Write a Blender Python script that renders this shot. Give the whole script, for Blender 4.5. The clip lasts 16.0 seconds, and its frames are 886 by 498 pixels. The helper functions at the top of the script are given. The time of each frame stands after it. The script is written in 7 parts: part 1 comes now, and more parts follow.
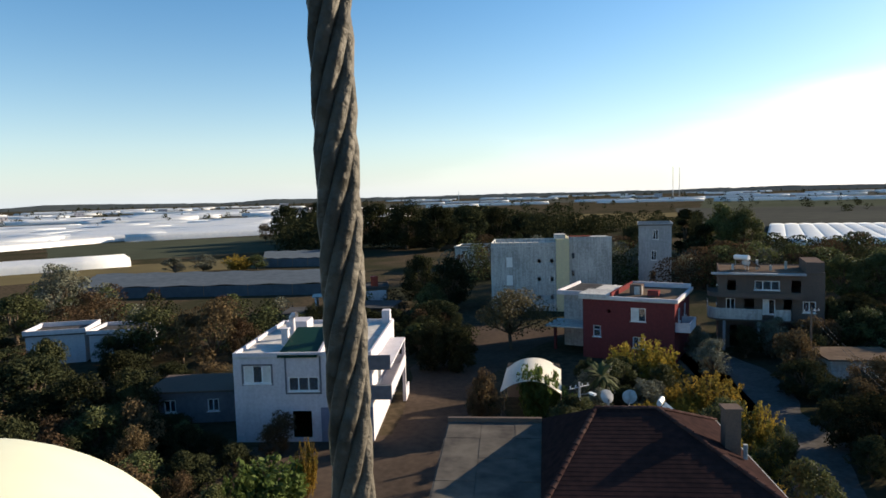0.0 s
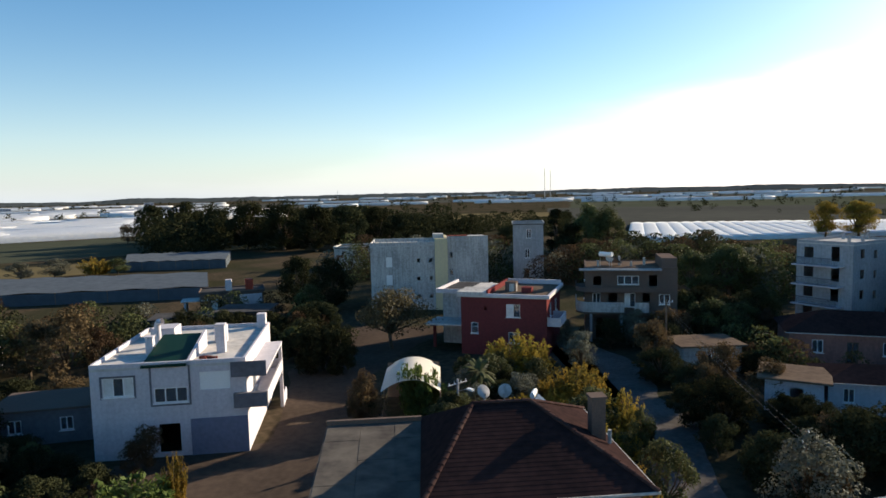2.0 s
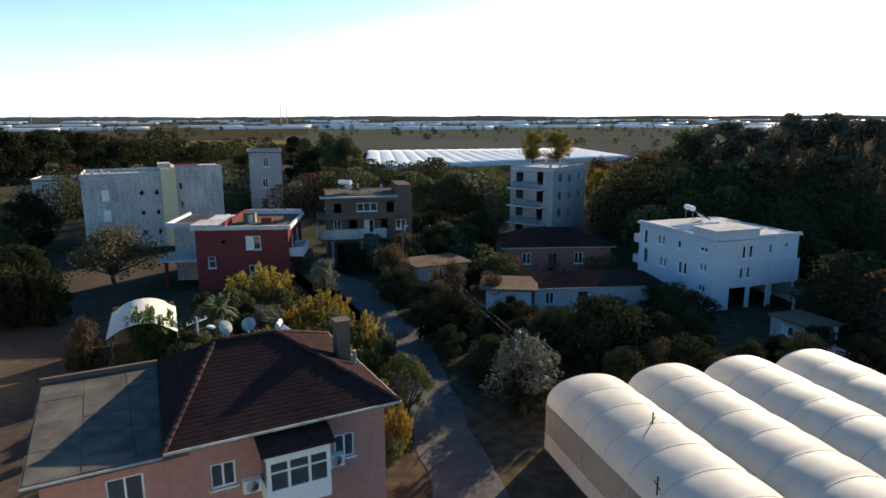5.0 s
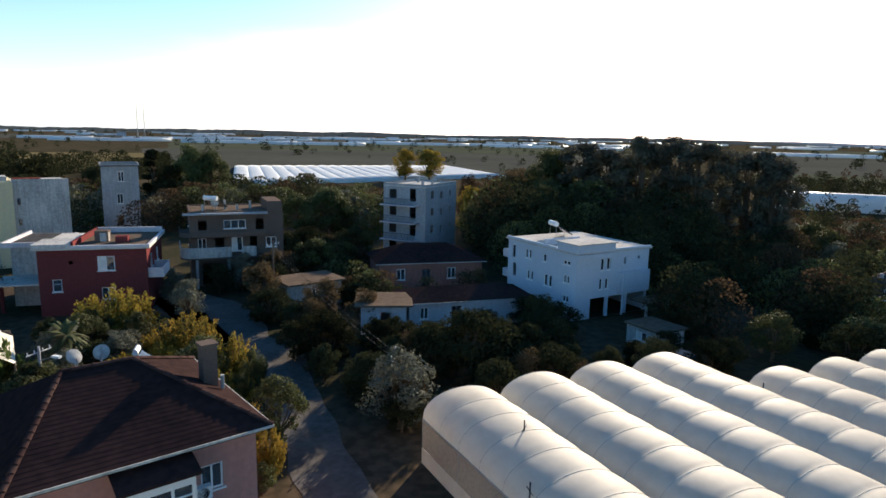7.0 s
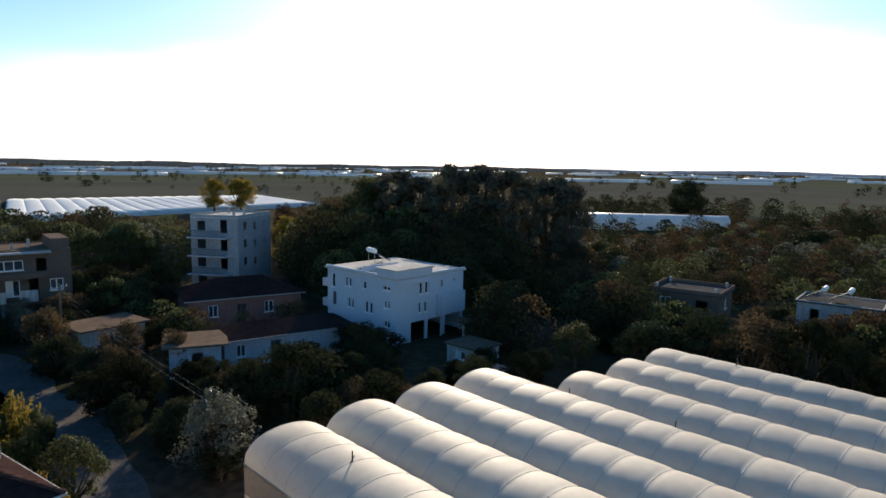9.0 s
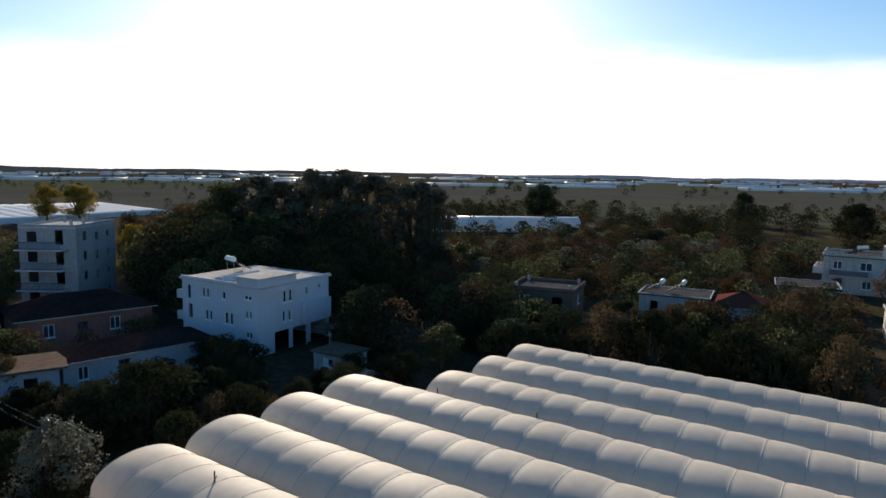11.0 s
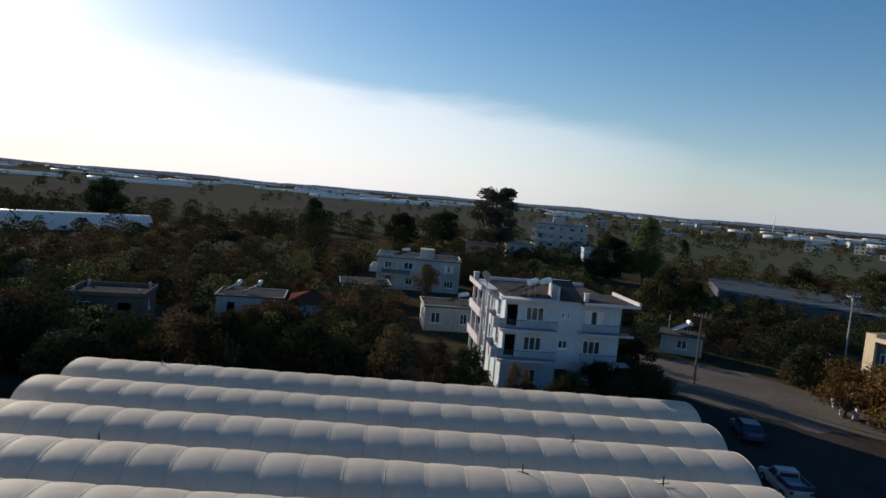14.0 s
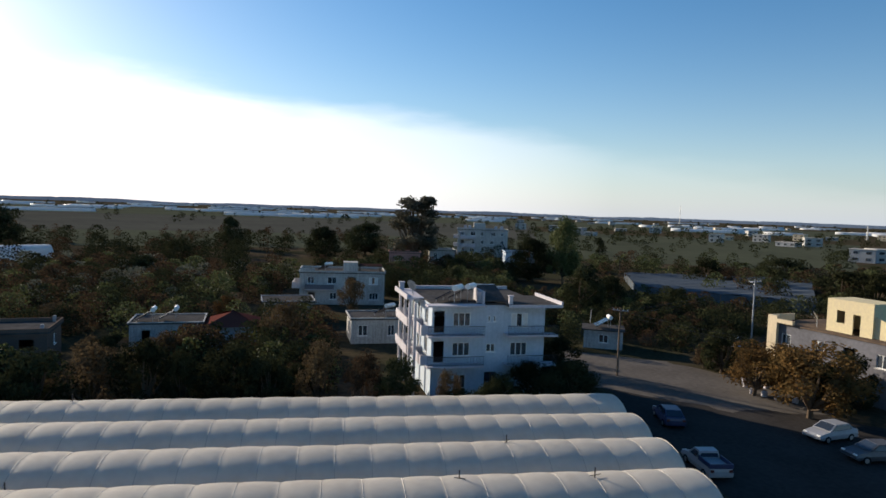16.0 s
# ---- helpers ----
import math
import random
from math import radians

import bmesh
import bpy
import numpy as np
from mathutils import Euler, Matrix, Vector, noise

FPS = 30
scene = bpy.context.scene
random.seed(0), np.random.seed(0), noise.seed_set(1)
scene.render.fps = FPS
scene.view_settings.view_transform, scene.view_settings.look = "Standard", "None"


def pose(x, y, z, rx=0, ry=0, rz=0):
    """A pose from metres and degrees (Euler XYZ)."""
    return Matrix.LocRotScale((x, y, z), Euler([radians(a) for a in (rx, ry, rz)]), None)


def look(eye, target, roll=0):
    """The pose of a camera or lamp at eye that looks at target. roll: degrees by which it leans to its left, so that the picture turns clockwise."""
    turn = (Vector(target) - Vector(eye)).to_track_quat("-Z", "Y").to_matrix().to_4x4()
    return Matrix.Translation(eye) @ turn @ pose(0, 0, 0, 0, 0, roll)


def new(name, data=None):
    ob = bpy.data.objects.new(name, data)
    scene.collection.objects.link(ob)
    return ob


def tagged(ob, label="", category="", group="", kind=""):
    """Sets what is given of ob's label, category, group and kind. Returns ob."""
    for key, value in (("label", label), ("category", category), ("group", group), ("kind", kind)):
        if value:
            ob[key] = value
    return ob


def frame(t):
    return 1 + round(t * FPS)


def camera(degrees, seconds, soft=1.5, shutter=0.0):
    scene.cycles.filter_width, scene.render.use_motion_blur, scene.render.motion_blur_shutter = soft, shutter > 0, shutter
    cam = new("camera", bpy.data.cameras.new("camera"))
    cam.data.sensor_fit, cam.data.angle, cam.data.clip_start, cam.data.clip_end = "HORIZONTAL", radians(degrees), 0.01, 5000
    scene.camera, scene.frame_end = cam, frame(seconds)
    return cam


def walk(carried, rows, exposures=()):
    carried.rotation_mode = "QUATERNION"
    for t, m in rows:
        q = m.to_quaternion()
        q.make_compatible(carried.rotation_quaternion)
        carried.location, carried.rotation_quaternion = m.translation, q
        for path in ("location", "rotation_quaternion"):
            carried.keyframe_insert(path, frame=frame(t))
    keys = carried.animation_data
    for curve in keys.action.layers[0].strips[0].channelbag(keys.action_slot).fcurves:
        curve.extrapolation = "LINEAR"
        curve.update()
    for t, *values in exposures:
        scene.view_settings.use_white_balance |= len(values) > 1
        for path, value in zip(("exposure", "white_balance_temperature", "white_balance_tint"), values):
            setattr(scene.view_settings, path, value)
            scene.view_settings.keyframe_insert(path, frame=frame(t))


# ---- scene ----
from collections import defaultdict

cam = camera(69.4, 16.0, soft=1.6)
PATH = [
    (0.0, 0.000, 0.000, 17.500, 85.25, 1.57, -0.00),
    (0.5, 0.057, 0.052, 17.500, 85.16, 1.00, -3.97),
    (1.0, 0.132, 0.064, 17.508, 85.89, 1.85, -7.41),
    (1.5, 0.142, 0.076, 17.504, 85.28, 0.72, -10.21),
    (2.0, 0.144, 0.076, 17.498, 84.97, 1.31, -10.70),
    (2.5, 0.144, 0.073, 17.493, 84.26, 1.59, -13.73),
    (3.0, 0.142, 0.069, 17.493, 84.16, 2.62, -15.75),
    (3.5, 0.140, 0.064, 17.497, 84.00, 0.58, -20.72),
    (4.0, 0.136, 0.059, 17.504, 83.69, -0.22, -25.57),
    (4.5, 0.132, 0.055, 17.508, 78.08, 0.21, -29.96),
    (5.0, 0.128, 0.052, 17.506, 78.30, 0.13, -33.64),
    (7.5, 0.122, 0.069, 17.501, 80.57, -1.33, -47.73),
    (8.0, 0.124, 0.074, 17.507, 81.61, -1.37, -51.44),
    (8.5, 0.128, 0.076, 17.508, 82.31, -1.30, -56.89),
    (11.0, 0.144, 0.059, 17.499, 83.24, -0.88, -73.28),
    (11.5, 0.144, 0.054, 17.505, 83.99, -1.86, -78.50),
    (12.0, 0.142, 0.052, 17.508, 84.91, -1.82, -82.99),
    (12.5, 0.139, 0.052, 17.505, 85.38, -2.15, -88.68),
    (13.0, 0.136, 0.055, 17.499, 83.98, -3.24, -98.67),
    (13.5, 0.132, 0.059, 17.493, 84.50, -4.20, -105.79),
    (14.0, 0.128, 0.064, 17.492, 85.27, -4.98, -109.68),
    (14.5, 0.124, 0.070, 17.496, 84.71, -5.94, -114.55),
    (15.0, 0.121, 0.074, 17.503, 86.05, -5.07, -114.94),
    (15.5, 0.120, 0.076, 17.508, 85.51, -3.21, -114.92),
    (16.0, 0.120, 0.076, 17.507, 86.54, -1.99, -116.80),
]
walk(cam, [(r[0], pose(*r[1:])) for r in PATH], exposures=[(0.0, 1.08, 6850, 12), (3.5, 1.08, 6850, 12), (5.0, 1.32, 6780, 12), (8.0, 1.22, 6680, 12), (8.6, 1.1, 6680, 12), (12.5, 0.42, 6530, 13), (13.5, 0.2, 6450, 13), (14.5, 0.45, 6480, 13), (16.0, 0.66, 6530, 13)])

# ---- sky and sun ----
SUN_AZ, SUN_EL = 66.7, 16.2
world = bpy.data.worlds.new("sky")
scene.world = world
world.use_nodes = True
wn, wl = world.node_tree.nodes, world.node_tree.links
wn.clear()
w_out = wn.new("ShaderNodeOutputWorld")
w_bg = wn.new("ShaderNodeBackground")
w_sky = wn.new("ShaderNodeTexSky")
w_sky.sky_type = "NISHITA"
w_sky.sun_disc = False
w_sky.sun_elevation, w_sky.sun_rotation = radians(SUN_EL), radians(SUN_AZ)
w_sky.air_density, w_sky.dust_density, w_sky.ozone_density = 1.0, 0.45, 2.5
w_bg.inputs["Strength"].default_value = 0.07
w_tc = wn.new("ShaderNodeTexCoord")
w_sep = wn.new("ShaderNodeSeparateXYZ")
wl.new(w_tc.outputs["Generated"], w_sep.inputs[0])


def wmath(op, a, b=None, c=None):
    n = wn.new("ShaderNodeMath")
    n.operation = op
    for k, v in enumerate((a, b, c)):
        if v is None:
            continue
        if isinstance(v, (int, float)):
            n.inputs[k].default_value = v
        else:
            wl.new(v, n.inputs[k])
    return n.outputs[0]


# a low bank of thin cloud, deepest below the sun and sinking to both sides
CLOUD_AZ = radians(75)
toward = wmath("ADD", wmath("MULTIPLY", w_sep.outputs[0], math.sin(CLOUD_AZ)), wmath("MULTIPLY", w_sep.outputs[1], math.cos(CLOUD_AZ)))
w_map = wn.new("ShaderNodeMapping")
w_map.inputs["Scale"].default_value = (2.0, 2.0, 9.0)
wl.new(w_tc.outputs["Generated"], w_map.inputs[0])
w_noise = wn.new("ShaderNodeTexNoise")
w_noise.inputs["Scale"].default_value = 1.6
w_noise.inputs["Detail"].default_value = 5
wl.new(w_map.outputs[0], w_noise.inputs["Vector"])
wisp = wmath("MULTIPLY", wmath("SUBTRACT", w_noise.outputs[0], 0.5), 0.12)
top_edge = wmath("ADD", wmath("MULTIPLY", wmath("MAXIMUM", toward, 0.0), 0.19), wisp)
depth = wmath("SUBTRACT", top_edge, w_sep.outputs[2])
cover = wn.new("ShaderNodeMapRange")
cover.interpolation_type = "SMOOTHSTEP"
cover.inputs["From Min"].default_value, cover.inputs["From Max"].default_value = -0.014, 0.036
wl.new(depth, cover.inputs["Value"])
thin = wmath("MULTIPLY", wmath("SUBTRACT", toward, 0.5), 2.4)
thin = wmath("MAXIMUM", wmath("MINIMUM", thin, 1.0), 0.12)
cover_amount = wmath("MULTIPLY", wmath("MULTIPLY", cover.outputs[0], thin), 0.66)
w_mix = wn.new("ShaderNodeMix")
w_mix.data_type = "RGBA"
wl.new(cover_amount, w_mix.inputs[0])
w_hsv = wn.new("ShaderNodeHueSaturation")
w_hsv.inputs["Saturation"].default_value, w_hsv.inputs["Value"].default_value = 1.32, 1.3
wl.new(w_sky.outputs[0], w_hsv.inputs["Color"])
# pale haze low over the whole horizon
haze = wmath("MULTIPLY", wmath("POWER", 2.718, wmath("MULTIPLY", wmath("MAXIMUM", w_sep.outputs[2], 0.0), -10.0)), 0.7)
w_haze = wn.new("ShaderNodeMix")
w_haze.data_type = "RGBA"
wl.new(haze, w_haze.inputs[0])
wl.new(w_hsv.outputs[0], w_haze.inputs[6])
w_haze.inputs[7].default_value = (5.2, 6.3, 7.7, 1)
wl.new(w_haze.outputs[2], w_mix.inputs[6])
w_mix.inputs[7].default_value = (12.4, 12.5, 12.8, 1)
wl.new(w_mix.outputs[2], w_bg.inputs["Color"])
wl.new(w_bg.outputs[0], w_out.inputs[0])

sun_data = bpy.data.lights.new("sun", "SUN")
sun_data.energy, sun_data.angle, sun_data.color = 5.0, radians(0.6), (1.0, 0.87, 0.68)
sun = new("sun", sun_data)
sun_way = Vector((math.sin(radians(SUN_AZ)) * math.cos(radians(SUN_EL)), math.cos(radians(SUN_AZ)) * math.cos(radians(SUN_EL)), math.sin(radians(SUN_EL))))
sun.matrix_world = look(Vector((0, 0, 60)) + sun_way * 50, (0, 0, 60))


# ---- materials ----
def material(name, base, second=None, grain=8.0, rough=0.8, metal=0.0, bump=0.1, big=0.25, spot=0.0, translucent=0.0, per_object=0.0, streak=0.0, island=0.0):
    """A two-scale procedural surface: base and second colour mixed by fine grain and broad stains, with bump."""
    m = bpy.data.materials.new(name)
    m.use_nodes = True
    n, l = m.node_tree.nodes, m.node_tree.links
    b = n["Principled BSDF"]
    b.inputs["Roughness"].default_value = rough
    b.inputs["Metallic"].default_value = metal
    b.inputs["Specular IOR Level"].default_value = 0.5 if rough < 0.58 else (0.12 if rough < 0.84 else 0.0)
    second = second or tuple(c * 0.7 for c in base)
    geo = n.new("ShaderNodeNewGeometry")
    pos = geo.outputs["Position"]
    fine = n.new("ShaderNodeTexNoise")
    fine.inputs["Scale"].default_value, fine.inputs["Detail"].default_value = grain, 6
    broad = n.new("ShaderNodeTexNoise")
    broad.inputs["Scale"].default_value, broad.inputs["Detail"].default_value = big, 4
    l.new(pos, fine.inputs["Vector"])
    l.new(pos, broad.inputs["Vector"])
    add = n.new("ShaderNodeMath")
    add.operation = "MULTIPLY_ADD"
    l.new(fine.outputs[0], add.inputs[0])
    add.inputs[1].default_value = 0.5
    half = n.new("ShaderNodeMath")
    half.operation = "MULTIPLY"
    l.new(broad.outputs[0], half.inputs[0])
    half.inputs[1].default_value = 0.5
    l.new(half.outputs[0], add.inputs[2])
    amount = add.outputs[0]
    if streak:
        mp = n.new("ShaderNodeMapping")
        mp.inputs["Scale"].default_value = (3.0, 3.0, 0.25)
        l.new(pos, mp.inputs[0])
        run = n.new("ShaderNodeTexNoise")
        run.inputs["Scale"].default_value, run.inputs["Detail"].default_value = 1.5, 3
        l.new(mp.outputs[0], run.inputs["Vector"])
        sm = n.new("ShaderNodeMath")
        sm.operation = "MULTIPLY_ADD"
        l.new(run.outputs[0], sm.inputs[0])
        sm.inputs[1].default_value = streak
        l.new(amount, sm.inputs[2])
        off = n.new("ShaderNodeMath")
        off.operation = "SUBTRACT"
        l.new(sm.outputs[0], off.inputs[0])
        off.inputs[1].default_value = streak * 0.5
        amount = off.outputs[0]
    ramp = n.new("ShaderNodeMapRange")
    ramp.inputs["From Min"].default_value, ramp.inputs["From Max"].default_value = 0.36, 0.64
    l.new(amount, ramp.inputs["Value"])
    mix = n.new("ShaderNodeMix")
    mix.data_type = "RGBA"
    l.new(ramp.outputs[0], mix.inputs[0])
    mix.inputs[6].default_value, mix.inputs[7].default_value = (*base, 1), (*second, 1)
    colour = mix.outputs[2]
    if per_object or island:
        hsv = n.new("ShaderNodeHueSaturation")
        l.new(colour, hsv.inputs["Color"])
        mr = n.new("ShaderNodeMapRange")
        spread = per_object or island
        mr.inputs["To Min"].default_value, mr.inputs["To Max"].default_value = 1 - spread, 1 + spread
        if per_object:
            info = n.new("ShaderNodeObjectInfo")
            l.new(info.outputs["Random"], mr.inputs["Value"])
        else:
            l.new(geo.outputs["Random Per Island"], mr.inputs["Value"])
        l.new(mr.outputs[0], hsv.inputs["Value"])
        if per_object:
            hr = n.new("ShaderNodeMapRange")
            hr.inputs["To Min"].default_value, hr.inputs["To Max"].default_value = 0.5 - 0.06 * per_object, 0.5 + 0.02 * per_object
            l.new(info.outputs["Random"], hr.inputs["Value"])
            l.new(hr.outputs[0], hsv.inputs["Hue"])
        colour = hsv.outputs[0]
    l.new(colour, b.inputs["Base Color"])
    if bump:
        bp = n.new("ShaderNodeBump")
        bp.inputs["Strength"].default_value, bp.inputs["Distance"].default_value = bump, 0.05
        l.new(fine.outputs[0], bp.inputs["Height"])
        l.new(bp.outputs[0], b.inputs["Normal"])
    if translucent:
        tr = n.new("ShaderNodeBsdfTranslucent")
        l.new(colour, tr.inputs["Color"])
        ms = n.new("ShaderNodeMixShader")
        ms.inputs[0].default_value = translucent
        l.new(b.outputs[0], ms.inputs[1])
        l.new(tr.outputs[0], ms.inputs[2])
        l.new(ms.outputs[0], n["Material Output"].inputs[0])
    return m


def glass_material(name, tint):
    m = bpy.data.materials.new(name)
    m.use_nodes = True
    b = m.node_tree.nodes["Principled BSDF"]
    b.inputs["Base Color"].default_value = (*tint, 1)
    b.inputs["Roughness"].default_value = 0.06
    b.inputs["Transmission Weight"].default_value = 0.55
    b.inputs["IOR"].default_value = 1.45
    return m


M_WHITE = material("white_render", (0.56, 0.535, 0.56), (0.42, 0.40, 0.425), 5, 0.85, streak=0.25, bump=0.05)
M_WHITE_BLUE = material("bluish_white_render", (0.50, 0.56, 0.63), (0.43, 0.48, 0.55), 5, 0.85, streak=0.2, bump=0.05)
M_OFFWHITE = material("weathered_white_render", (0.50, 0.49, 0.465), (0.29, 0.285, 0.27), 4, 0.9, streak=0.5, bump=0.06)
M_BEIGE = material("beige_render", (0.62, 0.52, 0.36), (0.50, 0.42, 0.30), 4, 0.9, streak=0.3)
M_YELLOW = material("pale_yellow_render", (0.66, 0.57, 0.34), (0.56, 0.48, 0.32), 4, 0.9, streak=0.3)
M_PINK = material("salmon_pink_render", (0.46, 0.235, 0.20), (0.36, 0.185, 0.16), 4, 0.9, streak=0.25)
M_RED = material("brick_red_render", (0.16, 0.043, 0.043), (0.12, 0.036, 0.036), 4, 0.85, streak=0.2)
M_GREY = material("bare_grey_concrete", (0.36, 0.37, 0.38), (0.25, 0.26, 0.27), 3, 0.95, streak=0.4)
M_DKGREY = material("dark_grey_render", (0.16, 0.16, 0.18), (0.11, 0.11, 0.12), 3, 0.9)
M_BROWNBRICK = material("bare_brick", (0.15, 0.11, 0.09), (0.10, 0.08, 0.07), 9, 0.95)
M_ROOFCON = material("roof_concrete", (0.55, 0.52, 0.48), (0.38, 0.36, 0.33), 2, 0.9, big=0.5)
M_TILE = material("red_brown_clay_tile", (0.042, 0.025, 0.023), (0.020, 0.014, 0.014), 3, 0.85, per_object=0.25, bump=0.2)
M_TILE_RED = material("red_clay_tile", (0.15, 0.048, 0.036), (0.09, 0.035, 0.03), 6, 0.85)
M_GREEN = material("green_sheet_roof", (0.006, 0.036, 0.022), (0.004, 0.026, 0.017), 3, 0.6)
M_FRAMEW = material("white_window_frame", (0.78, 0.78, 0.76), (0.7, 0.7, 0.68), 10, 0.5, bump=0)
M_FRAMEB = material("brown_window_frame", (0.14, 0.08, 0.05), None, 10, 0.6, bump=0)
M_GLASS = glass_material("window_glass", (0.12, 0.14, 0.17))
M_CURTAIN = material("white_curtain", (0.74, 0.73, 0.70), None, 3, 0.9, bump=0)
M_STEEL = material("galvanised_steel", (0.45, 0.46, 0.47), (0.32, 0.33, 0.34), 12, 0.45, 0.8, bump=0.02)
M_DARKMETAL = material("dark_iron", (0.05, 0.05, 0.055), None, 12, 0.6, 0.4, bump=0.02)
M_FILM = material("dusty_greenhouse_film", (0.82, 0.77, 0.68), (0.70, 0.65, 0.57), 1.6, 0.6, bump=0.05, big=0.15, translucent=0.5)
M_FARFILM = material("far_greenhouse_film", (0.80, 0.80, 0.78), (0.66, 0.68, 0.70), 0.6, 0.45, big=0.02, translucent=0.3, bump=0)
M_NET = material("blue_grey_shade_net", (0.10, 0.12, 0.14), (0.07, 0.085, 0.10), 0.8, 0.9, big=0.05, bump=0)
M_TIMBER = material("weathered_wood", (0.20, 0.15, 0.11), (0.13, 0.10, 0.08), 10, 0.9)
M_CLOTHW = material("off_white_tarpaulin", (0.74, 0.70, 0.60), (0.62, 0.58, 0.50), 3, 0.8, translucent=0.25)
# junction road surface, darkened in its colour for the house shadow on it
M_ASPHALT = material("dusty_road", (0.052, 0.048, 0.045), (0.034, 0.031, 0.029), 2.5, 0.95, big=0.2, bump=0.15)
M_DIRT = material("sandy_yard_earth", (0.092, 0.068, 0.052), (0.054, 0.041, 0.032), 1.8, 0.95, big=0.18, bump=0.2)
# the junction's sandy ground where sun falls, with that light in the colour
M_SUNLIT_SAND = material("pale_roadside_sand", (0.13, 0.117, 0.104), (0.085, 0.076, 0.068), 1.8, 0.95, big=0.18, bump=0.2)
M_LANE = material("pale_dusty_lane", (0.125, 0.115, 0.108), (0.075, 0.068, 0.06), 2.5, 0.95, big=0.45, bump=0.15)
M_BARK = material("bark", (0.12, 0.09, 0.065), (0.07, 0.055, 0.04), 9, 0.95, bump=0.3)
M_LEAF = material("green_leaves", (0.080, 0.090, 0.034), (0.046, 0.054, 0.021), 2.5, 0.8, big=0.4, per_object=0.35, translucent=0.25, bump=0)
M_LEAF_DARK = material("dark_green_leaves", (0.039, 0.043, 0.021), (0.022, 0.025, 0.0125), 2.5, 0.85, big=0.4, per_object=0.35, translucent=0.18, bump=0)
M_LEAF_OLIVE = material("olive_grey_leaves", (0.15, 0.155, 0.115), (0.085, 0.09, 0.065), 2.5, 0.8, big=0.4, per_object=0.2, translucent=0.2, bump=0)
M_LEAF_YELLOW = material("yellow_autumn_leaves", (0.34, 0.235, 0.04), (0.13, 0.115, 0.03), 2.0, 0.85, big=0.5, per_object=0.25, translucent=0.35, bump=0)
M_LEAF_BROWN = material("brown_autumn_leaves", (0.105, 0.072, 0.038), (0.055, 0.042, 0.026), 2.0, 0.9, big=0.5, per_object=0.3, translucent=0.25, bump=0)
M_LEAF_BRIGHT = material("fresh_green_leaves", (0.10, 0.14, 0.036), (0.055, 0.085, 0.022), 2.5, 0.7, big=0.5, per_object=0.2, translucent=0.3, bump=0)


# ---- building helpers ----
def box(bm, x0, y0, z0, x1, y1, z1):
    vs = [bm.verts.new(p) for p in ((x0, y0, z0), (x1, y0, z0), (x1, y1, z0), (x0, y1, z0), (x0, y0, z1), (x1, y0, z1), (x1, y1, z1), (x0, y1, z1))]
    for f in ((0, 3, 2, 1), (4, 5, 6, 7), (0, 1, 5, 4), (1, 2, 6, 5), (2, 3, 7, 6), (3, 0, 4, 7)):
        bm.faces.new([vs[k] for k in f])


def tube(bm, a, b, r0, r1=None, sides=8):
    a, b = Vector(a), Vector(b)
    r1 = r0 if r1 is None else r1
    axis = (b - a).normalized()
    u = axis.orthogonal().normalized()
    v = axis.cross(u)
    rings = []
    for p, r in ((a, r0), (b, r1)):
        rings.append([bm.verts.new(p + r * (math.cos(2 * math.pi * k / sides) * u + math.sin(2 * math.pi * k / sides) * v)) for k in range(sides)])
    for k in range(sides):
        bm.faces.new((rings[0][k], rings[0][(k + 1) % sides], rings[1][(k + 1) % sides], rings[1][k]))
    bm.faces.new(rings[0][::-1])
    bm.faces.new(rings[1])


def pipe(bm, pts, r, sides=5):
    """One unbroken tube through the points."""
    prev = None
    for k, p in enumerate(pts):
        d = (Vector(pts[min(k + 1, len(pts) - 1)]) - Vector(pts[max(k - 1, 0)])).normalized()
        side = Vector((1, 0, 0)) if abs(d.x) < 0.9 else Vector((0, 1, 0))
        u = (side - d * side.dot(d)).normalized()
        v = d.cross(u)
        ring = [bm.verts.new(Vector(p) + r * (math.cos(2 * math.pi * j / sides) * u + math.sin(2 * math.pi * j / sides) * v)) for j in range(sides)]
        if prev:
            for j in range(sides):
                bm.faces.new((prev[j], prev[(j + 1) % sides], ring[(j + 1) % sides], ring[j]))
        prev = ring


def quad(bm, *ps):
    bm.faces.new([bm.verts.new(p) for p in ps])


def mesh_of(bm, name, mat, smooth=False):
    me = bpy.data.meshes.new(name)
    bm.normal_update()
    bm.to_mesh(me)
    bm.free()
    me.materials.append(mat)
    if smooth:
        for p in me.polygons:
            p.use_smooth = True
    return me


def part(name, bm, mat, parent, label="", smooth=False):
    ob = new(name, mesh_of(bm, name, mat, smooth))
    ob.parent = parent
    if label:
        ob["label"] = label
    return ob


def thing(name, m, label, category, group="", kind=""):
    ob = new(name)
    ob.matrix_world = m
    return tagged(ob, label, category, group, kind)


def one_mesh(name, bm, mat, m, label, category, group="", kind="", smooth=False):
    ob = new(name, mesh_of(bm, name, mat, smooth))
    ob.matrix_world = m
    return tagged(ob, label, category, group, kind)


def at(x, y, z=0.0, deg=0.0):
    return pose(x, y, z, 0, 0, deg)


def boxes(*bs):
    bm = bmesh.new()
    for b in bs:
        box(bm, *b)
    return bm


def face_map(side, w, d):
    """Maps (u, out, z) of one wall to the house's own axes; u runs to the right as seen from outside."""
    if side == "front":
        return lambda u, o, z: (u, -o, z)
    if side == "right":
        return lambda u, o, z: (w + o, u, z)
    if side == "back":
        return lambda u, o, z: (w - u, d + o, z)
    return lambda u, o, z: (-o, d - u, z)


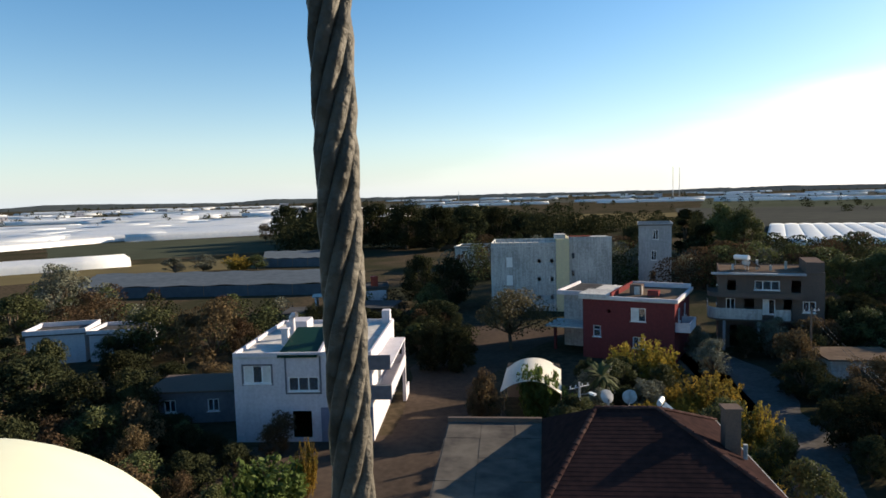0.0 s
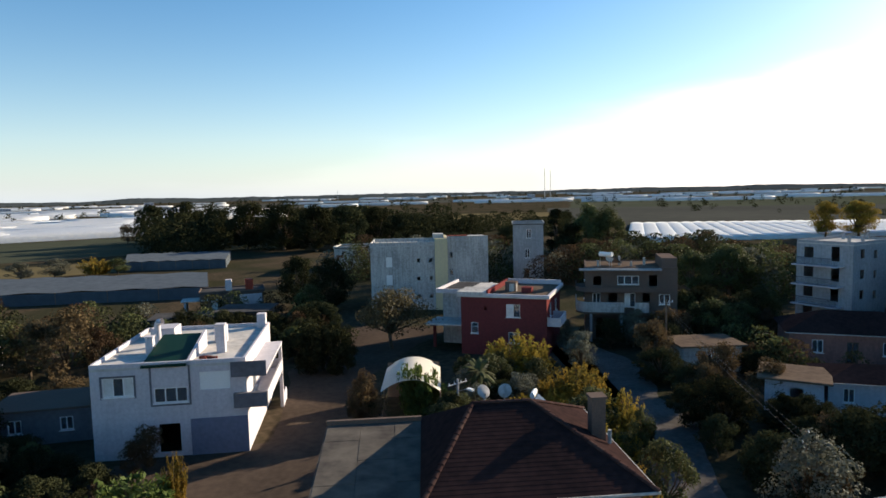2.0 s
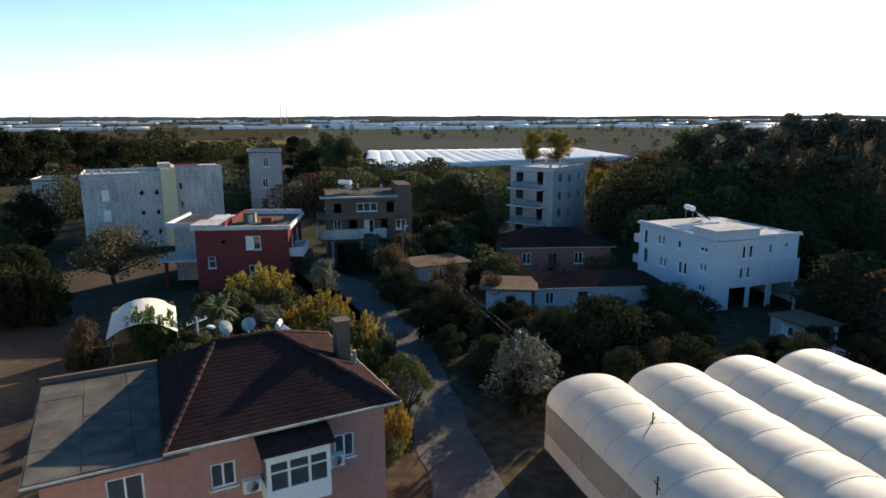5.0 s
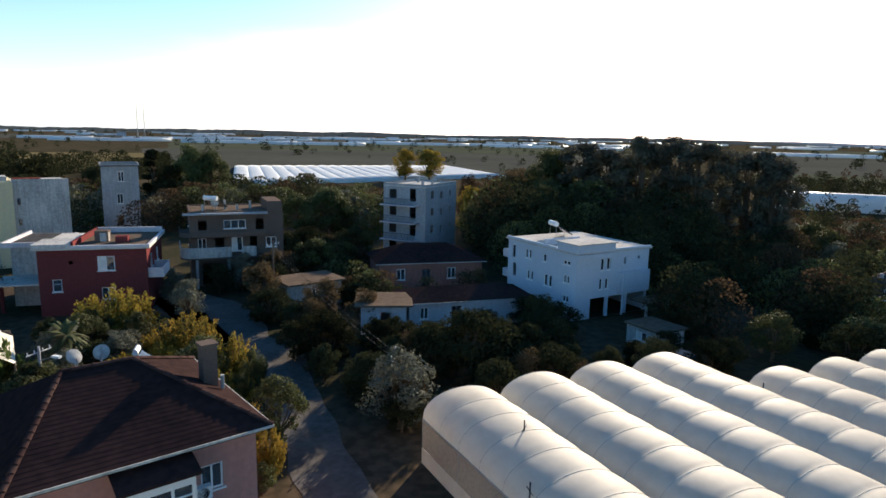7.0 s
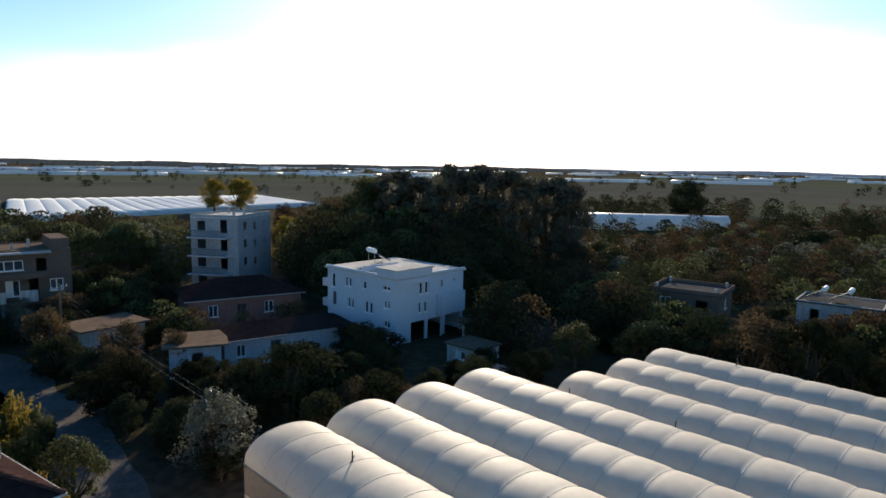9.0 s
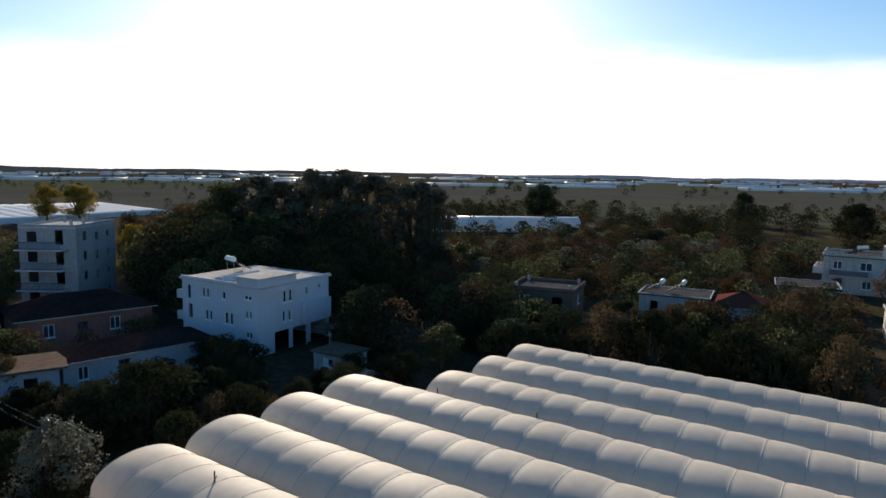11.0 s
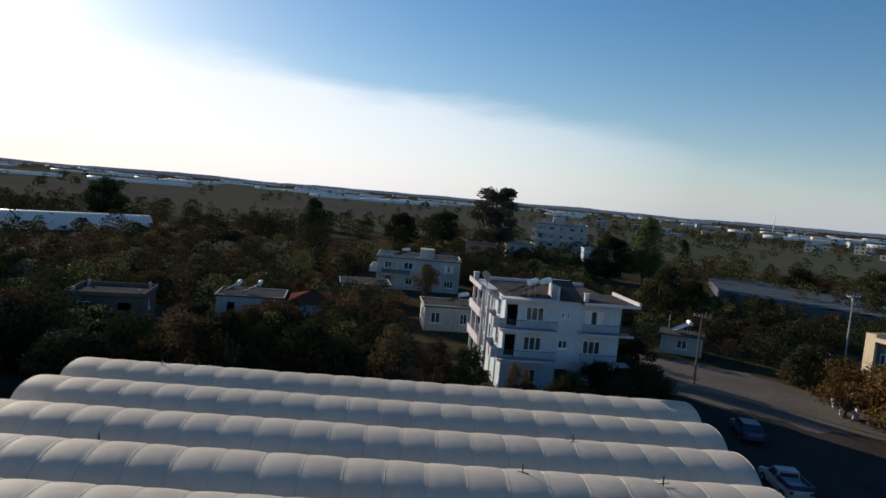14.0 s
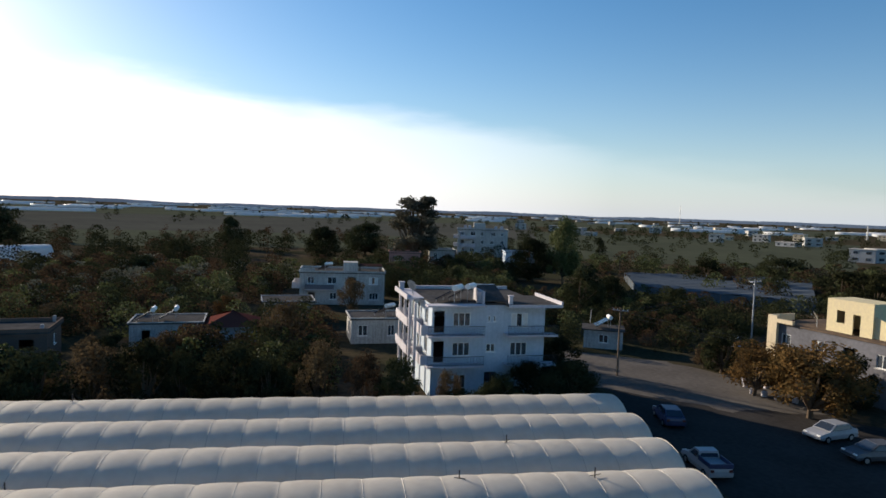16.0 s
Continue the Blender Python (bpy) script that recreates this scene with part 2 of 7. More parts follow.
def wall_panel(bm, fm, length, z0, z1, holes, reveal=0.16):
    """One wall with real holes and reveals. holes: (u0, z0, u1, z1)."""
    us = sorted({0.0, length, *[h[0] for h in holes], *[h[2] for h in holes]})
    zs = sorted({z0, z1, *[h[1] for h in holes], *[h[3] for h in holes]})
    for a, b in zip(us, us[1:]):
        for c, e in zip(zs, zs[1:]):
            mu, mz = (a + b) / 2, (c + e) / 2
            if any(h[0] < mu < h[2] and h[1] < mz < h[3] for h in holes):
                continue
            quad(bm, fm(a, 0, c), fm(b, 0, c), fm(b, 0, e), fm(a, 0, e))
    for u0, c, u1, e in holes:
        r = -reveal
        quad(bm, fm(u0, 0, c), fm(u1, 0, c), fm(u1, r, c), fm(u0, r, c))
        quad(bm, fm(u0, 0, e), fm(u0, r, e), fm(u1, r, e), fm(u1, 0, e))
        quad(bm, fm(u0, 0, c), fm(u0, r, c), fm(u0, r, e), fm(u0, 0, e))
        quad(bm, fm(u1, 0, c), fm(u1, 0, e), fm(u1, r, e), fm(u1, r, c))


def courses(bm, e0, e1, r1, r0, n, proud=0.012):
    """A roof slope from eave e0-e1 up to r0-r1, laid in n stepped courses."""
    e0, e1, r0, r1 = Vector(e0), Vector(e1), Vector(r0), Vector(r1)
    up = (e1 - e0).cross(r0 - e0 if (r0 - e0).length > 0.01 else r1 - e0).normalized() * proud
    for k in range(n):
        a, b = k / n, (k + 1) / n
        la, lb = e0.lerp(r0, a) + up, e1.lerp(r1, a) + up
        ha, hb = e0.lerp(r0, b), e1.lerp(r1, b)
        quad(bm, la, lb, hb, ha)
        quad(bm, e0.lerp(r0, a), e1.lerp(r1, a), lb, la)


def fbox(bm, fm, u0, o0, z0, u1, o1, z1):
    a, b = fm(u0, o0, z0), fm(u1, o1, z1)
    box(bm, min(a[0], b[0]), min(a[1], b[1]), min(a[2], b[2]), max(a[0], b[0]), max(a[1], b[1]), max(a[2], b[2]))


def lattice_frame(fm, u0, z0, u1, z1, leaves, t):
    """One joined window frame: a rim and its mullions, with square openings for the panes."""
    us = [u0, u0 + t]
    for k in range(1, leaves):
        c = u0 + (u1 - u0) * k / leaves
        us += [c - t / 2, c + t / 2]
    us += [u1 - t, u1]
    zs = [z0, z0 + t, z1 - t, z1]
    bm = bmesh.new()
    pts = {(i, j, o): bm.verts.new(fm(us[i], (-0.14, -0.06)[o], zs[j])) for i in range(len(us)) for j in range(4) for o in (0, 1)}

    def solid(i, j):
        return 0 <= i < len(us) - 1 and 0 <= j < 3 and not (i % 2 and j % 2)

    for i in range(len(us) - 1):
        for j in range(3):
            if not solid(i, j):
                continue
            bm.faces.new((pts[i, j, 1], pts[i + 1, j, 1], pts[i + 1, j + 1, 1], pts[i, j + 1, 1]))
            bm.faces.new((pts[i, j, 0], pts[i, j + 1, 0], pts[i + 1, j + 1, 0], pts[i + 1, j, 0]))
            for di, dj, a, b in ((-1, 0, (i, j), (i, j + 1)), (1, 0, (i + 1, j + 1), (i + 1, j)), (0, -1, (i + 1, j), (i, j)), (0, 1, (i, j + 1), (i + 1, j + 1))):
                if not solid(i + di, j + dj):
                    bm.faces.new((pts[(*a, 0)], pts[(*b, 0)], pts[(*b, 1)], pts[(*a, 1)]))
    return bm


def window_part(house, fm, hole, style):
    """A window in its hole: frame, panes, sill. style: 'pane', 'curtain', 'shutter', 'void', 'door'."""
    u0, z0, u1, z1 = hole
    if style == "void":
        return
    if style == "shutter":
        bm = bmesh.new()
        fbox(bm, fm, u0, -0.10, z0, u1, -0.06, z1)
        part("roller_shutter", bm, M_FRAMEW, house, "closed pale roller shutter")
        return
    leaves = 1 if u1 - u0 < 0.8 else (2 if u1 - u0 < 1.6 else 3)
    bm = lattice_frame(fm, u0, z0, u1, z1, leaves, 0.07)
    win = part("door" if style == "door" else "window", bm, M_FRAMEB if style == "door" else M_FRAMEW, house)
    for k in range(leaves):
        a, b = u0 + (u1 - u0) * k / leaves, u0 + (u1 - u0) * (k + 1) / leaves
        bm = bmesh.new()
        fbox(bm, fm, a + 0.04, -0.105, z0 + 0.04, b - 0.04, -0.095, z1 - 0.04)
        curtain = style == "curtain" and k != leaves // 2
        ob = part("pane", bm, M_CURTAIN if curtain else M_GLASS, win, "pane with a pale curtain" if curtain else "")
    if style != "door":
        bm = bmesh.new()
        fbox(bm, fm, u0 - 0.08, -0.1, z0 - 0.06, u1 + 0.08, 0.08, z0 - 0.002)
        part("sill", bm, M_FRAMEW, win)


def shell(house, w, d, h, mat, openings, slab=M_ROOFCON, parapet=0.35, overhang=0.0, floors=(), wall_label=""):
    """Four walls with openings, a flat roof slab with a parapet, and inner floors. openings: (side, u0, z0, u1, z1, style)."""
    for side, length in (("front", w), ("right", d), ("back", w), ("left", d)):
        fm = face_map(side, w, d)
        mine = [o for o in openings if o[0] == side]
        bm = bmesh.new()
        wall_panel(bm, fm, length, -0.3, h, [o[1:5] for o in mine])
        part("wall", bm, mat, house, wall_label)
        for o in mine:
            window_part(house, fm, o[1:5], o[5])
    part("roof", boxes((-overhang, -overhang, h, w + overhang, d + overhang, h + 0.16)), slab, house, "flat concrete roof")
    for z in floors:
        part("floor_slab", boxes((0.05, 0.05, z - 0.1, w - 0.05, d - 0.05, z)), M_GREY, house)
    if parapet:
        t, o = 0.16, overhang
        z0, z1 = h + 0.16, h + 0.16 + parapet
        for b in ((-o, -o, z0, w + o, -o + t, z1), (-o, d + o - t, z0, w + o, d + o, z1), (-o, -o + t, z0, -o + t, d + o - t, z1), (w + o - t, -o + t, z0, w + o, d + o - t, z1)):
            part("parapet", boxes(b), mat, house)


def solar_heater(x, y, z, deg, label="solar water heater with a white tank on a flat roof"):
    """A thermosiphon heater: two sloping collectors on a rack and a tank on top."""
    ob = thing("solar_water_heater", at(x, y, z, deg), label, "solar heater", "roof solar heaters")
    for k in (0, 1):
        bm = bmesh.new()
        a, b = 0.05 + k * 1.0, 0.97 + k * 1.0
        vs = [(a, 0, 0.25), (b, 0, 0.25), (b, 1.6, 1.15), (a, 1.6, 1.15)]
        lo = [bm.verts.new(p) for p in vs]
        hi = [bm.verts.new((p[0], p[1] - 0.05, p[2] + 0.08)) for p in vs]
        bm.faces.new(lo[::-1])
        bm.faces.new(hi)
        for i in range(4):
            bm.faces.new((lo[i], lo[(i + 1) % 4], hi[(i + 1) % 4], hi[i]))
        part("collector", bm, M_COLLECTOR, ob, "dark glazed collector panel")
    bm = bmesh.new()
    tube(bm, (0.15, 1.85, 1.45), (1.85, 1.85, 1.45), 0.27, sides=14)
    part("tank", bm, M_FRAMEW, ob, "white cylindrical tank", smooth=False)
    for px, py, pz in ((0.1, 0.05, 0.3), (1.9, 0.05, 0.3), (0.2, 1.85, 1.25), (1.8, 1.85, 1.25)):
        bm = bmesh.new()
        tube(bm, (px, py, 0), (px, py, pz), 0.025, sides=6)
        part("leg", bm, M_STEEL, ob)
    return ob


M_COLLECTOR = material("dark_collector_glass", (0.03, 0.04, 0.06), (0.02, 0.03, 0.045), 4, 0.15, bump=0)


def dish(x, y, z, deg, r=0.45, mast=0.8):
    """A satellite dish: bowl, mast, arm and head."""
    ob = thing("satellite_dish", at(x, y, z, deg), "pale grey satellite dish on a short mast", "satellite dish", "roof satellite dishes")
    bm = bmesh.new()
    rings = []
    for k in range(5):
        rr = r * k / 4
        depth_k = 0.3 * (rr / r) ** 2 * r
        if k == 0:
            rings.append([bm.verts.new((0, 0, mast + 0.1))])
        else:
            ring = []
            for j in range(16):
                a = 2 * math.pi * j / 16
                px, pz, py = rr * math.cos(a), rr * math.sin(a), -depth_k
                ring.append(bm.verts.new((px, py * 0.87 - pz * 0.5, mast + 0.1 + pz * 0.87 - py * 0.5)))
            rings.append(ring)
    for j in range(16):
        bm.faces.new((rings[0][0], rings[1][j], rings[1][(j + 1) % 16]))
        for k in range(1, 4):
            bm.faces.new((rings[k][j], rings[k + 1][j], rings[k + 1][(j + 1) % 16], rings[k][(j + 1) % 16]))
    part("bowl", bm, M_OFFWHITE, ob, smooth=True)
    bm = bmesh.new()
    tube(bm, (0, 0.06, 0), (0, 0.06, mast + 0.1), 0.03, sides=6)
    part("mast", bm, M_STEEL, ob)
    bm = bmesh.new()
    tube(bm, (0, 0, mast - 0.3), (0, -0.5, mast + 0.25), 0.015, sides=5)
    box(bm, -0.04, -0.56, mast + 0.2, 0.04, -0.46, mast + 0.32)
    part("arm", bm, M_STEEL, ob)
    return ob


def chimney(parent, x, y, z0, z1, s=0.55, mat=None):
    part("chimney", boxes((x - s / 2, y - s / 2, z0, x + s / 2, y + s / 2, z1), (x - s / 2 - 0.06, y - s / 2 - 0.06, z1, x + s / 2 + 0.06, y + s / 2 + 0.06, z1 + 0.1)), mat or M_WHITE, parent)


def balcony(house, fm, u0, u1, z, out, wall_mat=None, rail=0.95, label=""):
    """A slab with a solid or railed front and two ends."""
    bm = bmesh.new()
    fbox(bm, fm, u0, 0.0, z - 0.16, u1, out, z)
    ob = part("balcony", bm, M_WHITE, house, label)
    if wall_mat:
        for a, b, c, e in ((u0, u1, out - 0.1, out), (u0, u0 + 0.1, 0.002, out - 0.1), (u1 - 0.1, u1, 0.002, out - 0.1)):
            bm = bmesh.new()
            fbox(bm, fm, a, c, z, b, e, z + rail)
            part("balustrade", bm, wall_mat, ob)
    else:
        bm = bmesh.new()
        fbox(bm, fm, u0, out - 0.06, z + rail - 0.05, u1, out - 0.02, z + rail)
        fbox(bm, fm, u0, out - 0.06, z + 0.1, u1, out - 0.02, z + 0.13)
        n = max(2, int((u1 - u0) / 0.14))
        for k in range(n + 1):
            u = u0 + 0.01 + (u1 - u0 - 0.05) * k / n
            fbox(bm, fm, u, out - 0.05, z, u + 0.025, out - 0.03, z + rail - 0.05)
        part("railing", bm, M_DARKMETAL, ob)


# ---- ground ----
def ground_material():
    m = bpy.data.materials.new("dry_plain")
    m.use_nodes = True
    n, l = m.node_tree.nodes, m.node_tree.links
    b = n["Principled BSDF"]
    b.inputs["Roughness"].default_value = 0.95
    b.inputs["Specular IOR Level"].default_value = 0.0
    geo = n.new("ShaderNodeNewGeometry")

    def noise_at(scale, detail):
        t = n.new("ShaderNodeTexNoise")
        t.inputs["Scale"].default_value, t.inputs["Detail"].default_value = scale, detail
        l.new(geo.outputs["Position"], t.inputs["Vector"])
        return t.outputs[0]

    def mixed(fac, a, b_, lo, hi):
        r = n.new("ShaderNodeMapRange")
        r.inputs["From Min"].default_value, r.inputs["From Max"].default_value = lo, hi
        l.new(fac, r.inputs["Value"])
        x = n.new("ShaderNodeMix")
        x.data_type = "RGBA"
        l.new(r.outputs[0], x.inputs[0])
        for k, c in ((6, a), (7, b_)):
            if isinstance(c, tuple):
                x.inputs[k].default_value = (*c, 1)
            else:
                l.new(c, x.inputs[k])
        return x.outputs[2]

    soil = mixed(noise_at(1.2, 6), (0.085, 0.063, 0.042), (0.05, 0.04, 0.027), 0.4, 0.6)
    grass = mixed(noise_at(2.0, 6), (0.030, 0.031, 0.018), (0.048, 0.044, 0.027), 0.4, 0.62)
    near = mixed(noise_at(0.06, 5), soil, grass, 0.42, 0.58)
    l.new(near, b.inputs["Base Color"])
    bp = n.new("ShaderNodeBump")
    bp.inputs["Strength"].default_value = 0.4
    l.new(noise_at(1.5, 8), bp.inputs["Height"])
    l.new(bp.outputs[0], b.inputs["Normal"])
    return m


bm = bmesh.new()
radii = [0, 20, 40, 70, 110, 170, 260, 400, 700, 1200, 2200, 3400, 4600]
rings = [[bm.verts.new((0, 0, 0))]]
for r in radii[1:]:
    rings.append([bm.verts.new((r * math.cos(2 * math.pi * k / 72), r * math.sin(2 * math.pi * k / 72), 0)) for k in range(72)])
for k in range(72):
    bm.faces.new((rings[0][0], rings[1][k], rings[1][(k + 1) % 72]))
    for i in range(1, len(rings) - 1):
        bm.faces.new((rings[i][k], rings[i + 1][k], rings[i + 1][(k + 1) % 72], rings[i][(k + 1) % 72]))
one_mesh("ground", bm, ground_material(), at(0, 0), "dry plain of earth and grass reaching the horizon", "ground", kind="structure")


def ground_patch(name, pts, z, mat, label, category, kind="structure", rag=0.6, step=3.0):
    """A flat patch of ground with a ragged outline."""
    bm = bmesh.new()
    out = []
    for k, p in enumerate(pts):
        q = pts[(k + 1) % len(pts)]
        length = math.hypot(q[0] - p[0], q[1] - p[1])
        n = max(1, int(length / step))
        for i in range(n):
            f = i / n
            x, y = p[0] + (q[0] - p[0]) * f, p[1] + (q[1] - p[1]) * f
            w = noise.noise_vector((x * 0.3, y * 0.3, z * 7)) * rag
            out.append(bm.verts.new((x + w.x, y + w.y, z)))
    fc = bm.faces.new(out)
    if fc.calc_area() and fc.normal.z < 0:
        fc.normal_flip()
    bmesh.ops.triangulate(bm, faces=[fc])
    return one_mesh(name, bm, mat, at(0, 0), label, category, kind=kind)


# ---- roads and yards ----
ground_patch("pavement", [(-16, 44), (-15, 35), (-2, 31), (1.5, 40), (5, 46.5), (3.5, 60), (9, 70), (16, 80), (4, 85), (-1, 74), (-3.6, 64), (-3.6, 54), (-4.4, 46)], 0.012, M_DIRT, "sandy earth yard between the houses", "yard")
ground_patch("road", [(8, 4), (12, 4), (15.5, 14), (17.8, 21), (22, 32), (26.5, 42), (30.4, 60), (28.6, 70), (24.6, 72), (26.6, 61), (23.6, 43), (18, 31), (14.4, 23), (11, 14)], 0.02, M_LANE, "narrow pale dusty village lane", "road", rag=0.9, step=1.0)
ground_patch("pavement", [(24, 56), (29, 52), (30, 60), (29, 66), (22, 64)], 0.016, M_DIRT, "pale earth beside the lane", "yard")
ground_patch("road", [(58, -45), (64, -50), (56, -54), (43, -56.5), (33, -58), (22, -64), (6, -66), (2, -40), (16, -33), (27, -34.5), (38, -37), (48, -44)], 0.02, M_ASPHALT, "wide dusty road junction", "road", rag=0.5)
# pale patch painting the sunlit stretch of the junction over the darker road
ground_patch("pavement", [(60, -43), (67, -50), (57, -59), (44, -62.5), (35, -59), (39, -50.5), (47, -46), (53, -42)], 0.03, M_SUNLIT_SAND, "sandy road shoulder in a painted sunlit tone", "yard", rag=1.6, step=1.2)
ground_patch("pavement", [(36, 47), (44, 41), (46, 46), (40, 52)], 0.014, M_DIRT, "pale earth yard", "yard")


# ---- greenhouse tunnels ----
def greenhouse_tunnel(n, s0, s1, near_wall, end_label):
    """An arched film tunnel; n: its distance across, s0 to s1 along. Film pinched at each hoop, gutters, posts and hoops."""
    # own axes: x along the tunnel, y across (away from the tower)
    org = Vector((0.953, -0.304)) * n + Vector((-0.304, -0.953)) * (-s1)
    m = Matrix(((-0.304, 0.953, 0, org.x), (-0.953, -0.304, 0, org.y), (0, 0, 1, 0), (0, 0, 0, 1)))
    length = s1 - s0
    ob = thing("greenhouse_tunnel", m, "arched greenhouse tunnel under dusty cream plastic film" + end_label, "greenhouse", "greenhouse tunnels")
    half, zg, rise = 2.34, 2.55, 1.42
    bays = max(1, round(length / 2.0))
    rng = random.Random(int(n * 10))
    sub, arc = 8, 20
    bm = bmesh.new()
    grid = []
    tilt = [rng.uniform(-0.03, 0.03) for _ in range(bays + 1)]
    for i in range(bays * sub + 1):
        x = length * i / (bays * sub)
        ph = (i % sub) / sub
        bay = min(i // sub, bays - 1)
        swell = 0.06 * (math.sin(math.pi * ph) ** 0.5) if 0 < ph < 1 else 0.0
        drop = tilt[bay] * (1 - ph) + tilt[min(bay + 1, bays)] * ph
        row = []
        for j in range(arc + 1):
            a = math.pi * j / arc
            w = 1 + swell * 0.55 * math.sin(a) ** 0.7 / 1.4
            y = -math.cos(a) * half * (1 if j in (0, arc) else min(w, 1.03))
            z = zg + (math.sin(a) ** 0.85) * (rise + swell) + drop * math.sin(a)
            row.append(bm.verts.new((x, y, z)))
        grid.append(row)
    for i in range(len(grid) - 1):
        for j in range(arc):
            bm.faces.new((grid[i][j], grid[i][j + 1], grid[i + 1][j + 1], grid[i + 1][j]))
    part("film_roof", bm, M_FILM, ob, "cream plastic film creased at each hoop", smooth=True)
    for x in (0.0, length):
        bm = bmesh.new()
        ring = [bm.verts.new((x, -half, 0))] + [bm.verts.new((x, -math.cos(math.pi * j / arc) * half * 0.995, zg + math.sin(math.pi * j / arc) ** 0.85 * rise * 0.995)) for j in range(arc + 1)] + [bm.verts.new((x, half, 0))]
        bm.faces.new(ring)
        part("end_wall", bm, M_FILM, ob)
    for k in range(bays + 1):
        x = length * k / bays
        bm = bmesh.new()
        pts = [(x, -math.cos(math.pi * j / 12) * (half + 0.006), zg + math.sin(math.pi * j / 12) ** 0.85 * (rise + 0.008) + tilt[k] * math.sin(math.pi * j / 12)) for j in range(13)]
        pipe(bm, pts, 0.018)
        part("hoop", bm, M_HOOP, ob)
    for y in (-half, half):
        part("gutter", boxes((0, y - 0.06, zg - 0.08, length, y + 0.06, zg - 0.02)), M_STEEL, ob)
        for k in range(bays // 2 + 1):
            bm = bmesh.new()
            x = min(length, 4.0 * k)
            tube(bm, (x, y, -0.2), (x, y, zg - 0.08), 0.04, sides=6)
            part("post", bm, M_STEEL, ob)
    if near_wall:
        bm = bmesh.new()
        box(bm, 0, -half - 0.05, 0.0, length, -half - 0.03, 0.9)
        part("side_wall", bm, M_FILM, ob, "low plastic side skirt")
        bm = bmesh.new()
        quad(bm, (0, -half - 0.02, 0.9), (length, -half - 0.02, 0.9), (length, -half - 0.02, zg - 0.1), (0, -half - 0.02, zg - 0.1))
        part("side_net", bm, M_SIDENET, ob, "dusty insect net along the side")
    return ob


M_HOOP = material("film_clamp", (0.62, 0.57, 0.50), None, 9, 0.7, bump=0)
M_SIDENET = material("dusty_insect_net", (0.42, 0.37, 0.31), (0.30, 0.26, 0.22), 6, 0.95, translucent=0.4, bump=0)
for k, (n, s0, s1) in enumerate(((16.4, -18.6, 29.0), (21.25, -18.8, 29.1), (26.0, -19.0, 29.0), (30.6, -19.3, 28.7), (35.35, -19.8, 23.9), (40.2, -20.3, 23.4), (44.8, -20.7, 23.1))):
    greenhouse_tunnel(n, s0, s1, k == 0, "")


def pipe_stub(x, y, z, deg, label="short steel pipe with a crossbar between two tunnels"):
    ob = thing("pipe_stub", at(x, y, z, deg), label, "pipe", "greenhouse pipe stubs")
    bm = bmesh.new()
    tube(bm, (0, 0, -0.6), (0, 0, 0.6), 0.035, sides=8)
    part("pipe", bm, M_DARKMETAL, ob)
    bm = bmesh.new()
    tube(bm, (-0.28, 0, 0.18), (0.34, 0, 0.22), 0.022, sides=6)
    part("crossbar", bm, M_DARKMETAL, ob)


for k, (x, y) in enumerate(((22.7, 17.0), (19.4, 14.1), (37.4, 11.4), (41.4, 6.2), (35.2, 4.8), (27.7, -15.3), (25.3, -22.0), (31.3, -20.4), (48.4, 2.8))):
    n_at = 0.953 * x - 0.304 * y
    rel = (n_at - 16.2) / 4.74
    off = abs(rel - round(rel)) * 2
    pipe_stub(x, y, 2.6 + 1.3 * math.sqrt(max(0.0, 1 - off * off)), 20 + 40 * k)


